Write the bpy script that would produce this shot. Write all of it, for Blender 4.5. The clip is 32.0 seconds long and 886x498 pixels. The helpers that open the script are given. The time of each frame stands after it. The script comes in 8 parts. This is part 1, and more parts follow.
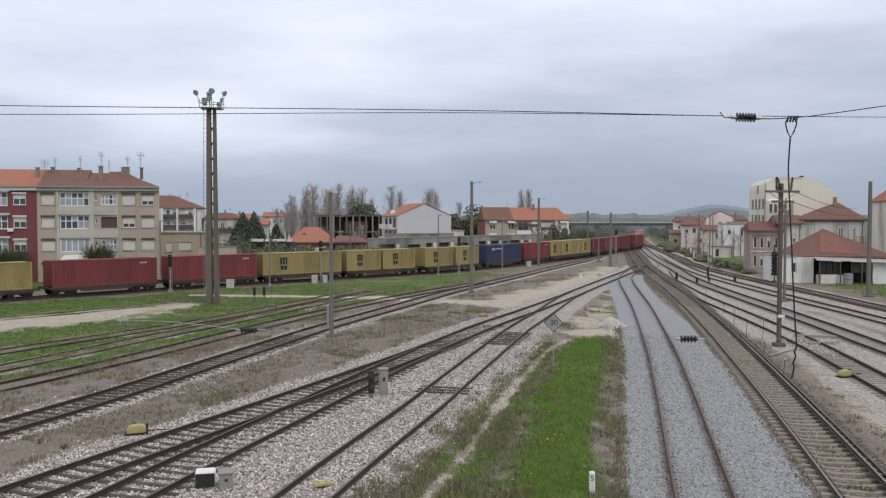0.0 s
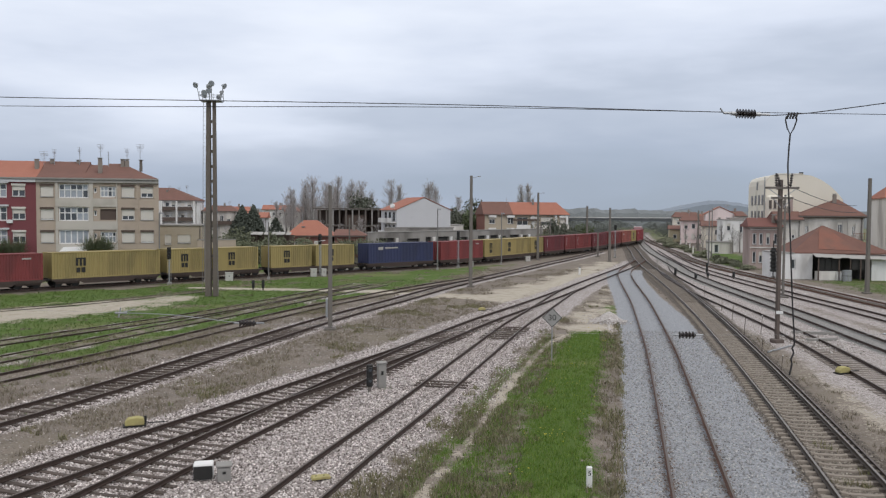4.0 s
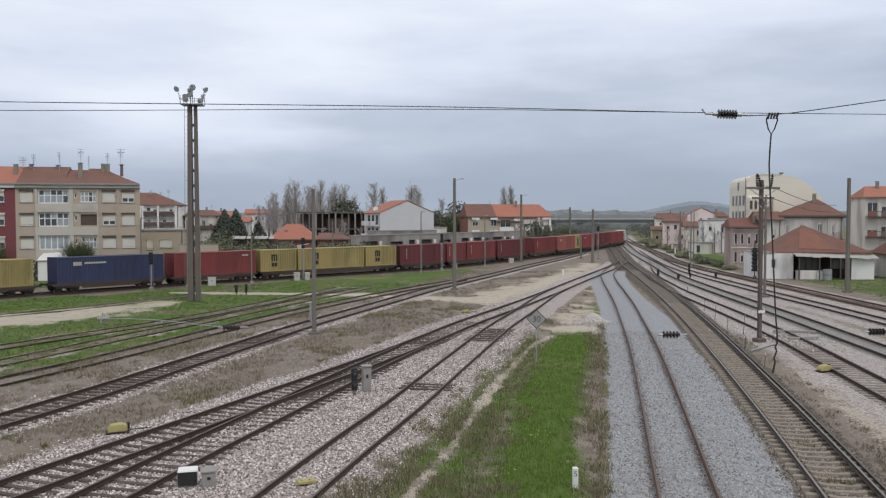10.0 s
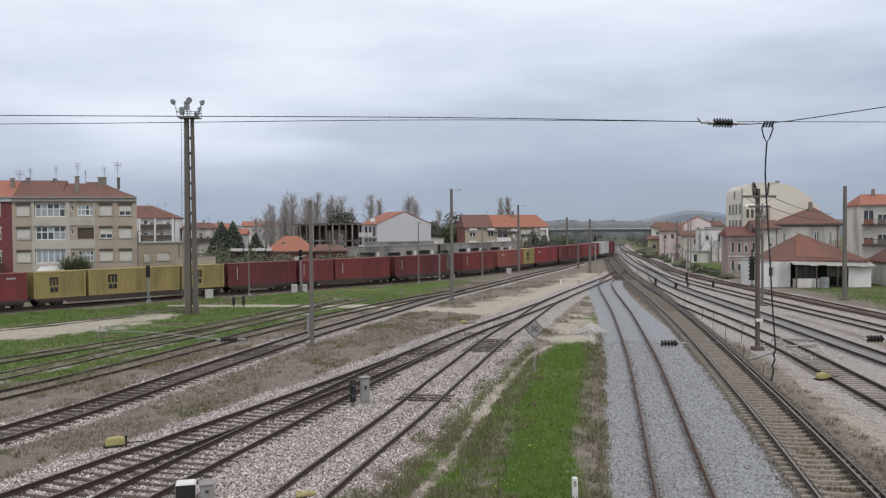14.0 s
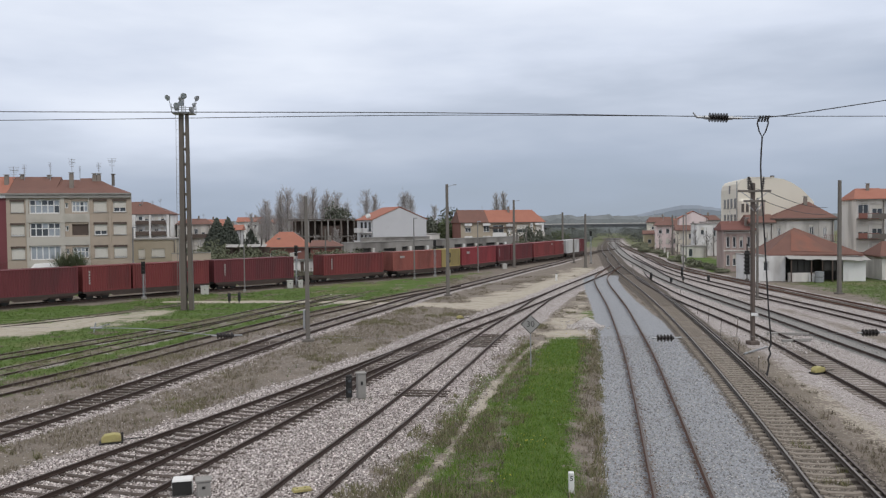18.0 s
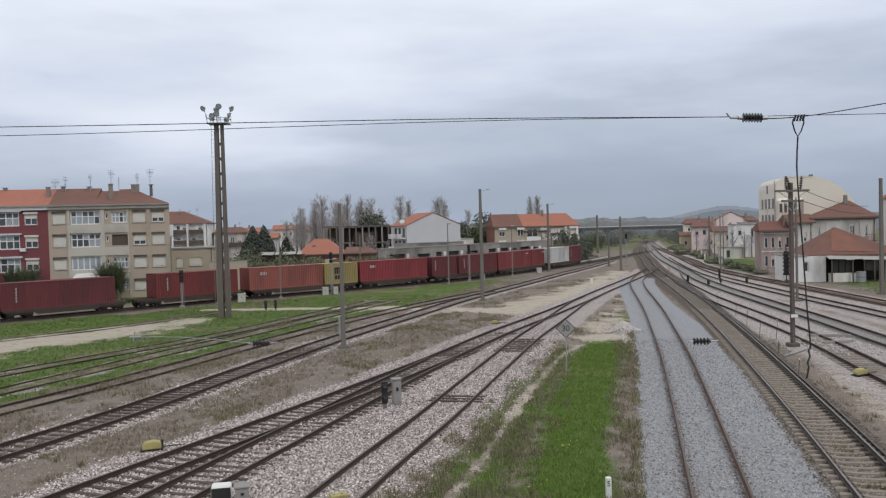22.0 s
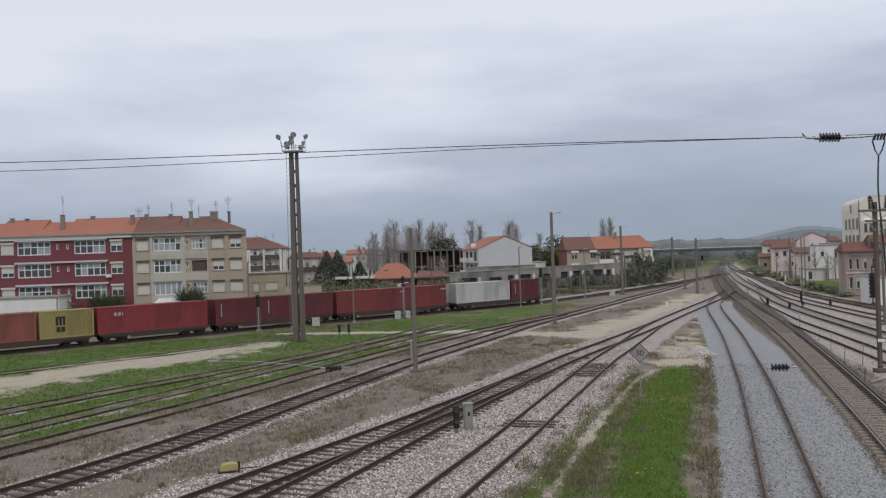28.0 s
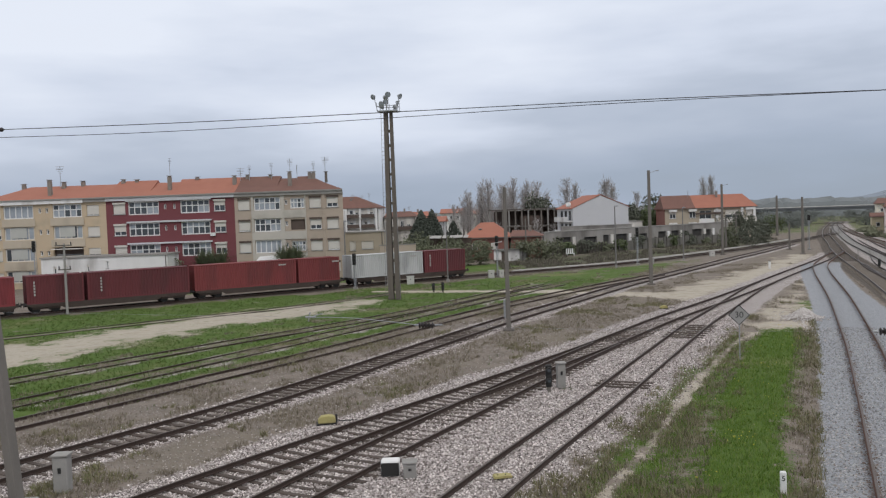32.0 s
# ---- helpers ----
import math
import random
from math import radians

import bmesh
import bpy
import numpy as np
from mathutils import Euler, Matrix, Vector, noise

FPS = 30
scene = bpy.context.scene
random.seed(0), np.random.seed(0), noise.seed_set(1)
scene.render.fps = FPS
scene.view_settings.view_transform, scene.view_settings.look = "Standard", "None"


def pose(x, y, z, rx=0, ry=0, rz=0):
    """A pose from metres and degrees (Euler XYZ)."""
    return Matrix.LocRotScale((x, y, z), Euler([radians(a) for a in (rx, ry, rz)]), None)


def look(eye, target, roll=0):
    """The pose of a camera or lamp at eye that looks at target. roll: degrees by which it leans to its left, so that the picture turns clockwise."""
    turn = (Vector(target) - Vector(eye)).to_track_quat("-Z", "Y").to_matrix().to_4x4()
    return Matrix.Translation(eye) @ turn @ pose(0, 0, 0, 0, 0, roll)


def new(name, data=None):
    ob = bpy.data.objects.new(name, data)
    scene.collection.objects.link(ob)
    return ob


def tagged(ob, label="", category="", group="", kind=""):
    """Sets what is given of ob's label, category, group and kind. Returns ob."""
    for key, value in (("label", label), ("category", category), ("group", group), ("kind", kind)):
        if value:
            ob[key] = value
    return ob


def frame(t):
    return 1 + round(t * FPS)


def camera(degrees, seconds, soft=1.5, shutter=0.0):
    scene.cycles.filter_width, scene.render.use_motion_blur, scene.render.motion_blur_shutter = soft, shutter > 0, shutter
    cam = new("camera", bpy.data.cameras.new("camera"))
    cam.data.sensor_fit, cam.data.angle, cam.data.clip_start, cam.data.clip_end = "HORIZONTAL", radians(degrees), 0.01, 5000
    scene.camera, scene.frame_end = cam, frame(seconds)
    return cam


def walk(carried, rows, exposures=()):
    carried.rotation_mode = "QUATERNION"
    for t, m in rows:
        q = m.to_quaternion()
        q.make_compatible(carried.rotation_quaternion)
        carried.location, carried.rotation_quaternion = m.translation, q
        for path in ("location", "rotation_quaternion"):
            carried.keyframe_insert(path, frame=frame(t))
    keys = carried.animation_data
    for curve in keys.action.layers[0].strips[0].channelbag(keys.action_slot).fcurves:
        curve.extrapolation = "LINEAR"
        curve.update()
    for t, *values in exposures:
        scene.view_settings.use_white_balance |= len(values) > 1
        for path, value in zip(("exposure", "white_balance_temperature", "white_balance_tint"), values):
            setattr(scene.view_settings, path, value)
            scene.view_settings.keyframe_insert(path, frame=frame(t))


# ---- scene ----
# ---- the camera and its way ----
cam = camera(55.2, 32.0, soft=1.25)
# seconds, x, y, z, yaw, pitch, roll: held in the hand on a footbridge over the yard
PATH = [
    (0, 0.003, -0.002, 8.404, 0.003, -2.142, 0.003),
    (0.5, 0.001, -0.005, 8.406, 0.063, -2.308, 0.023),
    (1, 0.009, 0.008, 8.416, -0.121, -2.582, -0.093),
    (1.5, 0.013, 0.020, 8.411, -0.178, -2.673, -0.176),
    (2, 0.003, -0.001, 8.411, -0.164, -2.572, -0.188),
    (2.5, 0.007, 0.009, 8.411, -0.082, -2.497, -0.290),
    (3, 0.002, 0.001, 8.409, -0.063, -2.343, -0.212),
    (3.5, 0.011, -0.004, 8.413, -0.015, -2.468, -0.325),
    (5.5, 0.010, 0.012, 8.418, -0.089, -2.595, -0.375),
    (6, 0.011, 0.001, 8.416, -0.125, -2.537, -0.336),
    (6.5, -0.003, 0.004, 8.413, -0.127, -2.454, -0.324),
    (7, -0.004, -0.009, 8.415, -0.001, -2.477, -0.132),
    (7.5, 0.002, 0.000, 8.414, -0.065, -2.531, -0.291),
    (8, 0.008, 0.009, 8.418, -0.166, -2.321, 0.020),
    (8.5, -0.003, 0.011, 8.403, -0.408, -2.101, 0.090),
    (9, -0.014, -0.000, 8.398, -0.712, -2.151, 0.297),
    (9.5, -0.018, 0.015, 8.399, -1.058, -2.389, 0.100),
    (10, -0.016, 0.013, 8.397, -1.171, -2.351, 0.082),
    (10.5, -0.010, 0.016, 8.391, -1.123, -2.269, 0.194),
    (11, -0.009, 0.015, 8.395, -1.300, -2.331, 0.409),
    (11.5, -0.013, 0.015, 8.397, -1.272, -2.240, 0.261),
    (12, -0.017, 0.018, 8.392, -1.235, -2.075, 0.202),
    (12.5, -0.018, 0.011, 8.391, -1.276, -1.973, 0.231),
    (13, -0.019, 0.016, 8.391, -1.339, -1.796, 0.278),
    (13.5, -0.027, 0.003, 8.385, -1.377, -1.708, 0.400),
    (14, -0.020, 0.007, 8.380, -1.354, -1.611, 0.490),
    (14.5, -0.019, 0.019, 8.384, -1.454, -1.673, 0.631),
    (16.5, -0.020, 0.015, 8.386, -1.618, -1.763, 0.624),
    (17, -0.024, 0.014, 8.375, -1.680, -1.746, 0.599),
    (17.5, -0.030, 0.007, 8.373, -1.660, -1.781, 0.588),
    (18, -0.033, 0.016, 8.383, -1.653, -1.930, 0.662),
    (18.5, -0.029, 0.020, 8.384, -1.762, -1.921, 0.596),
    (19, -0.033, 0.008, 8.376, -1.696, -1.691, 0.577),
    (19.5, -0.034, 0.000, 8.375, -1.784, -1.689, 0.550),
    (20, -0.030, 0.008, 8.381, -1.772, -1.689, 0.563),
    (20.5, -0.032, 0.006, 8.375, -1.770, -1.582, 0.672),
    (21, -0.018, -0.002, 8.374, -1.318, -1.501, 1.210),
    (21.5, -0.009, -0.019, 8.391, -0.461, -1.345, 1.330),
    (22, 0.012, -0.020, 8.405, 0.663, -1.551, 1.544),
    (22.5, 0.026, -0.029, 8.412, 1.308, -1.509, 1.557),
    (23, 0.034, -0.043, 8.417, 2.005, -1.235, 1.521),
    (23.5, 0.047, -0.055, 8.417, 2.459, -0.973, 1.258),
    (24, 0.041, -0.054, 8.413, 2.712, -0.860, 1.289),
    (24.5, 0.048, -0.066, 8.408, 2.925, -0.730, 1.390),
    (25, 0.056, -0.056, 8.442, 3.400, -0.431, 1.868),
    (25.5, 0.054, -0.065, 8.433, 3.581, -0.345, 1.722),
    (26, 0.065, -0.083, 8.428, 4.058, 0.127, 1.632),
    (26.5, 0.069, -0.109, 8.433, 4.767, 0.460, 1.729),
    (28.5, 0.092, -0.128, 8.460, 5.479, -0.025, 2.027),
    (29, 0.097, -0.121, 8.465, 5.416, -0.260, 1.991),
    (29.5, 0.078, -0.117, 8.467, 5.075, -0.436, 1.852),
    (30, 0.098, -0.109, 8.448, 5.290, -0.053, 1.878),
    (30.5, 0.118, -0.112, 8.470, 5.731, 0.096, 1.928),
    (31, 0.126, -0.166, 8.476, 6.472, -0.392, 1.957),
    (31.5, 0.132, -0.155, 8.462, 8.447, -1.400, 2.063),
    (32, 0.140, -0.144, 8.442, 11.910, -2.349, 2.028),
]


def held(x, y, z, yaw, pitch, roll):
    return pose(x, y, z, 0, 0, yaw) @ pose(0, 0, 0, pitch) @ pose(0, 0, 0, 0, roll) @ pose(0, 0, 0, 90)


walk(cam, [(r[0], held(*r[1:])) for r in PATH], exposures=[(0, 0.0), (14, -0.03), (20, -0.07), (24, -0.13), (26, -0.19), (30, -0.29), (31, -0.28), (32, -0.12)])

# ---- sky and sun: a closed layer of cloud, brighter overhead ----
SUN_UP, SUN_TURN = radians(48), radians(205)
world = bpy.data.worlds.new("overcast_sky")
scene.world = world
world.use_nodes = True
wn, wl = world.node_tree.nodes, world.node_tree.links
wn.clear()


def wnode(kind, **values):
    n = wn.new(kind)
    for k, v in values.items():
        n.inputs[k.replace("_", " ")].default_value = v
    return n


w_out = wn.new("ShaderNodeOutputWorld")
w_sky = wn.new("ShaderNodeTexSky")
w_sky.sky_type, w_sky.sun_disc = "NISHITA", False
w_sky.sun_elevation, w_sky.sun_rotation = SUN_UP, SUN_TURN
w_co = wn.new("ShaderNodeTexCoord")
w_sep = wn.new("ShaderNodeSeparateXYZ")
wl.new(w_co.outputs["Generated"], w_sep.inputs[0])
w_ramp = wn.new("ShaderNodeValToRGB")
els = w_ramp.color_ramp.elements
els[0].position, els[0].color = 0.0, (0.385, 0.45, 0.55, 1)
els[1].position, els[1].color = 1.0, (0.89, 0.89, 0.915, 1)
for p, c in ((0.05, (0.408, 0.48, 0.60, 1)), (0.11, (0.474, 0.545, 0.678, 1)), (0.16, (0.572, 0.64, 0.77, 1)), (0.215, (0.762, 0.83, 0.972, 1)), (0.28, (0.926, 0.985, 1.105, 1))):
    e = els.new(p)
    e.color = c
w_map = wn.new("ShaderNodeMapping")
w_map.inputs["Scale"].default_value = (1.0, 1.0, 4.5)
wl.new(w_co.outputs["Generated"], w_map.inputs[0])
w_n1 = wnode("ShaderNodeTexNoise", Scale=1.9, Detail=5.0, Roughness=0.5)
w_n2 = wnode("ShaderNodeTexNoise", Scale=6.0, Detail=4.0, Roughness=0.5)
wl.new(w_map.outputs[0], w_n1.inputs["Vector"])
wl.new(w_map.outputs[0], w_n2.inputs["Vector"])
# the cloud layer's folds move the height at which it brightens
w_a = wn.new("ShaderNodeMath")
w_a.operation = "MULTIPLY_ADD"
w_a.inputs[1].default_value, w_a.inputs[2].default_value = 0.38, -0.172
wl.new(w_n1.outputs["Fac"], w_a.inputs[0])
w_b = wn.new("ShaderNodeMath")
w_b.operation = "MULTIPLY_ADD"
w_b.inputs[1].default_value = 0.05
wl.new(w_n2.outputs["Fac"], w_b.inputs[0])
wl.new(w_a.outputs[0], w_b.inputs[2])
w_h = wn.new("ShaderNodeMath")
w_h.operation = "ADD"
wl.new(w_sep.outputs["Z"], w_h.inputs[0])
wl.new(w_b.outputs[0], w_h.inputs[1])
# the cloud thins towards the west
w_w = wn.new("ShaderNodeMath")
w_w.operation = "MULTIPLY_ADD"
w_w.inputs[1].default_value = -0.07
wl.new(w_sep.outputs["X"], w_w.inputs[0])
wl.new(w_h.outputs[0], w_w.inputs[2])
wl.new(w_w.outputs[0], w_ramp.inputs[0])
w_bg1 = wnode("ShaderNodeBackground", Strength=0.06)
wl.new(w_sky.outputs[0], w_bg1.inputs[0])
w_bg2 = wnode("ShaderNodeBackground", Strength=0.96)
wl.new(w_ramp.outputs[0], w_bg2.inputs[0])
w_mix = wnode("ShaderNodeMixShader", Fac=0.95)
wl.new(w_bg1.outputs[0], w_mix.inputs[1])
wl.new(w_bg2.outputs[0], w_mix.inputs[2])
wl.new(w_mix.outputs[0], w_out.inputs[0])

sun_data = bpy.data.lights.new("sun", "SUN")
sun_data.energy, sun_data.angle, sun_data.color = 1.2, radians(25), (1.0, 0.97, 0.93)
sun = new("sun", sun_data)
sun.matrix_world = look((0, 0, 60), (-25 * 1.0, 30, 60 - 45))

# ---- materials ----
MATS = {}


def mat(name, c1, c2=None, scale=3.0, rough=0.85, bump=0.25, metal=0.0, fine=30.0, vary=0.0, stain=None, stain_at=0.62, spec=0.3, stretch=(1, 1, 1)):
    """Two colours mixed by coarse and fine grain, with stains of their own shape and a fine relief."""
    if name in MATS:
        return MATS[name]
    m = MATS[name] = bpy.data.materials.new(name)
    m.use_nodes = True
    n, l = m.node_tree.nodes, m.node_tree.links
    b = n["Principled BSDF"]
    b.inputs["Roughness"].default_value, b.inputs["Metallic"].default_value = rough, metal
    b.inputs["Specular IOR Level"].default_value = spec
    c2 = c2 or tuple(v * 0.72 for v in c1)
    co, mp = n.new("ShaderNodeTexCoord"), n.new("ShaderNodeMapping")
    mp.inputs["Scale"].default_value = stretch
    l.new(co.outputs["Object"], mp.inputs[0])
    t1, t2 = n.new("ShaderNodeTexNoise"), n.new("ShaderNodeTexNoise")
    for t, s, d in ((t1, scale, 5.0), (t2, fine, 3.0)):
        t.inputs["Scale"].default_value, t.inputs["Detail"].default_value, t.inputs["Roughness"].default_value = s, d, 0.62
        l.new(mp.outputs[0], t.inputs["Vector"])
    mixf = n.new("ShaderNodeMath")
    mixf.operation = "MULTIPLY_ADD"
    mixf.inputs[1].default_value = 0.5
    l.new(t2.outputs["Fac"], mixf.inputs[0])
    half = n.new("ShaderNodeMath")
    half.operation = "MULTIPLY_ADD"
    half.inputs[1].default_value, half.inputs[2].default_value = 1.1, -0.3
    l.new(t1.outputs["Fac"], half.inputs[0])
    l.new(half.outputs[0], mixf.inputs[2])
    if vary:
        info, va = n.new("ShaderNodeObjectInfo"), n.new("ShaderNodeMath")
        va.operation = "MULTIPLY_ADD"
        va.inputs[1].default_value = vary
        l.new(info.outputs["Random"], va.inputs[0])
        l.new(mixf.outputs[0], va.inputs[2])
        mixf = va
    mix = n.new("ShaderNodeMix")
    mix.data_type, mix.clamp_factor = "RGBA", True
    mix.inputs[6].default_value, mix.inputs[7].default_value = (*c1, 1), (*c2, 1)
    l.new(mixf.outputs[0], mix.inputs[0])
    out = mix.outputs[2]
    if stain:
        t3, r3, mx = n.new("ShaderNodeTexNoise"), n.new("ShaderNodeMapRange"), n.new("ShaderNodeMix")
        t3.inputs["Scale"].default_value, t3.inputs["Detail"].default_value = scale * 0.6, 6.0
        l.new(mp.outputs[0], t3.inputs["Vector"])
        r3.inputs[1].default_value, r3.inputs[2].default_value = stain_at - 0.1, stain_at + 0.1
        r3.inputs[4].default_value = 0.8
        l.new(t3.outputs["Fac"], r3.inputs[0])
        mx.data_type = "RGBA"
        mx.inputs[7].default_value = (*stain, 1)
        l.new(out, mx.inputs[6])
        l.new(r3.outputs[0], mx.inputs[0])
        out = mx.outputs[2]
    l.new(out, b.inputs["Base Color"])
    if bump:
        bp = n.new("ShaderNodeBump")
        bp.inputs["Strength"].default_value, bp.inputs["Distance"].default_value = bump, 0.02
        l.new(t2.outputs["Fac"], bp.inputs["Height"])
        l.new(bp.outputs[0], b.inputs["Normal"])
    return m


RAIL = mat("rusty_rail_steel", (0.075, 0.05, 0.04), (0.04, 0.029, 0.025), 8, 0.7, 0.3, 0.2)
RAIL_RED = mat("red_rusted_rail_steel", (0.17, 0.086, 0.056), (0.085, 0.048, 0.036), 8, 0.75, 0.3, 0.1)
HEAD_DULL = mat("dull_worn_rail_head", (0.14, 0.11, 0.092), (0.085, 0.066, 0.056), 8, 0.5, 0.1, 0.4)
HEAD_BRIGHT = mat("worn_bright_rail_head", (0.24, 0.215, 0.19), (0.16, 0.142, 0.126), 8, 0.45, 0.05, 0.3)
RAIL_WORN = mat("worn_rail_steel", (0.095, 0.075, 0.062), (0.05, 0.04, 0.034), 8, 0.55, 0.2, 0.3)
WOOD = mat("dark_tarred_timber", (0.13, 0.10, 0.084), (0.07, 0.056, 0.047), 4, 0.9, 0.5, vary=0.4)
WOOD_GREY = mat("weathered_grey_timber", (0.30, 0.262, 0.228), (0.17, 0.145, 0.125), 4, 0.9, 0.5, vary=0.4)
CONC_SLEEPER = mat("brown_dusted_concrete", (0.31, 0.27, 0.225), (0.225, 0.192, 0.158), 4, 0.9, 0.3, vary=0.35)
GREASE = mat("greasy_dark_concrete", (0.115, 0.095, 0.078), (0.075, 0.062, 0.052), 6, 0.7, 0.3)
DUSTY_SLEEPER = mat("brake_dusted_concrete", (0.265, 0.228, 0.19), (0.19, 0.162, 0.134), 4, 0.9, 0.3, vary=0.35)
CONC = mat("grey_cast_concrete", (0.36, 0.345, 0.32), (0.23, 0.22, 0.205), 1.5, 0.85, 0.25, vary=0.2)
CONC_PALE = mat("pale_weathered_concrete", (0.56, 0.545, 0.51), (0.38, 0.365, 0.34), 1.2, 0.9, 0.25, vary=0.2)
CONC_DARK = mat("weathered_dark_concrete", (0.19, 0.17, 0.15), (0.11, 0.098, 0.088), 1.2, 0.9, 0.3)
STEEL = mat("galvanised_steel", (0.42, 0.43, 0.44), (0.28, 0.29, 0.30), 3, 0.5, 0.1, 0.6)
BLACK = mat("black_painted_metal", (0.02, 0.02, 0.02), (0.035, 0.033, 0.03), 5, 0.6, 0.1)
WIRE = mat("dark_oxidised_copper", (0.055, 0.05, 0.05), (0.03, 0.03, 0.03), 5, 0.6, 0.0, 0.3)
CERAMIC = mat("dark_glazed_ceramic", (0.05, 0.042, 0.04), (0.03, 0.026, 0.025), 5, 0.35, 0.0)
WHITE = mat("white_painted_plaster", (0.78, 0.77, 0.75), (0.65, 0.64, 0.62), 0.8, 0.85, 0.15, stain=(0.40, 0.38, 0.36), stain_at=0.6, stretch=(1, 1, 0.3))
WHITE_FRAME = mat("white_window_frame", (0.75, 0.75, 0.74), (0.62, 0.62, 0.6), 3, 0.5, 0.0)
SHUTTER = mat("off_white_roller_shutter", (0.66, 0.63, 0.57), (0.54, 0.51, 0.46), 2, 0.6, 0.0, stretch=(1, 1, 6))
GLASS = mat("dark_window_glass", (0.045, 0.052, 0.06), (0.09, 0.10, 0.11), 0.5, 0.08, 0.0, spec=0.6)
GLASS_LIGHT = mat("curtained_window_glass", (0.46, 0.50, 0.54), (0.20, 0.225, 0.25), 0.9, 0.12, 0.0, spec=0.6)
TILE = mat("orange_clay_roof_tile", (0.385, 0.165, 0.112), (0.30, 0.122, 0.086), 0.6, 0.85, 0.4, fine=9)
TILE_BROWN = mat("weathered_brown_roof_tile", (0.215, 0.11, 0.086), (0.135, 0.078, 0.064), 0.6, 0.9, 0.4, fine=9)


def ground_material():
    m = bpy.data.materials.new("yard_ground")
    m.use_nodes = True
    n, l = m.node_tree.nodes, m.node_tree.links
    b = n["Principled BSDF"]
    b.inputs["Roughness"].default_value, b.inputs["Specular IOR Level"].default_value = 0.95, 0.15
    co = n.new("ShaderNodeTexCoord")

    def tex(scale, detail=4.0, rough=0.6, kind="ShaderNodeTexNoise"):
        t = n.new(kind)
        t.inputs["Scale"].default_value = scale
        if kind == "ShaderNodeTexNoise":
            t.inputs["Detail"].default_value, t.inputs["Roughness"].default_value = detail, rough
        l.new(co.outputs["Object"], t.inputs["Vector"])
        return t

    def rng(socket, lo, hi):
        r = n.new("ShaderNodeMapRange")
        r.inputs[1].default_value, r.inputs[2].default_value = lo, hi
        l.new(socket, r.inputs[0])
        return r.outputs[0]

    def blend(fac, a, c):
        mx = n.new("ShaderNodeMix")
        mx.data_type, mx.clamp_factor = "RGBA", True
        l.new(fac, mx.inputs[0])
        for i, v in ((6, a), (7, c)):
            if isinstance(v, tuple):
                mx.inputs[i].default_value = (*v, 1)
            else:
                l.new(v, mx.inputs[i])
        return mx.outputs[2]

    big, med, small, tiny = tex(0.12), tex(0.9, 6), tex(7.0, 4), tex(28.0, 3, 0.7)
    stones = tex(17.0, kind="ShaderNodeTexVoronoi")
    # dry earth with dead weeds
    earth = blend(rng(med.outputs["Fac"], 0.35, 0.65), (0.242, 0.203, 0.17), (0.157, 0.132, 0.109))
    earth = blend(rng(small.outputs["Fac"], 0.5, 0.72), earth, (0.25, 0.23, 0.198))
    earth = blend(rng(big.outputs["Fac"], 0.5, 0.75), earth, (0.203, 0.174, 0.132))
    # broken stone
    grey = blend(rng(stones.outputs["Color"], 0.1, 0.9), (0.15, 0.127, 0.117), (0.60, 0.545, 0.52))
    gravel = blend(rng(med.outputs["Fac"], 0.5, 0.75), grey, (0.30, 0.27, 0.24))
    fresh = blend(rng(stones.outputs["Color"], 0.1, 0.9), (0.22, 0.228, 0.24), (0.38, 0.388, 0.405))
    rusty = blend(rng(stones.outputs["Color"], 0.1, 0.9), (0.07, 0.058, 0.049), (0.155, 0.132, 0.112))
    sand = blend(rng(small.outputs["Fac"], 0.3, 0.7), (0.50, 0.447, 0.366), (0.40, 0.354, 0.29))
    sand = blend(rng(med.outputs["Fac"], 0.48, 0.7), sand, (0.33, 0.29, 0.225))
    grass = blend(rng(med.outputs["Fac"], 0.3, 0.7), (0.075, 0.13, 0.028), (0.12, 0.165, 0.045))
    grass = blend(rng(tiny.outputs["Fac"], 0.4, 0.7), grass, (0.07, 0.12, 0.024))
    grass = blend(rng(big.outputs["Fac"], 0.52, 0.72), grass, (0.19, 0.185, 0.09))
    a1, a2 = n.new("ShaderNodeAttribute"), n.new("ShaderNodeAttribute")
    a1.attribute_name, a2.attribute_name = "cover_a", "cover_b"
    s1, s2 = n.new("ShaderNodeSeparateColor"), n.new("ShaderNodeSeparateColor")
    l.new(a1.outputs["Color"], s1.inputs[0])
    l.new(a2.outputs["Color"], s2.inputs[0])

    def ragged(socket, amount=0.8):
        # the edge of a cover breaks up along the grain
        ad = n.new("ShaderNodeMath")
        ad.operation = "MULTIPLY_ADD"
        ad.inputs[1].default_value, ad.inputs[2].default_value = amount, -amount / 2
        mx = n.new("ShaderNodeMath")
        mx.operation = "MULTIPLY_ADD"
        mx.inputs[1].default_value = 0.5
        l.new(med.outputs["Fac"], mx.inputs[0])
        hf = n.new("ShaderNodeMath")
        hf.operation = "MULTIPLY"
        hf.inputs[1].default_value = 0.5
        l.new(small.outputs["Fac"], hf.inputs[0])
        l.new(hf.outputs[0], mx.inputs[2])
        l.new(mx.outputs[0], ad.inputs[0])
        su = n.new("ShaderNodeMath")
        su.operation = "ADD"
        l.new(socket, su.inputs[0])
        l.new(ad.outputs[0], su.inputs[1])
        return rng(su.outputs[0], 0.38, 0.62)

    c = blend(ragged(s1.outputs[0], 3.0), earth, grass)
    c = blend(ragged(s1.outputs[2], 3.2), c, sand)
    c = blend(ragged(s1.outputs[1], 2.2), c, gravel)
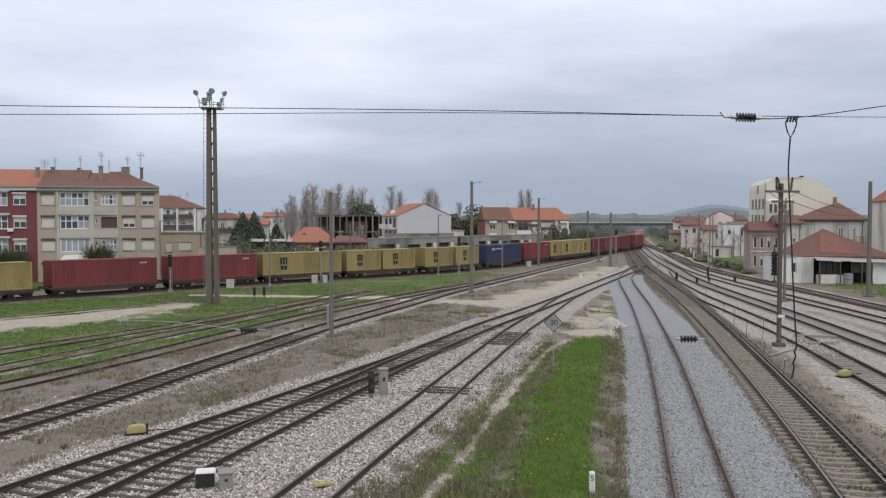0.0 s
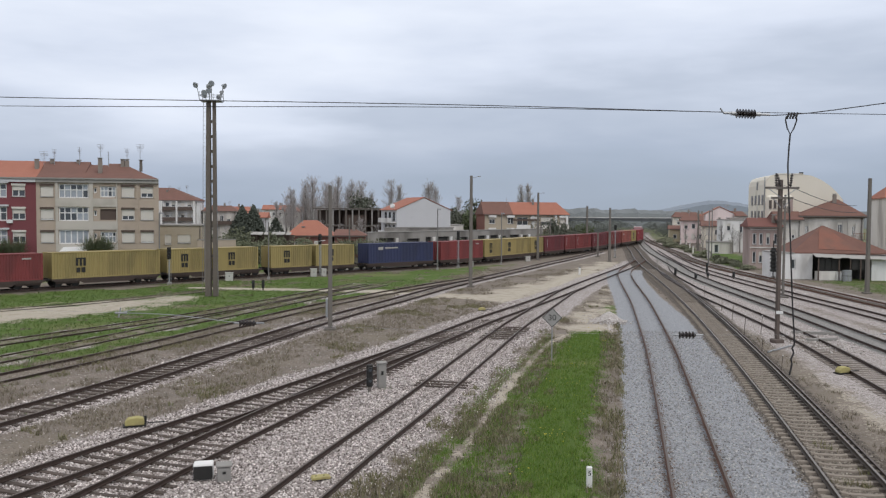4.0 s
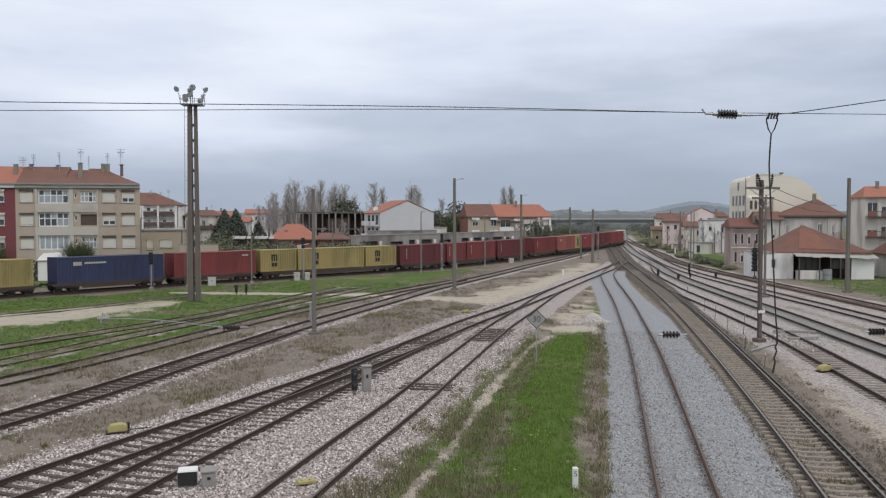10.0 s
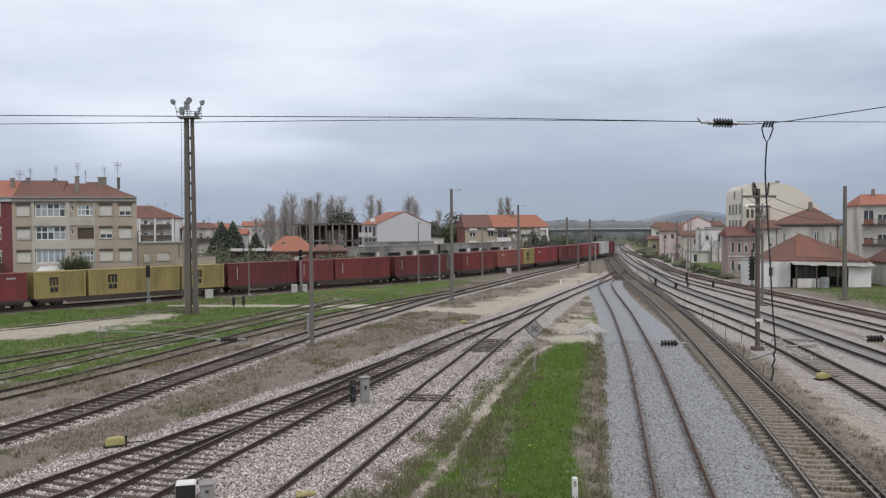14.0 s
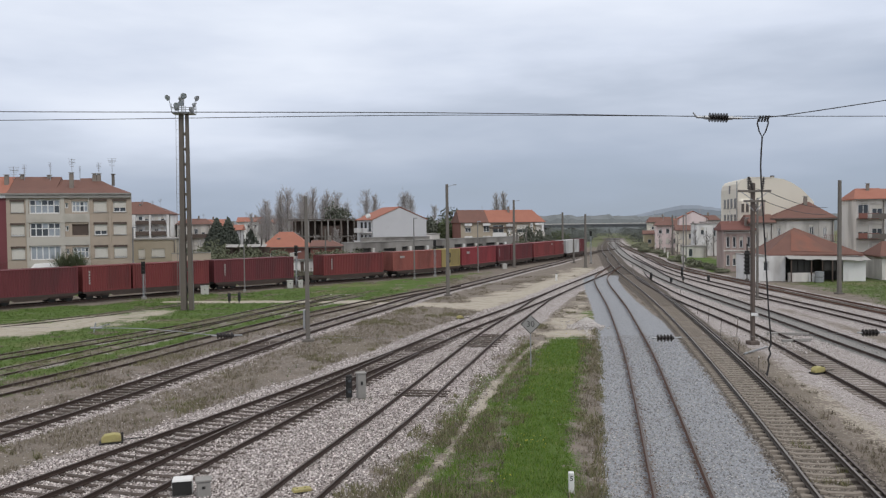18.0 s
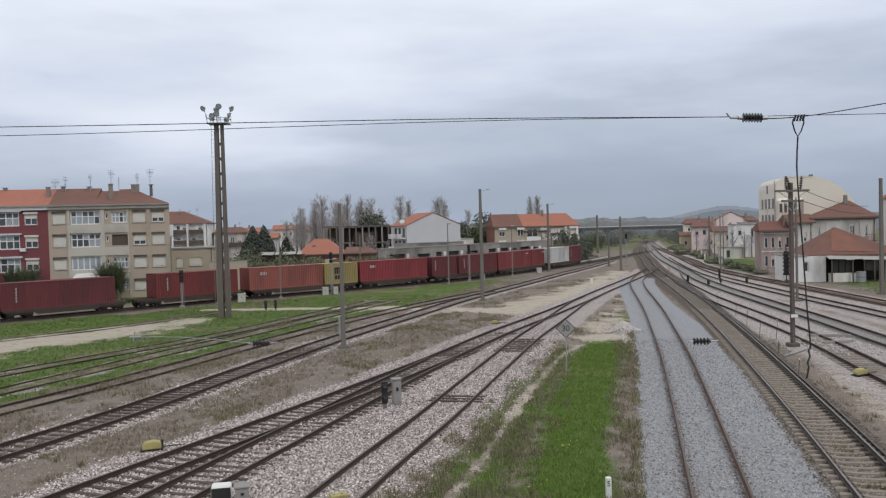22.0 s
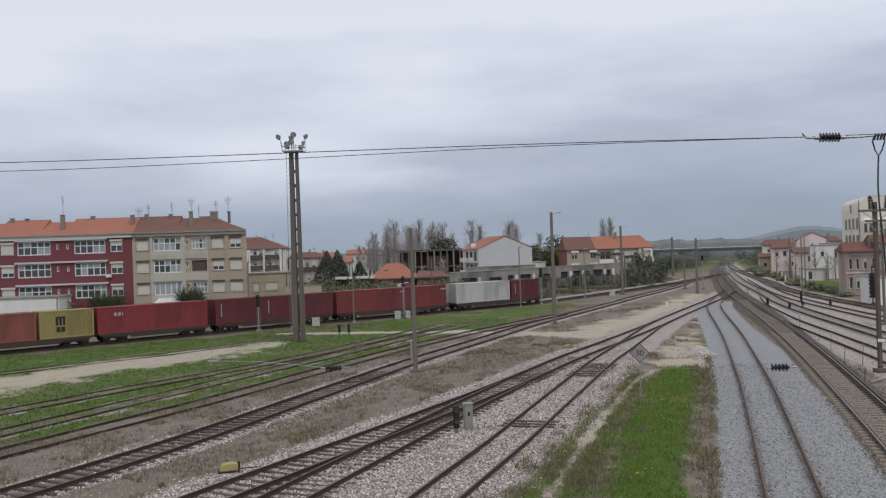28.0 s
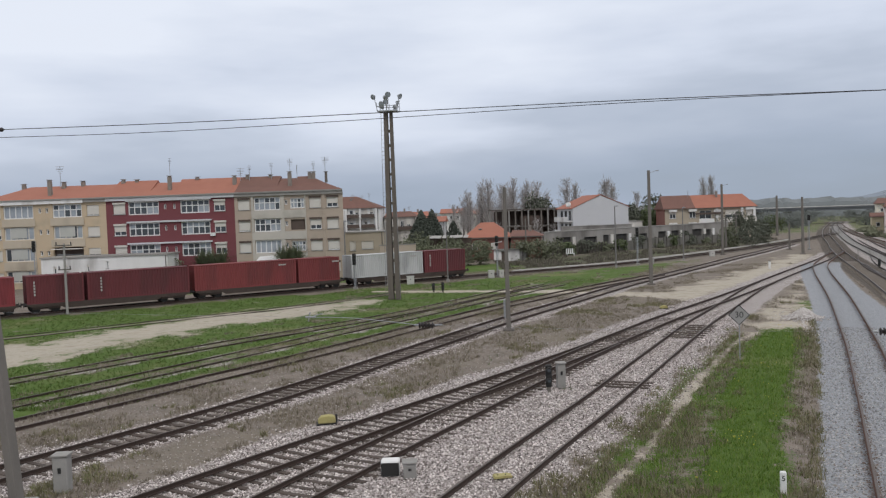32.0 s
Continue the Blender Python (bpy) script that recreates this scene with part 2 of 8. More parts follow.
    c = blend(ragged(s2.outputs[1], 1.6), c, rusty)
    dusty = blend(rng(stones.outputs["Color"], 0.1, 0.9), (0.19, 0.182, 0.172), (0.34, 0.328, 0.31))
    c = blend(ragged(s2.outputs[2], 1.2), c, dusty)
    c = blend(ragged(s2.outputs[0], 1.2), c, fresh)
    l.new(c, b.inputs["Base Color"])
    bp = n.new("ShaderNodeBump")
    bp.inputs["Strength"].default_value, bp.inputs["Distance"].default_value = 0.7, 0.05
    l.new(stones.outputs["Distance"], bp.inputs["Height"])
    l.new(bp.outputs[0], b.inputs["Normal"])
    return m


# ---- building blocks ----
def thing(name, m=None, label="", category="", group="", kind=""):
    ob = new(name)
    if m is not None:
        ob.matrix_world = m
    return tagged(ob, label, category, group, kind)


def part(name, bm, material, parent=None, label="", m=None):
    me = bpy.data.meshes.new(name)
    bm.to_mesh(me)
    bm.free()
    for x in (material if isinstance(material, (list, tuple)) else [material]):
        me.materials.append(x)
    ob = new(name, me)
    if parent is not None:
        ob.parent = parent
    if m is not None:
        ob.matrix_local = m
    if label:
        ob["label"] = label
    return ob


def share(ob, parent, m):
    """Another object on the same mesh."""
    o = bpy.data.objects.new(ob.name, ob.data)
    scene.collection.objects.link(o)
    o.parent = parent
    o.matrix_local = m
    return o


def box(bm, x0, x1, y0, y1, z0, z1, bevel=0.0):
    vs = [bm.verts.new((x, y, z)) for z in (z0, z1) for y in (y0, y1) for x in (x0, x1)]
    fs = [bm.faces.new([vs[i] for i in q]) for q in ((0, 2, 3, 1), (4, 5, 7, 6), (0, 1, 5, 4), (2, 6, 7, 3), (0, 4, 6, 2), (1, 3, 7, 5))]
    if bevel:
        es = list({e for f in fs for e in f.edges})
        bmesh.ops.bevel(bm, geom=es, offset=bevel, segments=1, affect="EDGES", profile=0.5)
    return bm


def boxes(*rows, bevel=0.0):
    bm = bmesh.new()
    for r in rows:
        box(bm, *r, bevel=bevel)
    return bm


def rod(bm, a, b, r0, r1=None, sides=8, cap=True):
    a, b = Vector(a), Vector(b)
    r1 = r0 if r1 is None else r1
    q = (b - a).to_track_quat("Z", "Y")
    rings = []
    for p, r in ((a, r0), (b, r1)):
        rings.append([bm.verts.new(p + q @ Vector((r * math.cos(k * 2 * math.pi / sides), r * math.sin(k * 2 * math.pi / sides), 0))) for k in range(sides)])
    for k in range(sides):
        bm.faces.new((rings[0][k], rings[0][(k + 1) % sides], rings[1][(k + 1) % sides], rings[1][k]))
    if cap:
        bm.faces.new(list(reversed(rings[0])))
        bm.faces.new(rings[1])
    return bm


def rods(*rows, sides=8):
    bm = bmesh.new()
    for r in rows:
        rod(bm, *r, sides=sides)
    return bm


def prism(bm, outline, y0, y1):
    """An outline in x and z, drawn out along y."""
    a = [bm.verts.new((x, y0, z)) for x, z in outline]
    b = [bm.verts.new((x, y1, z)) for x, z in outline]
    bm.faces.new(a)
    bm.faces.new(list(reversed(b)))
    for k in range(len(a)):
        j = (k + 1) % len(a)
        bm.faces.new((a[k], b[k], b[j], a[j]))
    return bm


def spline(pts, step=1.0):
    """A smooth line through points, and the way along it at each of its places."""
    p = np.array(pts, float)
    p = np.vstack([2 * p[0] - p[1], p, 2 * p[-1] - p[-2]])
    out = []
    for i in range(1, len(p) - 2):
        k = max(2, int(np.linalg.norm(p[i + 1] - p[i]) / step))
        for j in range(k):
            t = j / k
            a, b, c, d = p[i - 1:i + 3]
            out.append(0.5 * (2 * b + (c - a) * t + (2 * a - 5 * b + 4 * c - d) * t * t + (3 * b - a - 3 * c + d) * t ** 3))
    out.append(p[-2])
    return np.array(out)


def lengths(c):
    return np.r_[0, np.cumsum(np.linalg.norm(np.diff(c, axis=0), axis=1))]


def place(c, s, where):
    """The place and the heading at the way s along a line."""
    where = min(max(where, s[0]), s[-1])
    i = min(max(int(np.searchsorted(s, where)) - 1, 0), len(c) - 2)
    t = (where - s[i]) / (s[i + 1] - s[i])
    d = c[i + 1] - c[i]
    return c[i] + d * t, math.degrees(math.atan2(d[1], d[0]))


def strand(bm, pts, r, sides=5):
    c = [Vector(p) for p in spline(pts, 0.6)]
    last = None
    for k, p in enumerate(c):
        q = (c[min(k + 1, len(c) - 1)] - c[max(k - 1, 0)]).to_track_quat("Z", "Y")
        ring = [bm.verts.new(p + q @ Vector((r * math.cos(i * 2 * math.pi / sides), r * math.sin(i * 2 * math.pi / sides), 0))) for i in range(sides)]
        if last:
            # rings are matched at their nearest corners
            o = min(range(sides), key=lambda i: (ring[i].co - last[0].co).length)
            for i in range(sides):
                bm.faces.new((last[i], last[(i + 1) % sides], ring[(o + i + 1) % sides], ring[(o + i) % sides]))
            ring = ring[o:] + ring[:o]
        last = ring
    return bm


# ---- the plan of the tracks: middle lines, in metres ----
LINES = {
    "siding_b": [(-42.0, -30.0), (-26.0, 12.0), (-17.2, 34.0), (-12.9, 49.1), (-8.9, 64.1), (-4.0, 79.3), (0.6, 93.7), (5.9, 107.4), (11.6, 122.1), (16.8, 136.0), (24.0, 154.0), (33.0, 178.0)],
    "siding_c": [(-48.0, -25.0), (-30.0, 20.0), (-21.4, 42.2), (-18.6, 49.7), (-15.9, 58.2), (-13.5, 66.0), (-10.6, 74.5), (-7.5, 82.1), (-4.2, 89.7), (-0.8, 97.0), (4.5, 107.4)],
    "siding_d": [(-55.0, -25.0), (-34.0, 22.0), (-24.2, 47.7), (-20.7, 58.0), (-17.0, 68.0), (-13.6, 78.1), (-10.2, 87.7), (-7.0, 96.0)],
    "siding_e": [(-62.0, -20.0), (-40.0, 26.0), (-27.6, 52.4), (-22.8, 61.4), (-18.7, 70.2), (-15.6, 79.0), (-12.6, 88.0), (-9.5, 97.0)],
    "siding_f": [(-78.0, 10.0), (-55.0, 46.0), (-43.0, 62.0), (-35.9, 70.5), (-30.7, 77.3), (-25.5, 86.5), (-21.0, 97.0)],
    "ladder_g": [(-36.0, -30.0), (-20.5, 6.0), (-12.6, 25.3), (-6.8, 38.8), (-1.5, 51.6), (3.2, 64.4), (8.5, 77.2), (13.4, 89.7), (18.2, 102.5), (23.1, 115.3), (29.0, 131.0), (34.5, 148.0)],
    "ladder_h": [(-24.0, -30.0), (-14.6, 6.0), (-9.6, 24.5), (-8.3, 29.0), (-6.6, 34.6), (-4.9, 40.2), (-2.9, 46.6), (-0.9, 52.6)],
    "ladder_k": [(-17.0, -30.0), (-8.6, 6.0), (-4.2, 24.5), (-2.7, 30.4), (-0.9, 37.0), (0.8, 43.9), (2.4, 50.3), (3.9, 56.3), (5.6, 62.8), (7.6, 69.6), (10.3, 79.0), (13.1, 88.6), (15.6, 95.5), (18.2, 102.5)],
    "main_a": [(-4.0, -30.0), (3.6, 5.0), (7.7, 24.5), (10.4, 37.1), (13.2, 50.5), (15.7, 63.6), (18.3, 77.6), (20.6, 91.3), (22.8, 104.4), (25.6, 118.3), (30.0, 133.0), (35.5, 150.0)],
    "main_m": [(-2.0, -30.0), (7.5, 3.0), (12.6, 24.8), (17.1, 46.1), (21.3, 67.5), (25.2, 89.6), (28.6, 110.8), (32.1, 132.9), (36.0, 155.0), (40.6, 178.0), (45.5, 204.0), (52.0, 235.0), (60.0, 270.0), (70.0, 310.0), (83.0, 362.0)],
    "yard_t": [(14.0, 0.0), (19.5, 26.0), (22.4, 44.1), (24.1, 55.6), (25.3, 67.0), (26.3, 79.3), (27.3, 90.9), (28.6, 101.0), (30.2, 112.1), (33.0, 126.0), (37.5, 144.0), (43.0, 166.0)],
    "yard_u": [(20.0, 0.0), (25.5, 30.0), (28.2, 55.9), (29.4, 67.9), (30.4, 80.3), (31.5, 93.8), (32.7, 106.1), (34.4, 119.2), (36.6, 131.7), (39.6, 150.0), (44.6, 180.0), (51.0, 213.0), (59.5, 255.0), (70.5, 305.0), (84.0, 362.0)],
    "yard_v": [(31.0, 0.0), (34.0, 40.0), (35.4, 70.0), (35.7, 82.7), (36.2, 96.1), (36.9, 110.4), (37.9, 123.1), (39.8, 137.5), (42.0, 150.7), (45.4, 170.0), (51.0, 200.0)],
    "yard_w": [(36.0, 0.0), (39.0, 45.0), (40.3, 79.7), (40.7, 93.6), (41.2, 108.6), (41.8, 124.1), (42.8, 137.9), (44.8, 153.7), (47.8, 169.0), (52.5, 200.0), (61.0, 250.0), (73.5, 312.0), (86.0, 362.0)],
    "train_line": [(-230.0, -98.0), (-145.0, -15.0), (-66.8, 62.5), (-55.5, 73.6), (-44.9, 84.9), (-36.8, 93.3), (-26.9, 103.6), (-17.0, 112.9), (-6.9, 122.1), (1.7, 131.2), (11.8, 146.6), (24.6, 169.0), (33.4, 185.7), (44.7, 211.2), (53.3, 231.1), (59.5, 258.0), (66.5, 288.0), (80.5, 350.0), (84.0, 365.0)],
}
CURVES = {k: spline(v, 1.0) for k, v in LINES.items()}
GAUGE = 1.70


def away(pts, c):
    """The distance of each point to a line, in chunks."""
    best = np.full(len(pts), 1e9)
    for k in range(len(c) - 1):
        a, d = c[k], c[k + 1] - c[k]
        near = (np.abs(pts[:, 0] - a[0]) < 14) & (np.abs(pts[:, 1] - a[1]) < 14)
        if not near.any():
            continue
        q = pts[near] - a
        t = np.clip((q @ d) / (d @ d), 0, 1)
        best[near] = np.minimum(best[near], np.linalg.norm(q - t[:, None] * d, axis=1))
    return best


def inside(pts, poly):
    """How far each point lies inside a polygon, negative outside."""
    p = np.array(poly, float)
    ins = np.zeros(len(pts), bool)
    dist = np.full(len(pts), 1e9)
    for a, b in zip(p, np.roll(p, -1, axis=0)):
        d = b - a
        t = np.clip(((pts - a) @ d) / (d @ d), 0, 1)
        dist = np.minimum(dist, np.linalg.norm(pts - a - t[:, None] * d, axis=1))
        hit = ((a[1] > pts[:, 1]) != (b[1] > pts[:, 1])) & (pts[:, 0] < (b[0] - a[0]) * (pts[:, 1] - a[1]) / (b[1] - a[1] + 1e-12) + a[0])
        ins ^= hit
    return np.where(ins, dist, -dist)


def soft_step(x, w):
    return np.clip(0.5 + x / (2 * w), 0, 1)


# ---- ground: one sheet to the horizon ----
WEEDY = [(-3.6, 15), (-2.0, 24), (-0.6, 28.5), (2.0, 37.5), (4.6, 47), (7.4, 58.6), (7.2, 53), (4.8, 42.5), (2.8, 33), (1.5, 25), (0.6, 15)]


def covers(pts):
    """What covers the ground at each point: shares of grass, gravel, sand, fresh stone and rusty stone, and its height."""
    d = {k: away(pts, c) for k, c in CURVES.items()}
    left = np.minimum(d["siding_d"], d["siding_e"])
    ladder = np.minimum.reduce([d["ladder_g"], d["ladder_h"], d["ladder_k"]])
    yard = np.minimum.reduce([d["yard_t"], d["yard_u"], d["yard_v"], d["yard_w"]])
    field = inside(pts, [(-120, -40), (-48, -25), (-20.6, 43.5), (-13.0, 67.0), (-3.0, 93.0), (6.0, 120.0), (12, 138), (-6, 119), (-45, 82), (-110, 18)])
    strip = inside(pts, [(0.6, 15), (1.8, 25), (2.9, 32), (4.6, 41.5), (6.6, 50), (9.6, 61.0), (12.0, 63.2), (11.2, 55), (9.0, 46.5), (7.4, 40), (5.7, 31.5), (4.6, 25.5), (3.2, 15)])
    weedy = inside(pts, WEEDY)
    strip = np.maximum(strip, inside(pts, [(12.6, 68.8), (14.6, 68.8), (16.0, 76.5), (14.6, 76.5)]))
    lawn_r = inside(pts, [(42.0, 60), (47.5, 106), (46.5, 118), (75, 125), (75, 60)])
    verge_r = inside(pts, [(44, 128), (50, 165), (54, 185), (62, 185), (54, 128)])
    behind = np.maximum(inside(pts, [(-60, 84), (-8, 129), (-6, 136), (-16, 140), (-60, 120)]), 0.4 * inside(pts, [(-12, 124), (0, 136), (12, 154), (24, 176), (36, 200), (30, 204), (16, 186), (-2, 166), (-16, 148)]))
    bald = inside(pts, [(-75, 12), (-48, 36), (-35.2, 45.0), (-34.0, 55.0), (-30.5, 62.5), (-26.5, 68.5), (-24.0, 75.5), (-21.5, 83.5), (-25.0, 83.0), (-31.0, 79.0), (-36.0, 72.5), (-40.0, 64.0), (-44.0, 55.0), (-85, 20)])
    patch = np.maximum.reduce([inside(pts, [(-22, 90.3), (-10, 88.2), (-2.0, 83.6), (3.0, 79.6), (6.4, 76.5), (8.5, 80), (12.5, 89), (17.5, 102), (23.0, 117), (30, 142), (27, 146), (19, 124), (13.0, 108), (8.0, 97), (4.4, 87.0), (0, 87.5), (-10, 91.0)]),
                              inside(pts, [(8.0, 57), (9.3, 66.5), (14.5, 80), (19.0, 96), (20.3, 101), (17, 84), (14.0, 68.5), (12.4, 58.5)])])
    bare = inside(pts, [(14.5, 18), (17.0, 34), (20.0, 48), (24.5, 70), (26.0, 70), (24.8, 52), (22.0, 36), (19.5, 18)])
    path = away(pts, spline([(-1.9, 15), (-0.5, 25.0), (0.4, 28.2), (1.6, 33.4), (3.2, 40.3), (4.7, 46.0), (6.6, 53.0), (8.6, 58.5)], 1.0))
    mottle = np.array([noise.noise(Vector((x * 0.21, y * 0.17, 3.0))) for x, y in pts])
    speck = np.array([noise.noise(Vector((x * 0.55, y * 0.4, 17.0))) for x, y in pts])
    grass = np.maximum.reduce([soft_step(field + 2.6 * mottle - 0.3, 2.2) - 0.75 * np.clip(speck + 0.05, 0, 1), soft_step(strip + 0.5 * mottle, 0.8), 0.72 * soft_step(weedy + 0.7 * mottle + 0.5 * speck + 0.3, 1.0), 0.62 * soft_step(lawn_r + 2.5 * mottle + speck, 2.0), soft_step(verge_r, 2.0), soft_step(behind, 3.0)])
    far = soft_step(np.maximum(pts[:, 1] - 240, np.abs(pts[:, 0]) - 90), 15)
    grass = np.maximum(grass, 0.52 * far)
    bank = inside(pts, [(-14, 121), (-4, 129.5), (6, 142), (16, 159), (28, 181), (40, 206), (34, 210), (14, 186), (-4, 166), (-20, 146)])
    scrub = soft_step(bank, 1.5)
    grass = np.minimum(grass, 1 - 0.85 * soft_step(0.95 - d["siding_c"] + 0.5 * mottle, 0.35))
    grass = np.minimum(grass, 1 - 0.55 * soft_step(0.9 - left + 0.8 * mottle, 0.4))
    grass = np.minimum(grass, 1 - 0.7 * soft_step(0.6 - d["siding_f"], 0.4))
    gravel = np.maximum.reduce([soft_step(2.6 - ladder + 0.5 * mottle, 0.5), soft_step(1.75 - d["siding_b"] + 0.4 * mottle, 0.4) * (0.45 + 0.55 * soft_step(d["siding_b"] - 0.72, 0.2)), 0.92 * soft_step(2.7 - yard + 0.8 * mottle, 1.2), soft_step(1.9 - d["train_line"], 0.4)])
    gravel = np.maximum(gravel, soft_step(inside(pts, [(-40, -30), (-14, 24), (-4, 40), (3, 56), (5.0, 60), (1.0, 38), (-1.8, 27), (-5, 0), (-15, -30)]), 0.5))
    crossing = away(pts, spline([(-27, 91.8), (-20, 90.2), (-11, 89.3), (-4, 86.5), (0, 84.3), (4, 81.5), (8, 79)], 1.0))
    sand = np.maximum(soft_step(0.75 - crossing + 0.3 * mottle, 0.4) * 1.6, soft_step(patch - 0.5 + 1.6 * mottle + 2.2 * speck, 2.4))
    sand = sand * (1 - scrub)
    sand = np.maximum(sand, 0.8 * soft_step(bald - 0.4 + 1.6 * mottle + 2.4 * speck, 2.6))
    sand = np.maximum(sand, 0.62 * soft_step(bare + 0.8 * mottle, 0.8))
    sand = np.maximum(sand, 0.92 * soft_step(0.20 - path + 0.35 * mottle + 0.25 * speck, 0.4))
    grass = np.minimum(grass, 1 - 0.9 * soft_step(0.28 - path + 0.2 * speck, 0.35))
    fresh = np.maximum(soft_step(2.35 - d["main_a"], 0.25), 0)
    fresh = np.maximum(fresh, soft_step(inside(pts, [(-6, -30), (6.0, 24.5), (8.6, 38), (12.0, 54), (14.6, 68), (18.6, 91), (22.4, 112), (24.6, 112), (22.6, 90), (19.7, 68), (15.65, 46), (11.15, 25), (-2, -30)]), 0.4))
    fresh *= soft_step(124 - pts[:, 1], 6)
    rusty = np.maximum.reduce([soft_step(1.65 + 0.6 * soft_step(pts[:, 1] - 95, 20) - d["main_m"], 0.4), 0.8 * soft_step(1.0 - d["yard_w"], 0.4), 0.4 * soft_step(0.16 - np.abs(d["main_a"] - 0.85), 0.1), 0.75 * soft_step(0.95 - d["ladder_k"], 0.3) * soft_step(3.2 - np.abs(pts[:, 1] - 58.6), 0.8), 0.5 * soft_step(0.95 - d["siding_b"], 0.25), soft_step(2.2 - d["train_line"], 0.5), 0.55 * scrub])
    gravel = np.maximum(gravel, 0.6 * soft_step(0.35 - np.abs(left - 1.15) + 0.9 * speck, 0.3) * (field > 0))
    gravel = np.maximum(gravel, 0.5 * soft_step(2.0 - np.minimum(d["siding_b"], ladder) + 2.0 * mottle + 1.6 * speck, 1.4) * soft_step(75 - pts[:, 1], 8))
    gravel = np.minimum(gravel, 1 - 0.62 * soft_step(weedy + 0.9 + 0.9 * speck, 0.5))
    fresh = np.minimum(fresh, 1 - 0.6 * soft_step(0.16 - np.abs(d["main_a"] - 0.85), 0.1))
    z = 0.05 * mottle + np.where(strip > 0, 0.10, 0.0) - 0.02
    z = np.where(d["main_m"] < 1.6, -0.045, z)
    return grass, gravel, sand, fresh, rusty, z


def build_ground():
    xs = np.r_[-3200, -1600, -800, -400, -220, np.arange(-150, -72, 3.0), np.arange(-72, 62, 0.55), np.arange(62, 150, 4.0), 220, 400, 800, 1600, 3200]
    ys = np.r_[-400, -200, -100, np.arange(-60, 14, 4.0), np.arange(14, 70, 0.4), np.arange(70, 130, 0.6), np.arange(130, 260, 2.0), np.arange(260, 420, 10.0), 500, 700, 1100, 1800, 3400]
    gx, gy = np.meshgrid(xs, ys)
    pts = np.c_[gx.ravel(), gy.ravel()]
    grass, gravel, sand, fresh, rusty, z = covers(pts)
    cols, rws = len(xs), len(ys)
    idx = np.arange(cols * rws).reshape(rws, cols)
    faces = np.c_[idx[:-1, :-1].ravel(), idx[:-1, 1:].ravel(), idx[1:, 1:].ravel(), idx[1:, :-1].ravel()]
    me = bpy.data.meshes.new("ground")
    me.from_pydata(np.c_[pts, z].tolist(), [], faces.tolist())
    for nm, (a, b, c) in (("cover_a", (grass, gravel, sand)), ("cover_b", (fresh, rusty, soft_step(1.3 - away(pts, CURVES["yard_u"]), 0.4)))):
        at = me.attributes.new(nm, "FLOAT_COLOR", "POINT")
        at.data.foreach_set("color", np.c_[a, b, c, np.ones(len(a))].astype(np.float32).ravel())
    me.materials.append(ground_material())
    return tagged(new("ground", me), "gravel, earth and rough grass of a wide railway yard", "ground", kind="structure")


build_ground()


# ---- rails and sleepers ----
RAIL_SHAPE = [(-0.065, 0.0), (0.065, 0.0), (0.065, 0.02), (0.012, 0.035), (0.012, 0.115), (0.037, 0.125), (0.037, 0.16), (-0.037, 0.16), (-0.037, 0.125), (-0.012, 0.115), (-0.012, 0.035), (-0.065, 0.02)]


def sweep(c, side, z0, shape=RAIL_SHAPE, lift=0.0):
    d = np.gradient(c, axis=0)
    d /= np.linalg.norm(d, axis=1)[:, None]
    nrm = np.c_[-d[:, 1], d[:, 0]]
    bm = bmesh.new()
    last = None
    for p, q in zip(c, nrm):
        ring = [bm.verts.new((p[0] + q[0] * (side + x), p[1] + q[1] * (side + x), z0 + z)) for x, z in shape]
        if last:
            for k in range(len(shape)):
                j = (k + 1) % len(shape)
                f = bm.faces.new((last[k], last[j], ring[j], ring[k]))
                if len(shape) == len(RAIL_SHAPE) and k == 6:
                    f.material_index = 1   # the running surface
        last = ring
    return bm


def sleeper_mesh(name, L, w, h, material, waist=False):
    bm = bmesh.new()
    if waist:
        # cast sleepers are deep at their ends and dip in the middle
        last = None
        # and are black with grease under and beside the rails
        for f, top, k, seat in ((-0.5, -0.02, 0.92, 0), (-0.47, 0.0, 1.0, 0), (-0.36, 0.0, 1.0, 0), (-0.24, -0.012, 0.95, 1), (-0.14, -0.055, 0.82, 0), (0.14, -0.055, 0.82, 0), (0.24, -0.012, 0.95, 0), (0.36, 0.0, 1.0, 1), (0.47, 0.0, 1.0, 0), (0.5, -0.02, 0.92, 0)):
            ring = [bm.verts.new((sx * w / 2 * k * q, f * L, z)) for sx, q, z in ((-1, 1.15, -h), (1, 1.15, -h), (1, 0.85, top), (-1, 0.85, top))]
            if last:
                for i in range(4):
                    bm.faces.new((last[i], ring[i], ring[(i + 1) % 4], last[(i + 1) % 4])).material_index = seat
            else:
                bm.faces.new(ring)
            last = ring
        bm.faces.new(last[::-1])
        bmesh.ops.recalc_face_normals(bm, faces=bm.faces)
    else:
        box(bm, -w / 2, w / 2, -L / 2, L / 2, -h, 0, bevel=0.015)
    me = bpy.data.meshes.new(name)
    bm.to_mesh(me)
    bm.free()
    me.materials.append(material)
    if waist:
        me.materials.append(GREASE)
    return me


SLEEPERS = {"wood": sleeper_mesh("sleeper", 2.6, 0.2, 0.16, WOOD), "grey": sleeper_mesh("sleeper", 2.6, 0.25, 0.16, WOOD_GREY), "concrete": sleeper_mesh("sleeper", 2.5, 0.27, 0.2, CONC_SLEEPER, True)}


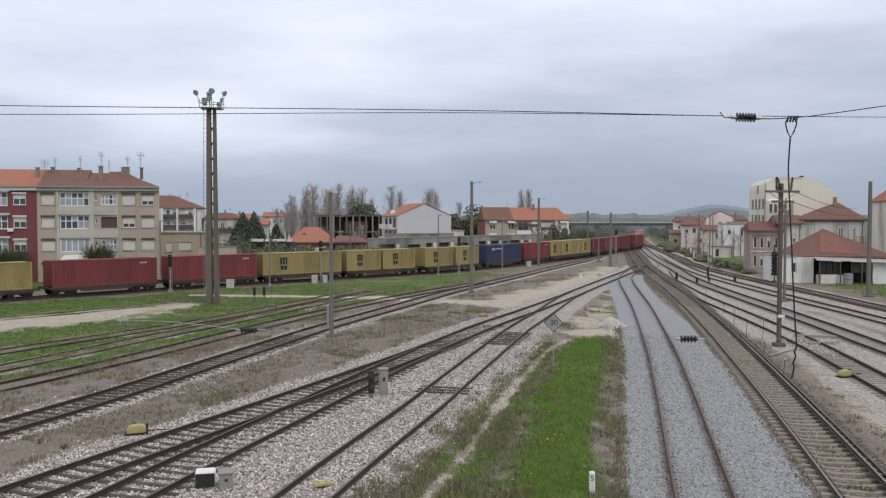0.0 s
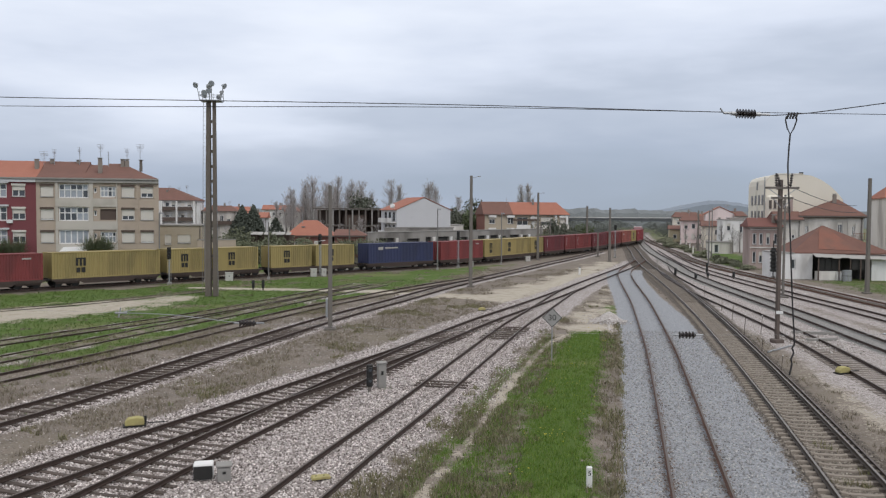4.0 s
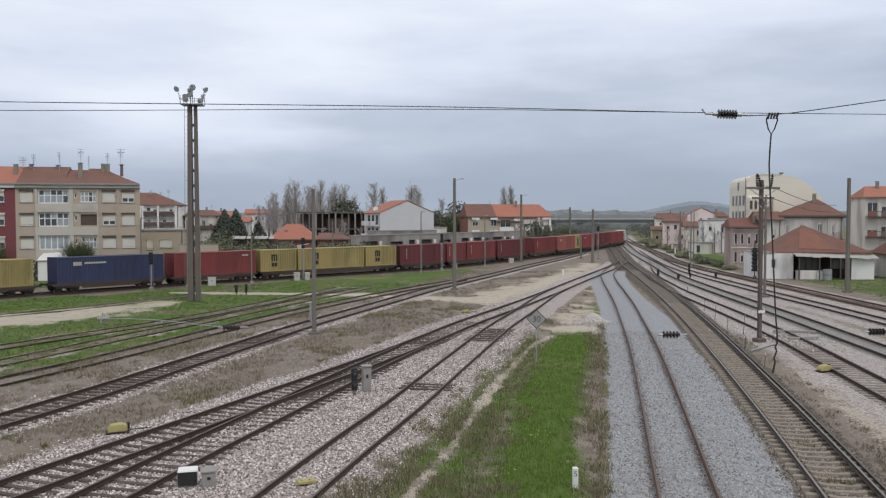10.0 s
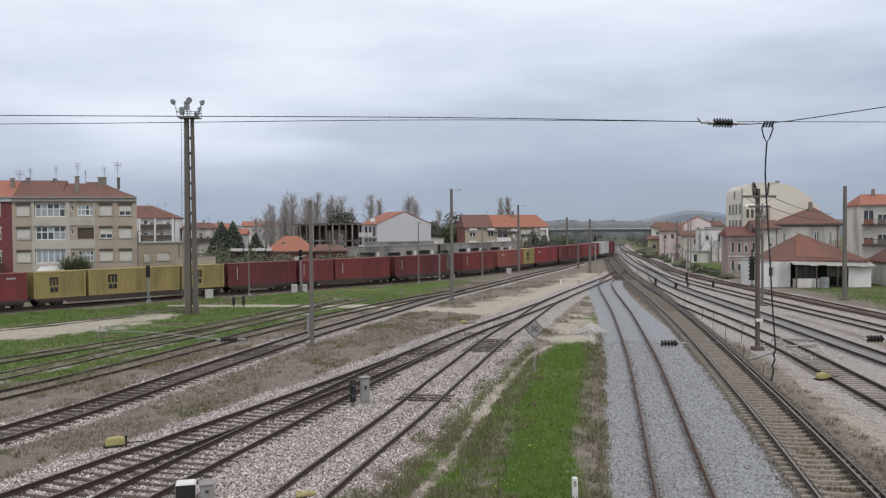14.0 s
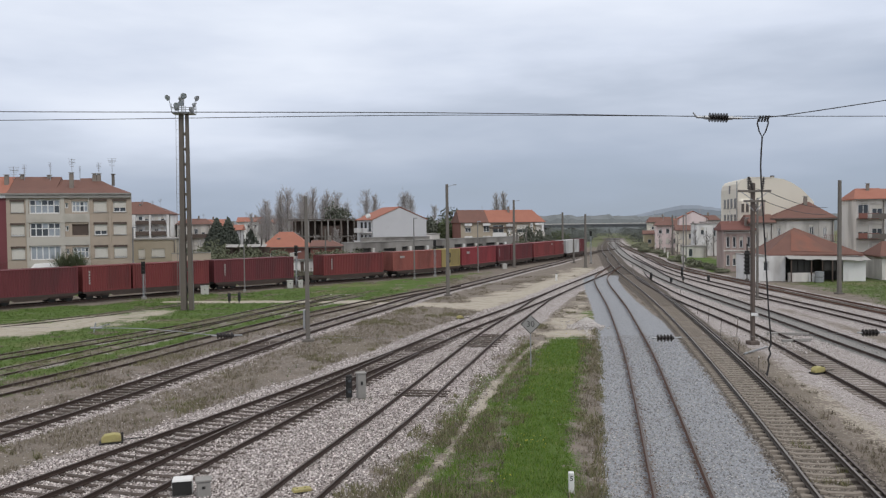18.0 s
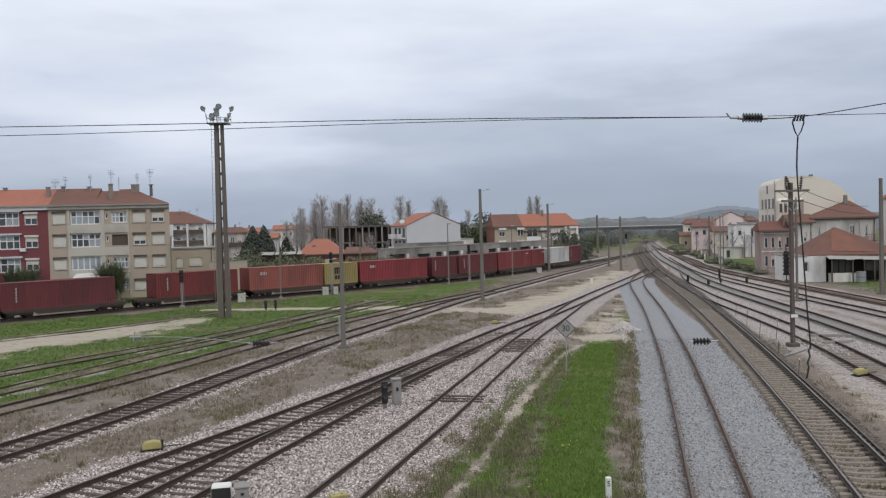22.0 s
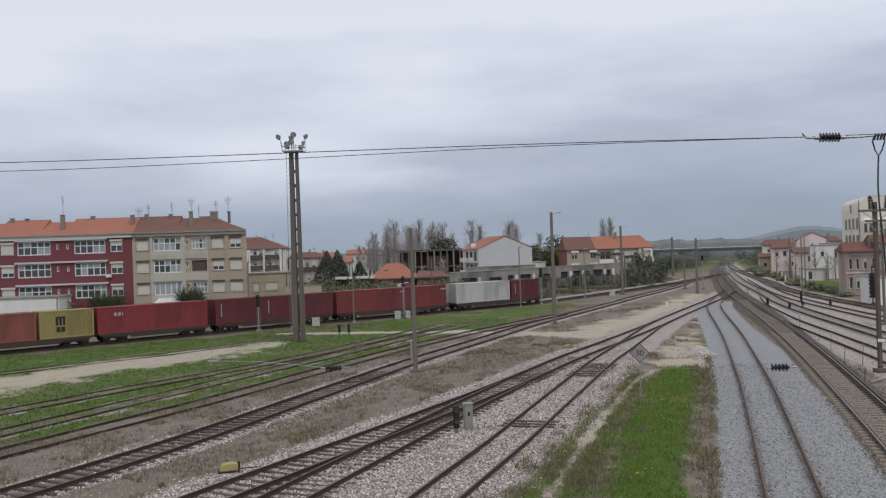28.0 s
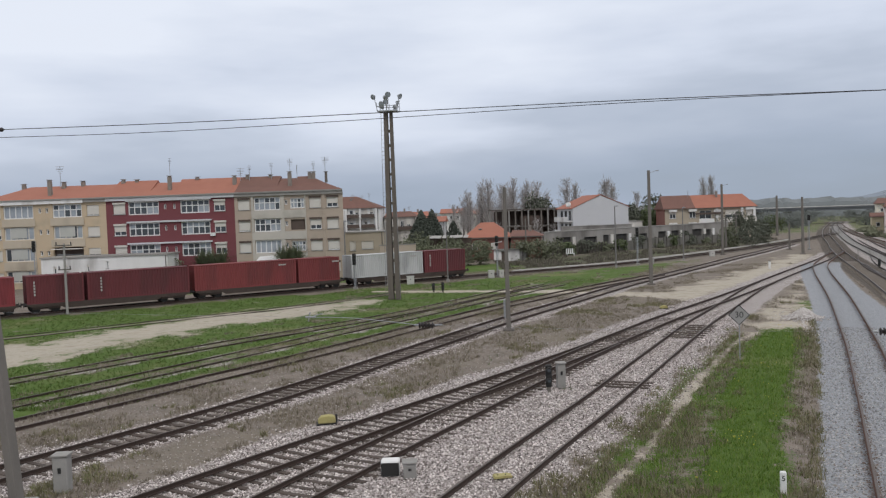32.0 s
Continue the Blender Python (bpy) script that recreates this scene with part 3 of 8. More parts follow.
def track(key, steel, sleeper, z0=0.06, near=(18, 75), far=130, label="", y_from=None, y_to=None, head=None, sink=0.0):
    c = CURVES[key]
    t = thing("railway_track", None, label, "railway track", "tracks of the yard", "structure")
    keep = c[(c[:, 1] > (8 if y_from is None else y_from)) & (c[:, 1] < (360 if y_to is None else y_to))]
    for side in (-GAUGE / 2, GAUGE / 2):
        part("rail", sweep(keep, side, z0), [steel, head or HEAD_DULL], t)
    if sleeper:
        s = lengths(c)
        rest = bmesh.new()
        k = 0.0
        while k < s[-1]:
            p, h = place(c, s, k)
            if near[0] < p[1] < near[1]:
                o = bpy.data.objects.new("sleeper", SLEEPERS[sleeper])
                scene.collection.objects.link(o)
                o.parent = t
                o.matrix_local = pose(p[0], p[1], z0 - sink + random.uniform(-0.012, 0.006), 0, 0, h + random.uniform(-0.8, 0.8))
            elif near[1] <= p[1] < far:
                q = Matrix.Rotation(radians(h), 4, "Z")
                vs = [q @ Vector((x, y, 0)) + Vector((p[0], p[1], z0 - 0.01)) for x, y in ((-0.11, -1.2), (0.11, -1.2), (0.11, 1.2), (-0.11, 1.2))]
                lo = [rest.verts.new(v - Vector((0, 0, 0.12))) for v in vs]
                hi = [rest.verts.new(v) for v in vs]
                rest.faces.new(hi)
                for i in range(4):
                    rest.faces.new((lo[i], lo[(i + 1) % 4], hi[(i + 1) % 4], hi[i]))
            k += 0.62
        if len(rest.faces):
            part("far_sleepers", rest, DUSTY_SLEEPER if sleeper == "concrete" else SLEEPERS[sleeper].materials[0], t)["kind"] = "stuff"
        else:
            rest.free()
    return t


track("siding_b", RAIL, "wood", 0.035, (18, 60), 60, label="rusty siding rails on dark timber sleepers in weedy ballast")
track("siding_c", RAIL, "grey", -0.03, (18, 45), 46, label="disused rusty rails sunk in weeds")
track("siding_d", RAIL, None, -0.075, label="disused rusty rails overgrown with grass")
track("siding_e", RAIL, None, -0.075, label="disused rusty rails overgrown with grass")
track("siding_f", RAIL, None, -0.125, label="disused rusty rails almost hidden in grass", y_to=90)
track("ladder_g", RAIL, "wood", 0.06, (18, 66), 66, label="dark rusty rails on timber sleepers in pale ballast", sink=0.015)
track("ladder_h", RAIL, "wood", 0.054, (18, 47), 48, label="dark rusty rails joining a turnout in pale ballast", y_to=53, sink=0.015)
track("ladder_k", RAIL, None, 0.02, label="dark rusty rails with sleepers buried in pale ballast", y_to=95)
track("main_a", RAIL_RED, None, 0.08, label="red-rusted rails in fresh grey ballast", y_to=150)
track("main_m", RAIL_WORN, "concrete", 0.05, (18, 80), 125, label="worn main line rails on concrete sleepers", head=HEAD_BRIGHT)
track("yard_t", RAIL, "grey", 0.015, (30, 58), 58, label="rusty yard rails on grey timber sleepers", y_to=160)
track("yard_u", RAIL, None, 0.05, label="dark yard rails in grey ballast")
track("yard_v", RAIL, None, 0.05, label="dark yard rails in pale ballast", y_to=190)
track("yard_w", RAIL_RED, None, 0.05, label="brown rusted yard rails in pale ballast")
track("train_line", RAIL, None, 0.05, label="curved running line under the goods train", y_from=-90, head=HEAD_BRIGHT)

for key, spots, z0, kind in (("ladder_k", (40.3, 40.85, 41.4, 55.9, 56.8, 57.7, 58.6, 59.5, 60.4, 61.3), 0.055, "wood"),):
    c = CURVES[key]
    own = bpy.data.objects[[o.name for o in scene.objects if o.name.startswith("railway_track")][7]]
    for y in spots:
        i = int(np.argmin(np.abs(c[:, 1] - y)))
        d = c[i + 1] - c[i]
        o = bpy.data.objects.new("sleeper", SLEEPERS[kind])
        scene.collection.objects.link(o)
        o.parent = own
        o.matrix_local = pose(c[i][0] + d[0] * (y - c[i][1]) / d[1], y, z0, 0, 0, math.degrees(math.atan2(d[1], d[0])))
spare = thing("spare_rail", None, "long spare rail laid out beside the main line", "rail", kind="structure")
c = CURVES["main_m"]
part("rail", sweep(c[(c[:, 1] > 12) & (c[:, 1] < 120)], -GAUGE / 2 - 0.30, -0.02), [RAIL_WORN, HEAD_DULL], spare)
trough = thing("cable_trough", None, "low pale concrete cable trough behind the running line", "cable trough", kind="structure")
c = CURVES["train_line"]
part("channel", sweep(c[(c[:, 1] > 116) & (c[:, 1] < 200)], 3.0, 0.0, [(-0.16, 0.0), (0.16, 0.0), (0.16, 0.22), (-0.16, 0.22)]), CONC_PALE, trough)

# ---- the goods train ----
T_CURVE = spline(LINES["train_line"], 0.5)
T_LEN = lengths(T_CURVE)
T_ZERO = float(T_LEN[int(np.argmin(np.linalg.norm(T_CURVE - np.array((-66.8, 62.5)), axis=1)))])


def run(t):
    """The way that the train has gone since the start, in metres."""
    return 6.35 * t + 0.021 * t * t


def paint(name, c, c2=None):
    return mat(name, c, c2 or tuple(v * 0.78 for v in c), 0.9, 0.65, 0.08, stain=tuple(v * 0.5 + 0.012 for v in c), stain_at=0.6, vary=0.3, stretch=(1, 1, 0.3))


PAINTS = {
    "yellow": paint("ochre_yellow_container_paint", (0.355, 0.28, 0.115)), "red": paint("red_container_paint", (0.225, 0.052, 0.052)),
    "brown": paint("brown_red_container_paint", (0.20, 0.047, 0.046)), "dark": paint("dark_maroon_container_paint", (0.155, 0.04, 0.045)),
    "blue": paint("navy_blue_container_paint", (0.045, 0.053, 0.115)), "orange": paint("faded_orange_red_container_paint", (0.30, 0.098, 0.08)),
    "bright": paint("bright_red_container_paint", (0.265, 0.048, 0.055)), "white": paint("white_container_paint", (0.55, 0.55, 0.54)),
}
# colour, front and back end on the train, in metres from the foremost coupling seen
LOADS = [("yellow", 22.2, 34.4), ("red", 36.4, 48.0), ("red", 49.8, 61.3), ("yellow", 62.2, 74.2), ("yellow", 75.1, 80.9), ("yellow", 81.3, 87.3), ("yellow", 89.2, 95.3), ("yellow", 96.0, 102.2),
         ("blue", 104.6, 116.8), ("red", 118.2, 129.3), ("yellow", 130.0, 135.4), ("yellow", 135.7, 146.6), ("yellow", 146.9, 152.6), ("dark", 153.2, 163.2), ("brown", 163.7, 169.2), ("brown", 169.5, 179.2),
         ("dark", 180.0, 191.6), ("brown", 196.4, 206.9), ("orange", 208.6, 219.4), ("yellow", 219.7, 225.0), ("bright", 225.4, 237.5), ("dark", 238.5, 243.7), ("dark", 244.0, 254.3), ("red", 254.9, 266.7),
         ("red", 267.0, 272.3), ("white", 274.0, 284.1), ("dark", 284.4, 290.5)]
WAGONS = [(21.6, 35.2), (35.8, 48.6), (49.2, 61.8), (61.9, 74.6), (74.8, 88.2), (88.8, 103.0), (103.8, 117.4), (117.6, 129.7), (129.8, 152.9), (153.0, 163.4), (163.5, 179.6), (179.9, 193.3), (193.8, 207.8), (208.6, 225.2),
          (225.3, 238.0), (238.2, 254.5), (254.7, 273.0), (273.6, 291.2)]
RIDERS, ROLLERS = [], []


def corrugated(L, h, w, lo):
    """A container's body: pressed side walls with upright folds."""
    bm = bmesh.new()
    n = max(8, int(L / 0.28))
    for sgn in (-1, 1):
        prev = None
        for k in range(n * 4 + 1):
            x = -L / 2 + 0.12 + (L - 0.24) * k / (n * 4)
            d = 0.045 if k % 4 in (1, 2) else 0.0
            y = sgn * (w / 2 - 0.015 - d)
            a, b = bm.verts.new((x, y, lo + 0.12)), bm.verts.new((x, y, lo + h - 0.1))
            if prev:
                f = (prev[0], a, b, prev[1])
                bm.faces.new(f if sgn < 0 else f[::-1])
            prev = (a, b)
    for sgn in (-1, 1):
        prev = None
        for k in range(25):
            y = -w / 2 + 0.1 + (w - 0.2) * k / 24
            d = 0.04 if k % 4 in (1, 2) else 0.0
            x = sgn * (L / 2 - 0.02 - d)
            a, b = bm.verts.new((x, y, lo + 0.12)), bm.verts.new((x, y, lo + h - 0.1))
            if prev:
                f = (prev[0], a, b, prev[1])
                bm.faces.new(f if sgn > 0 else f[::-1])
            prev = (a, b)
    box(bm, -L / 2 + 0.05, L / 2 - 0.05, -w / 2 + 0.05, w / 2 - 0.05, lo + h - 0.06, lo + h - 0.02)
    box(bm, -L / 2 + 0.05, L / 2 - 0.05, -w / 2 + 0.05, w / 2 - 0.05, lo + 0.04, lo + 0.14)
    return bm


MARK = mat("faded_white_lettering_paint", (0.42, 0.40, 0.38), (0.30, 0.28, 0.27), 3, 0.7, 0.0)
NAMES = {"yellow": "ochre yellow", "red": "dull red", "brown": "brown-red", "dark": "dark maroon", "blue": "navy blue", "orange": "faded orange-red", "bright": "bright red", "white": "dirty white"}
DECK = 0.9


def container(colour, a, b):
    L, h, w = b - a, 2.76, 2.44
    p = PAINTS[colour]
    t = thing("shipping_container", None, f"{NAMES[colour]} corrugated steel shipping container on a flat wagon", "shipping container", "containers of the goods train")
    part("body", corrugated(L, h, w, 0), p, t)
    post = None
    for sx in (-1, 1):
        for sy in (-1, 1):
            m = pose(sx * (L / 2 - 0.08), sy * (w / 2 - 0.08), 0)
            if post is None:
                post = part("corner_post", boxes((-0.08, 0.08, -0.08, 0.08, 0, h)), p, t, m=m)
            else:
                share(post, t, m)
    rail = part("top_rail", boxes((-L / 2 + 0.17, L / 2 - 0.17, -0.035, 0.035, h - 0.12, h - 0.01)), p, t, m=pose(0, -w / 2 + 0.035, 0))
    share(rail, t, pose(0, w / 2 - 0.035, 0))
    rail = part("bottom_rail", boxes((-L / 2 + 0.17, L / 2 - 0.17, -0.04, 0.04, 0.0, 0.16)), p, t, m=pose(0, -w / 2 + 0.04, 0))
    share(rail, t, pose(0, w / 2 - 0.04, 0))
    rod_ = part("door_rod", rods(((0, 0, 0.15), (0, 0, h - 0.15), 0.025), sides=6), STEEL, t, m=pose(L / 2 + 0.03, -0.85, 0))
    for y in (-0.35, 0.35, 0.85):
        share(rod_, t, pose(L / 2 + 0.03, y, 0))
    # emblems and lettering as plain shapes, on both sides
    for sy in (-1, 1):
        y = sy * (w / 2 + 0.012)
        if colour == "yellow":
            s = 0.95 if L > 8 else 0.8
            x0 = -0.25 * L if L > 8 else -0.12 * L
            steps = [(-0.55, 1.3), (-0.29, 1.3), (-0.29, 2.0), (-0.13, 2.0), (-0.13, 1.3), (0.13, 1.3), (0.13, 2.0), (0.29, 2.0), (0.29, 1.3), (0.55, 1.3), (0.55, 2.16), (-0.55, 2.16)]
            em = prism(bmesh.new(), [(x0 + u * s, z) for u, z in steps], y - 0.006, y + 0.006)
            for u in (-0.5, 0.06):
                part("mark", boxes((x0 + u * s, x0 + (u + 0.44) * s, y - 0.006, y + 0.006, 0.62, 1.12)), BLACK, t)
            part("emblem", em, BLACK, t, "black emblem")
        elif colour in ("orange", "bright"):
            part("emblem", boxes((-L * 0.36, -L * 0.36 + 0.3, y - 0.006, y + 0.006, 1.8, 2.15), (-L * 0.36 + 0.42, -L * 0.36 + 0.7, y - 0.006, y + 0.006, 1.8, 2.15), (-L * 0.36 + 0.82, -L * 0.36 + 0.92, y - 0.006, y + 0.006, 1.8, 2.15)), MARK, t, "white emblem")
        elif colour in ("brown", "dark"):
            em = bmesh.new()
            for k in range(5):
                box(em, -L * 0.38, -L * 0.38 + 0.16, y - 0.006, y + 0.006, 0.8 + 0.3 * k, 1.02 + 0.3 * k)
            part("upright_lettering", em, MARK, t)
        elif colour == "blue":
            part("emblem", boxes((-L * 0.36, -L * 0.36 + 0.9, y - 0.006, y + 0.006, 1.85, 2.25), (-L * 0.26, -L * 0.26 + 2.4, y - 0.006, y + 0.006, 2.0, 2.2)), MARK, t, "white emblem")
        else:
            part("code_plate", boxes((L * 0.32, L * 0.32 + 0.9, y - 0.006, y + 0.006, 2.15, 2.32)), MARK, t)
    RIDERS.append((t, (a + b) / 2, DECK + 0.16 + 0.05))
    return t


def wheel_mesh():
    bm = bmesh.new()
    for y in (-0.83, 0.83):
        rod(bm, (0, y - 0.06, 0), (0, y + 0.06, 0), 0.44, sides=16)
        rod(bm, (0, y - 0.07 * np.sign(y) - 0.02, 0), (0, y - 0.07 * np.sign(y) + 0.02, 0), 0.47, sides=16)
    rod(bm, (0, -1.0, 0), (0, 1.0, 0), 0.08)
    me = bpy.data.meshes.new("wheelset")
    bm.to_mesh(me)
    bm.free()
    me.materials.append(BLACK)
    return me


WHEELS = wheel_mesh()
UNDER = mat("grimy_brown_steel", (0.085, 0.062, 0.052), (0.045, 0.035, 0.03), 2, 0.85, 0.1)


def wagon(a, b):
    L = b - a - 0.5
    t = thing("flat_wagon", None, "grimy dark container flat wagon on two bogies", "railway wagon", "wagons of the goods train")
    part("deck_frame", boxes((-L / 2, L / 2, -1.22, -1.05, 0.70, DECK), (-L / 2, L / 2, 1.05, 1.22, 0.70, DECK), (-L / 2, L / 2, -0.2, 0.2, 0.62, DECK - 0.02), *[(x - 0.1, x + 0.1, -1.05, 1.05, 0.74, DECK - 0.03) for x in np.linspace(-L / 2 + 0.1, L / 2 - 0.1, 7)]), UNDER, t)
    for y in (-1.15, 1.15):
        part("side_sill", prism(bmesh.new(), [(-L / 2 + 0.2, 0.695), (-L / 2 + 0.4, 0.58), (-L / 2 + 3.0, 0.56), (-L / 2 + 3.4, 0.34), (L / 2 - 3.4, 0.34), (L / 2 - 3.0, 0.56), (L / 2 - 0.4, 0.58), (L / 2 - 0.2, 0.695)], y - 0.05, y + 0.05), UNDER, t)
    for e in (-1, 1):
        x0 = e * (L / 2 - 1.7)
        part("bogie", boxes((x0 - 1.25, x0 + 1.25, -1.09, -0.98, 0.38, 0.68), (x0 - 1.25, x0 + 1.25, 0.98, 1.09, 0.38, 0.68), (x0 - 0.2, x0 + 0.2, -0.97, 0.97, 0.42, 0.61)), UNDER, t)
        for dx in (-0.9, 0.9):
            o = bpy.data.objects.new("wheelset", WHEELS)
            scene.collection.objects.link(o)
            o.parent = t
            o.matrix_local = pose(x0 + dx, 0, 0.47)
            ROLLERS.append((o, x0 + dx))
        for y in (-0.85, 0.85):
            part("buffer", rods(((e * L / 2, y, 0.82), (e * (L / 2 + 0.22), y, 0.82), 0.09), ((e * (L / 2 + 0.22), y, 0.82), (e * (L / 2 + 0.27), y, 0.82), 0.2)), BLACK, t)
    RIDERS.append((t, (a + b) / 2, 0.21))
    return t


for row in WAGONS:
    wagon(*row)
for row in LOADS:
    container(*row)


# ---- houses ----
BEIGE = mat("beige_rendered_wall", (0.44, 0.38, 0.295), (0.36, 0.31, 0.24), 0.5, 0.9, 0.1, stain=(0.27, 0.24, 0.19), stain_at=0.7)
BAY = mat("pale_grey_bay_plaster", (0.52, 0.485, 0.43), (0.44, 0.41, 0.36), 0.5, 0.9, 0.1, stain=(0.31, 0.285, 0.24), stain_at=0.66)
BAY_WARM = mat("pale_warm_bay_plaster", (0.53, 0.455, 0.355), (0.44, 0.38, 0.30), 0.5, 0.9, 0.1, stain=(0.33, 0.285, 0.225), stain_at=0.62, stretch=(1, 1, 0.4))
GREY_TAN = mat("grey_tan_rendered_wall", (0.455, 0.378, 0.305), (0.375, 0.31, 0.25), 0.5, 0.9, 0.1, stain=(0.26, 0.24, 0.20), stain_at=0.7)
WINE = mat("wine_red_rendered_wall", (0.20, 0.066, 0.073), (0.165, 0.055, 0.062), 0.5, 0.9, 0.1)
OCHRE = mat("pale_ochre_rendered_wall", (0.56, 0.44, 0.30), (0.48, 0.385, 0.275), 0.5, 0.9, 0.1, stain=(0.33, 0.29, 0.22), stain_at=0.66)
LINTEL = mat("brown_shutter_box", (0.115, 0.085, 0.07), (0.085, 0.065, 0.055), 2, 0.8, 0.1)
CREAM = mat("cream_rendered_wall", (0.78, 0.73, 0.63), (0.71, 0.66, 0.56), 0.25, 0.9, 0.1, stain=(0.45, 0.40, 0.31), stain_at=0.72)
PINK = mat("pale_pink_rendered_wall", (0.78, 0.66, 0.64), (0.68, 0.575, 0.555), 0.4, 0.9, 0.1, stain=(0.38, 0.31, 0.29), stain_at=0.58, stretch=(1, 1, 0.35))
YELLOW_WALL = mat("pale_yellow_rendered_wall", (0.56, 0.50, 0.34), (0.49, 0.435, 0.30), 0.4, 0.9, 0.1)
OFFWHITE = mat("streaked_off_white_wall", (0.72, 0.69, 0.645), (0.60, 0.57, 0.525), 0.6, 0.9, 0.1, stain=(0.33, 0.305, 0.275), stain_at=0.55, stretch=(1, 1, 0.25))
GREYWHITE = mat("pale_grey_rendered_wall", (0.58, 0.58, 0.59), (0.50, 0.50, 0.51), 0.3, 0.9, 0.1, stain=(0.36, 0.36, 0.36), stain_at=0.68)
PINK_BROWN = mat("dull_pink_brown_wall", (0.46, 0.365, 0.33), (0.36, 0.28, 0.255), 0.5, 0.9, 0.1, stain=(0.27, 0.2, 0.18), stain_at=0.55, stretch=(1, 1, 0.35))
BRICK = mat("brown_pink_brickwork", (0.27, 0.125, 0.10), (0.19, 0.092, 0.076), 1.2, 0.9, 0.3, fine=12)
# near-black colour that paints the shade inside openings and the lean-to
INTERIOR_SHADE = mat("dark_unlit_interior", (0.06, 0.057, 0.054), (0.035, 0.033, 0.031), 1, 0.9, 0.0)
PATCHY = mat("patched_brown_and_orange_tile", (0.255, 0.115, 0.083), (0.21, 0.098, 0.073), 0.8, 0.9, 0.4, fine=9, stain=(0.17, 0.10, 0.08), stain_at=0.56)
PALE_SHEET = mat("pale_green_grey_sheet", (0.50, 0.50, 0.46), (0.40, 0.40, 0.37), 0.8, 0.7, 0.1)
TILE_RED = mat("dull_red_roof_tile", (0.21, 0.092, 0.076), (0.15, 0.072, 0.06), 0.6, 0.9, 0.4, fine=9)
SHEET = mat("grey_roof_sheeting", (0.42, 0.405, 0.38), (0.29, 0.275, 0.255), 0.8, 0.8, 0.2)


def wall_shell(W, D, H, openings, recess=0.22, back=True):
    """Outer walls with recessed openings in the front, which lies at y = 0 and looks towards -y."""
    bm = bmesh.new()
    us = sorted({0.0, W, *[v for o in openings for v in o[:2]]})
    zs = sorted({0.0, H, *[v for o in openings for v in o[2:4]]})

    def quad(*p):
        bm.faces.new([bm.verts.new(v) for v in p])

    for a, b in zip(us, us[1:]):
        for c, d in zip(zs, zs[1:]):
            um, zm = (a + b) / 2, (c + d) / 2
            if any(o[0] < um < o[1] and o[2] < zm < o[3] for o in openings):
                continue
            quad((a, 0, c), (b, 0, c), (b, 0, d), (a, 0, d))
    for a, b, c, d in [o[:4] for o in openings]:
        r = recess
        quad((a, 0, c), (a, 0, d), (a, r, d), (a, r, c))
        quad((b, 0, c), (b, r, c), (b, r, d), (b, 0, d))
        quad((a, 0, c), (a, r, c), (b, r, c), (b, 0, c))
        quad((a, 0, d), (b, 0, d), (b, r, d), (a, r, d))
    quad((0, D, 0), (0, D, H), (0, 0, H), (0, 0, 0))
    quad((W, 0, 0), (W, 0, H), (W, D, H), (W, D, 0))
    quad((W, D, 0), (W, D, H), (0, D, H), (0, D, 0))
    quad((0, 0, H), (W, 0, H), (W, D, H), (0, D, H))
    bmesh.ops.remove_doubles(bm, verts=bm.verts, dist=0.001)
    return bm


def lattice(us, zs, y0, y1):
    """One joined frame of crossing bars, given as stretches along x and z."""
    bm = bmesh.new()
    ue, ze = [v for p in us for v in p], [v for p in zs for v in p]
    vs = {(i, j, k): bm.verts.new((ue[i], (y0, y1)[k], ze[j])) for i in range(len(ue)) for j in range(len(ze)) for k in (0, 1)}

    def solid(i, j):
        return 0 <= i < len(ue) - 1 and 0 <= j < len(ze) - 1 and (i % 2 == 0 or j % 2 == 0)

    for i in range(len(ue) - 1):
        for j in range(len(ze) - 1):
            if not solid(i, j):
                continue
            bm.faces.new((vs[i, j, 0], vs[i + 1, j, 0], vs[i + 1, j + 1, 0], vs[i, j + 1, 0]))
            bm.faces.new((vs[i, j, 1], vs[i, j + 1, 1], vs[i + 1, j + 1, 1], vs[i + 1, j, 1]))
            for di, dj, p, q in ((-1, 0, (i, j), (i, j + 1)), (1, 0, (i + 1, j + 1), (i + 1, j)), (0, -1, (i + 1, j), (i, j)), (0, 1, (i, j + 1), (i + 1, j + 1))):
                if not solid(i + di, j + dj):
                    bm.faces.new((vs[(*p, 0)], vs[(*q, 0)], vs[(*q, 1)], vs[(*p, 1)]))
    return bm


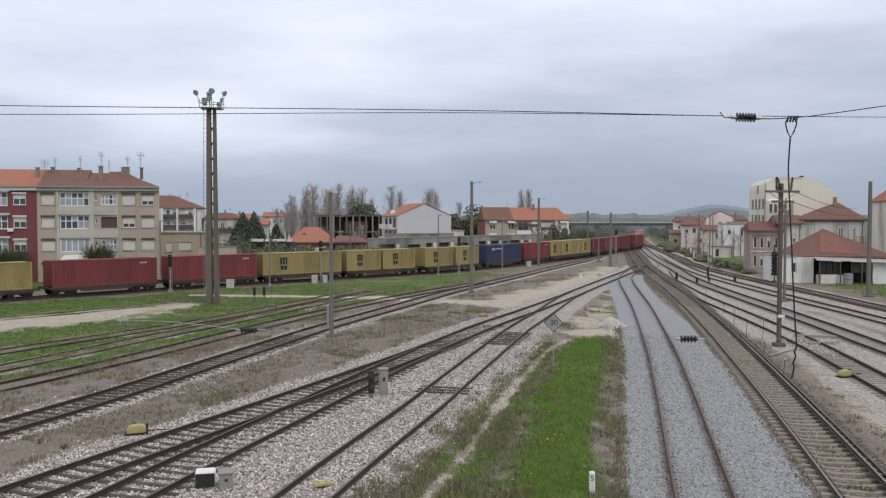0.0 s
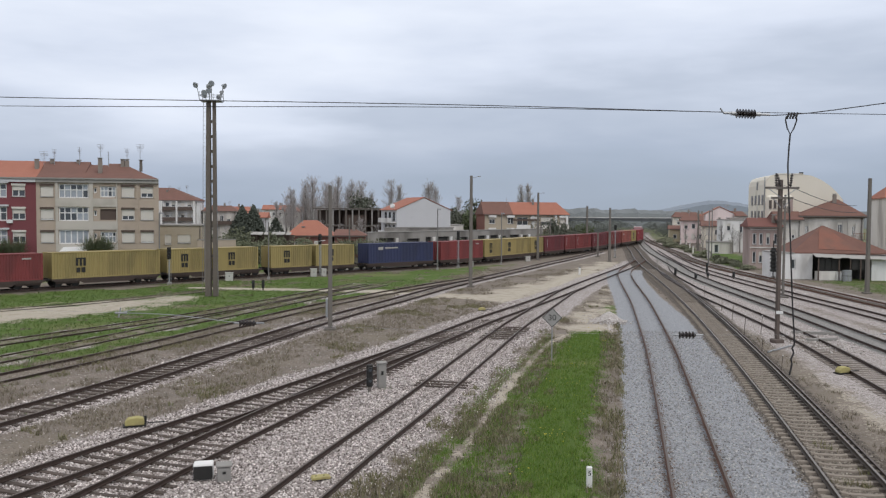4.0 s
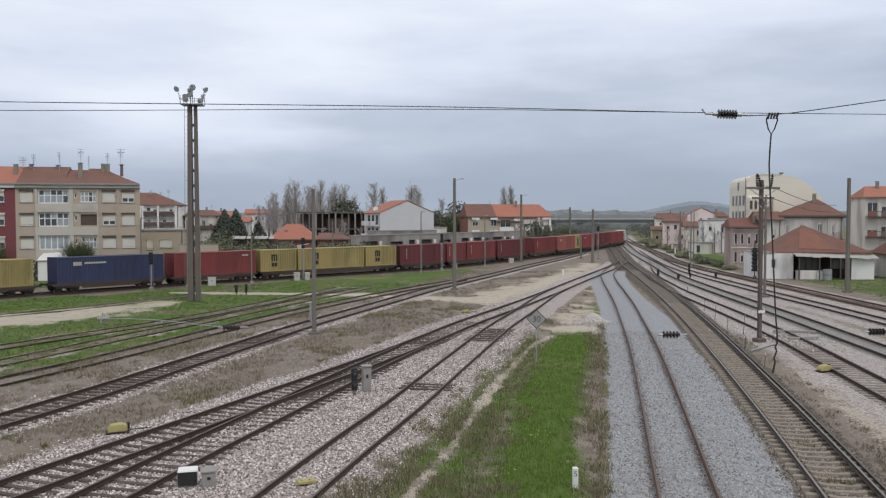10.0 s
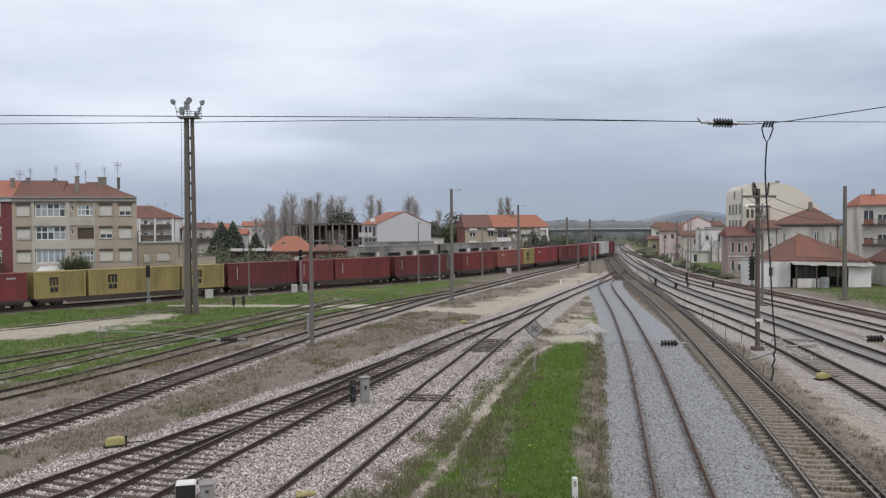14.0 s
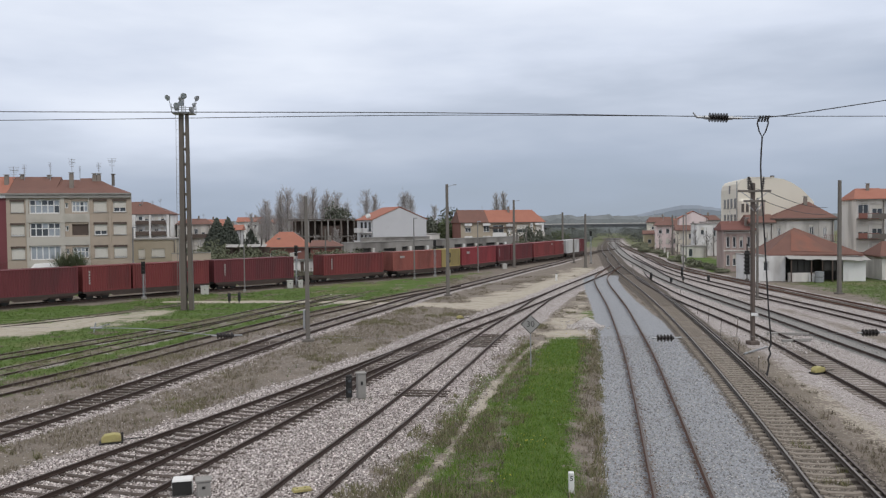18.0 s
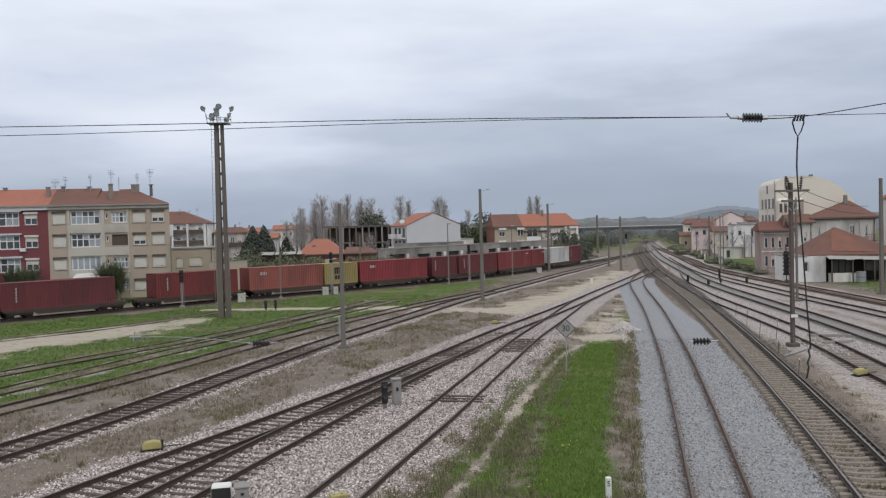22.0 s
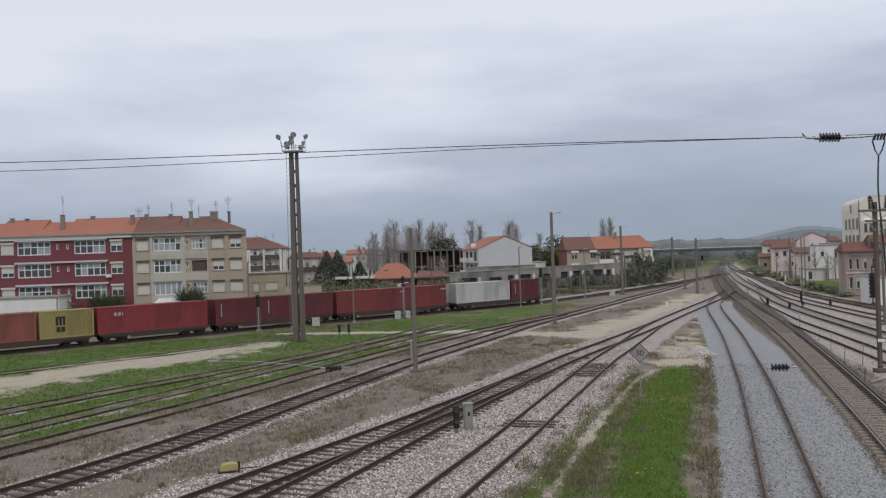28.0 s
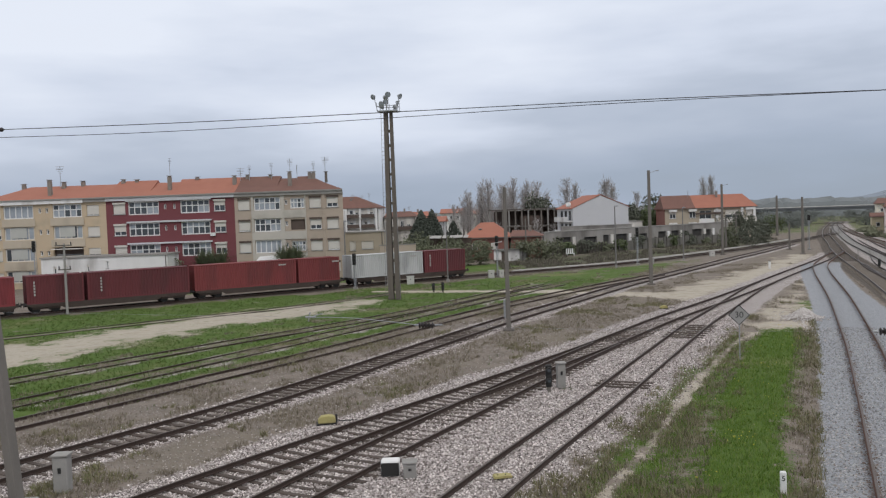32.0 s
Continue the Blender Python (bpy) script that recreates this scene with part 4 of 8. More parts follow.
def window(parent, o, recess=0.22, frame_mat=None, glass=None, bars=1, rows=0, shutter=0.0, box_mat=None, sill=False, light=None):
    """A framed window in an opening; shutter: how far it is let down, from 0 to 1; light: share of curtained panes."""
    a, b, c, d = o[:4]
    fm = frame_mat or WHITE_FRAME
    f, k_ = (0.15, 0.062) if bars > 2 else (0.11, 0.05)
    y0, y1 = recess - 0.07, recess - 0.01
    us, zs = [(a, a + f)], [(c, c + f)]
    us += [(a + (b - a) * k / (bars + 1) - k_, a + (b - a) * k / (bars + 1) + k_) for k in range(1, bars + 1)] + [(b - f, b)]
    zs += [(c + (d - c) * (1 - 0.42 * k) - k_, c + (d - c) * (1 - 0.42 * k) + k_) for k in range(rows, 0, -1)] + [(d - f, d)]
    bm = lattice(us, zs, y0, y1)
    w = part("window", bm, fm, parent)
    if light is None:
        part("pane", boxes((a + 0.03, b - 0.03, recess - 0.005, recess + 0.02, c + 0.03, d - 0.03)), glass or GLASS, w)
    else:
        rnd = random.Random(int(a * 977 + c * 131 + b * 17))
        for p, q in zip(us, us[1:]):
            for r, t in zip(zs, zs[1:]):
                g = GLASS_LIGHT if rnd.random() < light else GLASS
                back = rnd.uniform(-0.004, 0.004)
                part("pane", boxes((p[1] - 0.02, q[0] + 0.02, recess - 0.015 + back, recess + 0.015 + back, r[1] - 0.02, t[0] + 0.02)), g, w)
    if shutter:
        part("roller_shutter", boxes((a + 0.04, b - 0.04, y0 - 0.05, y0 - 0.02, d - (d - c) * shutter, d - 0.02)), SHUTTER, w)
    if box_mat:
        part("shutter_box", boxes((a - 0.06, b + 0.06, -0.1, 0.05, d - 0.04, d + 0.22)), box_mat, w)
    if sill:
        part("sill", boxes((a - 0.08, b + 0.08, -0.08, 0.1, c - 0.07, c)), CONC, w)
    return w


def roof_mesh(x0, x1, y0, y1, z, rise, hip_l=0.0, hip_r=0.0, over=0.4, ridge=None, thick=0.18):
    """A pitched roof with its ridge along x; hip_l, hip_r: how far the ridge stops short of each end."""
    bm = bmesh.new()
    X0, X1, Y0, Y1 = x0 - over, x1 + over, y0 - over, y1 + over
    ym = (y0 + y1) / 2 if ridge is None else ridge
    lo = [bm.verts.new(v) for v in ((X0, Y0, z - thick), (X1, Y0, z - thick), (X1, Y1, z - thick), (X0, Y1, z - thick))]
    ed = [bm.verts.new(v) for v in ((X0, Y0, z), (X1, Y0, z), (X1, Y1, z), (X0, Y1, z))]
    r0, r1 = bm.verts.new((X0 + hip_l, ym, z + rise)), bm.verts.new((X1 - hip_r, ym, z + rise))
    bm.faces.new(lo[::-1])
    for i in range(4):
        j = (i + 1) % 4
        bm.faces.new((lo[i], lo[j], ed[j], ed[i]))
    bm.faces.new((ed[0], ed[1], r1, r0))
    bm.faces.new((ed[1], ed[2], r1))
    bm.faces.new((ed[2], ed[3], r0, r1))
    bm.faces.new((ed[3], ed[0], r0))
    return bm


def chimney(parent, x, y, z0, h, w=0.5, pipe=False):
    if pipe:
        c = part("chimney", rods(((x, y, z0), (x, y, z0 + h), w / 2, w / 2.2), sides=10), CONC_DARK, parent)
        part("cowl", boxes((x - w * 0.7, x + w * 0.7, y - w * 0.7, y + w * 0.7, z0 + h + 0.02, z0 + h + 0.1)), CONC_DARK, c)
    else:
        c = part("chimney", boxes((x - w / 2, x + w / 2, y - w / 2, y + w / 2, z0, z0 + h)), CHIMNEY, parent)
        part("cowl", boxes((x - w * 0.65, x + w * 0.65, y - w * 0.65, y + w * 0.65, z0 + h + 0.12, z0 + h + 0.2), (x - w * 0.4, x + w * 0.4, y - w * 0.4, y + w * 0.4, z0 + h, z0 + h + 0.12)), CONC, c)
    return c


def antenna(parent, x, y, z0, h, n=5, turn=0.4):
    m = part("antenna", rods(((x, y, z0), (x, y, z0 + h), 0.045, 0.03), sides=5), STEEL, parent)
    cs, sn = math.cos(turn), math.sin(turn)
    # a short boom and stacked cross elements
    rows = [((x - 0.45 * cs, y - 0.45 * sn, z0 + h - 0.5), (x + 0.6 * cs, y + 0.6 * sn, z0 + h - 0.5), 0.025)]
    for k in range(n):
        w = 0.62 - 0.07 * k
        z = z0 + h - 0.1 - 0.24 * k
        rows.append(((x - w * cs, y - w * sn, z), (x + w * cs, y + w * sn, z), 0.02))
    for row in rows:
        part("antenna_element", rods(row, sides=4), STEEL, m)
    return m


ROW_AT = pose(-37.9, 113.4, 0, 0, 0, 12)   # the row of flats: right front corner, front along x
STOREYS = ((1.0, 2.3), (4.0, 5.45), (7.0, 8.45), (10.0, 11.45))


def flats(x0, x1, wall, columns, label, roof, hip_l=0.0, hip_r=0.0, rise=2.0, box_mat=None, ledge=None, skew=0.0, styles={}):
    """One block of the row. columns: from, to, kind of window."""
    W, D, H = x1 - x0, 11.0, 12.3
    t = thing("apartment_building", ROW_AT @ pose(x0, 0, 0), label, "building", "row of flats behind the tracks")
    ops = []
    for a, b, kind in columns:
        for k, (c, d) in enumerate(STOREYS):
            if kind == "wide":
                ops.append((a, b, c - 0.15, d + 0.25, kind, k))
            elif kind == "small":
                ops.append((a, b, c + 0.55, d - 0.2, kind, k))
            else:
                ops.append((a, b, c, d, kind, k))
    part("wall", wall_shell(W, D, H, ops), wall, t)
    for o in ops:
        kind, k = o[4], o[5]
        if kind == "wide":
            style = styles.get((int(o[0]), k), "glazed")
            if style == "open":
                # an unglazed balcony: dark back wall, parapet rail and odds and ends
                part("balcony_back", boxes((o[0] + 0.02, o[1] - 0.02, 0.19, 0.21, o[2] + 0.02, o[3] - 0.02)), LINTEL, t)
                part("balcony_rail", boxes((o[0] + 0.02, o[1] - 0.02, 0.03, 0.08, o[2] + 0.75, o[2] + 0.82)), STEEL, t)
                for q in range(7):
                    part("baluster", boxes((o[0] + 0.3 + q * 0.55, o[0] + 0.34 + q * 0.55, 0.04, 0.07, o[2] + 0.02, o[2] + 0.75)), STEEL, t)
                part("store_box", boxes((o[0] + 0.4, o[0] + 1.2, 0.09, 0.18, o[2] + 0.02, o[2] + 0.9)), SHEET, t)
            elif style == "sheet":
                window(t, o, bars=4, rows=0, frame_mat=SHUTTER, light=0.8)
                part("blind", boxes((o[0] + 0.9, o[1] - 1.1, 0.08, 0.11, o[2] + 0.3, o[3] - 0.1)), PALE_SHEET, t)
            elif style == "pale":
                window(t, o, bars=4, rows=0, light=1.0)
            elif style == "light":
                window(t, o, bars=4, rows=1, light=0.75)
            else:
                window(t, o, bars=4, rows=1, light=0.28)
        elif kind == "small":
            window(t, o, bars=0, glass=GLASS)
        elif kind == "loggia" and k == 2:
            part("loggia_back", boxes((o[0] + 0.02, o[1] - 0.02, 0.19, 0.21, o[2] + 0.02, o[3] - 0.02)), LINTEL, t)
        elif kind == "loggia":
            window(t, o, bars=3, rows=1, light=0.8)
        else:
            window(t, o, bars=1, shutter=(0.97, 0.62, 0.95, 0.9)[(k + int(o[0] * 3)) % 4] if kind == "shut" else 0.45, box_mat=box_mat, sill=True)
    part("roof", roof_mesh(0, W, 0, D, H + 0.2, rise, hip_l, hip_r, 0.0, thick=0.2), roof, t)
    if skew:
        # the end wall runs aslant to the street
        for o in t.children:
            if o.name.split(".")[0] in ("wall", "roof"):
                for v in o.data.vertices:
                    if v.co.x > W - 5 and v.co.y > 0.5:
                        v.co.x -= skew * v.co.y
    part("gutter", boxes((-0.0, W, -0.45, 0.0, H, H + 0.19)), CONC, t)
    part("eaves_band", boxes((-0.0, W, -0.3, -0.02, H - 0.42, H - 0.01)), ledge or CONC, t)
    if ledge:
        wide = [o for o in columns if o[2] == "wide"]
        for c, d in STOREYS[1:]:
            part("ledge", boxes((wide[0][0] - 0.25, wide[-1][1] + 0.25, -0.28, -0.02, d + 0.27, d + 0.5)), ledge, t)
    return t


tan = flats(-15.2, 0, GREY_TAN, [(0.5, 2.1, "shut"), (2.7, 6.4, "wide"), (7.0, 7.4, "small"), (7.8, 9.8, "loggia"), (10.5, 12.1, "shut"), (12.9, 14.5, "shut")], "grey-tan four-storey block of flats with roller shutters", TILE_BROWN, 0, 4.5, box_mat=LINTEL, skew=0.14, styles={(2, 3): "light", (2, 1): "pale", (2, 0): "pale"})
for z0, z1 in ((2.58, 3.82), (5.73, 6.82), (8.73, 9.82)):
    part("bay_panel", boxes((2.35, 9.98, -0.14, -0.02, z0, z1)), BAY, tan)
for x0, x1 in ((2.35, 2.66), (6.44, 6.96), (9.84, 9.98)):
    for z0, z1 in ((0.4, 2.57), (3.83, 5.72), (6.83, 8.72), (9.83, 11.85)):
        part("bay_pier", boxes((x0, x1, -0.14, -0.02, z0, z1)), BAY, tan)
part("raised_roof", roof_mesh(0.02, 5.7, 1.4, 9.6, 12.96, 1.93, 0, 0, 0.0, thick=0.3), TILE_BROWN, tan)
part("raised_roof", roof_mesh(8.1, 13.4, 1.4, 9.6, 12.96, 1.75, 0, 3.4, 0.0, thick=0.3), TILE_BROWN, tan)
part("pilaster", boxes((12.35, 12.6, -0.12, -0.02, 0.2, 11.85)), GREY_TAN, tan)
red = flats(-33.2, -15.2, WINE, [(1.0, 2.7, "shut"), (3.1, 7.4, "wide"), (8.1, 8.45, "small"), (9.4, 9.75, "small"), (10.4, 14.5, "wide"), (15.1, 16.7, "half")], "wine-red four-storey block of flats with white glazed balconies", TILE, box_mat=SHUTTER, ledge=GREYWHITE)
for x0, x1 in ((0.05, 5.7), (9.2, 17.98)):
    part("raised_roof", roof_mesh(x0, x1, 1.4, 9.6, 12.96, 1.93, 0, 0, 0.0, thick=0.3), TILE, red)
CHIMNEY = mat("sooty_grey_brown_plaster", (0.29, 0.255, 0.22), (0.19, 0.165, 0.145), 1.5, 0.9, 0.2)
yel = flats(-50.6, -33.2, OCHRE, [(1.0, 2.6, "shut"), (3.0, 7.2, "wide"), (7.9, 8.3, "small"), (8.9, 9.3, "small"), (9.9, 14.0, "wide"), (14.7, 16.4, "shut")], "ochre four-storey block of flats with glazed balconies", TILE, 4.5, 0, styles={(3, 3): "pale", (3, 2): "sheet", (3, 1): "sheet", (3, 0): "sheet", (9, 3): "light", (9, 2): "sheet", (9, 1): "open", (9, 0): "sheet"})
part("fascia", boxes((2.6, 14.3, -0.34, -0.31, 11.8, 12.28)), WHITE, yel)
for b, spots in ((tan, ((0.9, 5.0, 0.7, 0), (4.2, 5.2, 0.55, 0), (7.5, 2.2, 2.1, 0), (10.0, 4.6, 1.25, 0), (10.55, 4.6, 1.25, 0), (12.45, 4.0, 1.7, 1))), (red, ((0.8, 5.0, 0.65, 0), (2.7, 5.2, 0.5, 0), (8.4, 2.2, 2.1, 0), (11.5, 5.3, 0.55, 0), (17.4, 3.2, 1.5, 0))), (yel, ((3.6, 5.2, 0.7, 0), (9.0, 1.6, 2.3, 0), (9.7, 4.6, 0.7, 0), (12.2, 5.3, 0.55, 0)))):
    for x, y, h, pipe in spots:
        slope = 12.5 + 2.0 * min(y / 5.5, (11 - y) / 5.5, (15.2 - x) / 4.5 if b is tan else 1, x / 4.5 if b is yel else 1)
        chimney(b, x, y, slope - 0.1, h - 0.2 if h > 1 else h + 0.1, 0.42 if pipe else 0.5, bool(pipe))
for b, spots in ((tan, ((0.0, 3.2), (1.3, 3.5), (4.5, 3.8), (7.2, 4.3), (8.2, 3.3), (10.6, 3.8), (12.3, 5.2))), (red, ((7.8, 5.0),)), (yel, ((9.3, 4.4),))):
    for x, h in spots:
        antenna(b, x, 4.4, 13.6 if b is not tan or x < 12 else 12.8, h - 0.6, turn=x)
for z0, z1 in ((2.6, 3.8), (5.75, 6.8), (8.75, 9.8)):
    part("bay_panel", boxes((9.6, 14.3, -0.16, -0.02, z0, z1)), BAY_WARM, yel)
    part("bay_panel", boxes((2.8, 7.4, -0.12, -0.02, z0, z1)), BAY_WARM, yel)
part("awning", prism(bmesh.new(), [(9.9, 5.4), (14.0, 5.4), (14.0, 5.5), (9.9, 5.5)], -1.1, -0.02), OFFWHITE, yel)
part("air_conditioner", boxes((14.5, 15.2, -0.35, -0.02, 6.55, 7.0), bevel=0.03), WHITE_FRAME, red)


def house(at, W, D, H, rise, wall, roof, openings, label, hip=(0, 0), over=0.4, group="houses beyond the tracks", base=0.0, bars=1, gable_front=False, shutter=0.0, name="house", chim=()):
    t = thing(name, at, label, "house", group)
    part("wall", wall_shell(W, D, H, openings), wall, t)
    rnd = random.Random(int(W * 131 + H * 17 + at.translation.x * 7))
    for o in openings:
        down = shutter or rnd.choice((0.0, 0.0, 0.35, 0.6, 0.95))
        window(t, o, bars=bars, shutter=down, glass=GLASS, sill=True)
    if openings:
        x = W - 0.25
        part("downpipe", rods(((x, -0.1, 0.1), (x, -0.1, H - 0.05), 0.06), sides=6), CONC_DARK, t)
    if rise > 0 and not gable_front:
        part("gutter", boxes((-over, W + over, -over - 0.14, -over - 0.01, H - 0.06, H + 0.08)), CONC_DARK, t)
        if not chim:
            chimney(t, W * 0.62, D * 0.4, H + rise * 0.55, rise * 0.5 + 0.7, 0.5)
        if rnd.random() < 0.6:
            antenna(t, W * 0.3, D * 0.4, H + rise * 0.6, 2.6, turn=W)
    if gable_front:
        bm = prism(bmesh.new(), [(0, H), (W, H), (W / 2, H + rise)], 0.0, D)
        part("gable", bm, wall, t)
        r = bmesh.new()
        prism(r, [(-0.35, H - 0.12), (W / 2, H + rise + 0.12), (W / 2, H + rise + 0.24), (-0.35, H + 0.02)], -0.12, D + 0.3)
        prism(r, [(W + 0.35, H - 0.12), (W + 0.35, H + 0.02), (W / 2 + 0.001, H + rise + 0.24), (W / 2 + 0.001, H + rise + 0.12)], -0.12, D + 0.3)
        part("roof", r, roof, t)
    elif rise > 0:
        part("roof", roof_mesh(0, W, 0, D, H + 0.16, rise, hip[0], hip[1], over), roof, t)
        if not (hip[0] and hip[1]):
            part("gable", prism(bmesh.new(), [(0.02, H)] * 0 + [(0.0, H - 0.01), (0.01, H - 0.01), (0.01, H + 0.1), (0.0, H + 0.1)], 0.1, D - 0.1), wall, t)
    else:
        part("roof", boxes((-0.15, W + 0.15, -0.15, D + 0.15, H, H + 0.18)), roof, t)
    for x, y, h in chim:
        chimney(t, x, y, H + 0.3, h, 0.55)
    return t


def rows_of(xs, zs, w, h):
    return [(x, x + w, z, z + h) for x in xs for z in zs]


# behind the flats: balconied block, its annex and the yard wall
b2 = house(pose(-92.0, 240, 0, 0, 0, 6), 22.0, 12, 11.0, 3.6, WHITE, TILE_BROWN, rows_of((13.2, 14.9, 17.5, 19.3), (2.5, 5.5, 8.5), 1.1, 2.0), "white block of flats with brown balconies and a hipped roof", (6, 8), group="blocks of flats", name="apartment_building", chim=((13, 4, 2.6), (15.5, 5, 2.4), (17.6, 4, 1.6), (19.4, 5, 1.2)), bars=0)
for z in (2.4, 5.4, 8.4):
    for x0, x1 in ((12.7, 16.3), (17.0, 20.9)):
        bal = part("balcony", boxes((x0, x1, -1.5, 0.0, z - 0.18, z), (x0, x1, -1.5, -1.4, z, z + 0.9)), LINTEL, b2)
        part("handrail", boxes((x0, x1, -1.54, -1.36, z + 0.91, z + 0.99)), WHITE_FRAME, bal)
for x in (11.6, 12.2, 16.4, 21.2):
    part("white_pier", boxes((x, x + 0.45, -1.6, -0.02, 0, 10.9)), WHITE, b2)
for x, h in ((13.5, 2.6), (16.2, 2.2), (18.4, 2.8)):
    antenna(b2, x, 4.5, 12.8, h, turn=x)
b2e = house(pose(-70.3, 249, 0, 0, 0, 8), 9.4, 9, 8.0, 1.6, OFFWHITE, TILE_BROWN, rows_of((0.8, 2.8, 4.8, 6.8), (2.0, 5.0), 1.1, 1.8), "lower white wing of flats with dark windows", (2, 2), group="blocks of flats", name="apartment_building")
part("balcony", boxes((0.5, 8.5, -1.1, 0.0, 4.15, 4.3), (0.5, 8.5, -1.1, -1.0, 4.3, 5.2)), LINTEL, b2e)
house(pose(-41.0, 122.0, 0, 0, 0, 8), 6.2, 8, 6.1, 0, BEIGE, CONC, [(1.0, 1.9, 3.4, 4.8), (2.8, 4.6, 3.6, 4.8)], "low beige flat-roofed annex with white shutters", shutter=0.9)
part_wall = thing("boundary_wall", pose(-35.0, 121.0, 0, 0, 0, 20), "grey-beige rendered yard wall", "wall", kind="structure")
part("wall", boxes((0, 5.4, 0, 0.3, 0, 4.1)), GREY_TAN, part_wall)
part("coping", boxes((-0.05, 5.45, -0.06, 0.36, 4.1, 4.2)), CONC, part_wall)
house(pose(-75.6, 99.2, 0, 0, 0, 13), 16.8, 5, 4.35, 0, WHITE, CONC, [(1.6, 2.0, 2.3, 3.3), (3.2, 3.5, 2.6, 3.5), (6.0, 6.35, 2.4, 3.4), (8.6, 8.9, 2.8, 3.8)], "long low whitewashed shed with a flat roof", bars=0, name="shed")
lean = thing("lean_to", pose(-49.3, 108.5, 0, 0, 0, 4), "small white lean-to with a pale sloping roof by the flats", "shed")
part("wall", boxes((0, 3.1, 0.05, 2.5, 0, 2.55)), WHITE, lean)
part("roof", boxes((-0.1, 3.2, -0.15, 2.75, 0, 0.07)), WHITE_FRAME, lean, m=pose(0, 0, 2.6, 18))
green = thing("greenhouse", pose(-32.2, 141.0, 0, 0, 0, 2), "long low garden shelter with a pale sheet roof", "shed")
for k in range(6):
    part("roof_sheet", boxes((k * 1.22, k * 1.22 + 1.18 - 0.2 * (k % 3), 0, 1.5, 0, 0.05)), SHEET, green, m=pose(0, 0, 4.35 - 0.03 * (k % 2), 16))
    part("post", boxes((k * 1.22, k * 1.22 + 0.1, 0.02, 0.12, 0, 4.35)), LINTEL, green)
part("back_wall", boxes((0, 7.3, 1.6, 1.7, 0, 4.3)), LINTEL, green)
# far roofs of the town
for x, y, w, e, wall in ((-80, 282, 11, 7.6, WHITE), (-69, 262, 9, 7.9, OFFWHITE), (-61, 288, 9, 8.6, WHITE), (-50, 270, 9, 8.0, OFFWHITE), (-42, 262, 6, 7.5, WHITE), (-58, 245, 7, 6.2, GREYWHITE)):
    house(pose(x, y, 0, 0, 0, 6), w, 9, e, 1.5, wall, TILE, rows_of(np.arange(1.0, w - 1.2, 2.2), (e - 2.1, e - 4.9), 0.9, 1.2), "far white house with a clay tile roof", group="far houses of the town", bars=0)
# orange hipped house by the line
house(pose(-27.4, 150, 0, 0, 0, 4), 7.8, 8, 3.9, 2.6, BRICK, TILE, [(1.2, 2.2, 1.8, 3.0), (4.6, 5.8, 1.8, 3.0)], "small brick house with a bright orange hipped roof", (2.9, 3.2), chim=((2.6, 2.0, 1.2),))
house(pose(-19.2, 151, 0, 0, 0, 4), 5.4, 7, 3.9, 1.0, BRICK, TILE_BROWN, [(1.2, 2.2, 1.8, 3.0)], "low brick outbuilding with a brown tile roof", (0.4, 2.0), over=0.3)
# white house with a blank gable
wh = house(pose(-9.9, 184, 0, 0, 0, 22), 12.6, 11, 8.7, 2.6, GREYWHITE, TILE, [], "pale grey house with a blank gable and a clay tile roof", gable_front=True)
for z in (3.4, 6.2):
    for y in (1.2, 4.0, 6.8):
        part("window", boxes((-0.04, 0.04, y, y + 1.5, z, z + 2.0)), GLASS, wh)
    part("balcony", boxes((-1.2, -0.02, 0.3, 9.5, z - 0.35, z - 0.2), (-1.2, -1.12, 0.3, 9.5, z - 0.2, z + 0.7)), WHITE, wh)
part("scrawl", rods(((3.0, -0.03, 4.2), (3.5, -0.03, 5.0), 0.05), ((3.4, -0.03, 4.3), (4.2, -0.03, 4.5), 0.06), ((4.0, -0.03, 4.2), (4.1, -0.03, 5.1), 0.05), ((4.3, -0.03, 4.3), (4.9, -0.03, 4.6), 0.05), sides=5), CONC_DARK, wh, "dark sprayed scrawl")
part("satellite_dish", rods(((-0.6, 1.0, 9.5), (-0.85, 0.75, 9.62), 0.55, 0.5), ((-0.6, 1.0, 9.5), (0.1, 1.4, 8.8), 0.05, 0.05), sides=12), WHITE_FRAME, wh)
house(pose(1.2, 196, 0, 0, 0, 22), 4.0, 9, 5.2, 0, OFFWHITE, CONC, [], "low pale extension of a house", bars=0)


def shell_building():
    """An unfinished frame of columns and slabs."""
    t = thing("concrete_frame_building", pose(-31, 202, 0), "unfinished dark concrete building frame, open between its columns", "building")
    part("roof_slab", boxes((0, 19, 0, 9, 8.75, 9.05)), CONC_DARK, t)
    part("floor_slab", boxes((0, 19, 0, 9, 4.7, 4.95)), CONC_DARK, t)
    part("back_wall", boxes((0, 19, 8.6, 9, 0, 4.6), (0, 19, 8.7, 8.95, 5.0, 8.6)), LINTEL, t)
    for k in range(13):
        x = 0.1 + k * 1.55
        part("column", boxes((x, x + 0.32, 0.1, 0.4, 0, 8.74)), CONC_DARK if k % 3 else CONC, t)
    for a, b in ((7.5, 13.0),):
        part("infill_wall", boxes((a, b, 0.6, 0.8, 0, 7.4)), LINTEL, t)
    return t


shell_building()


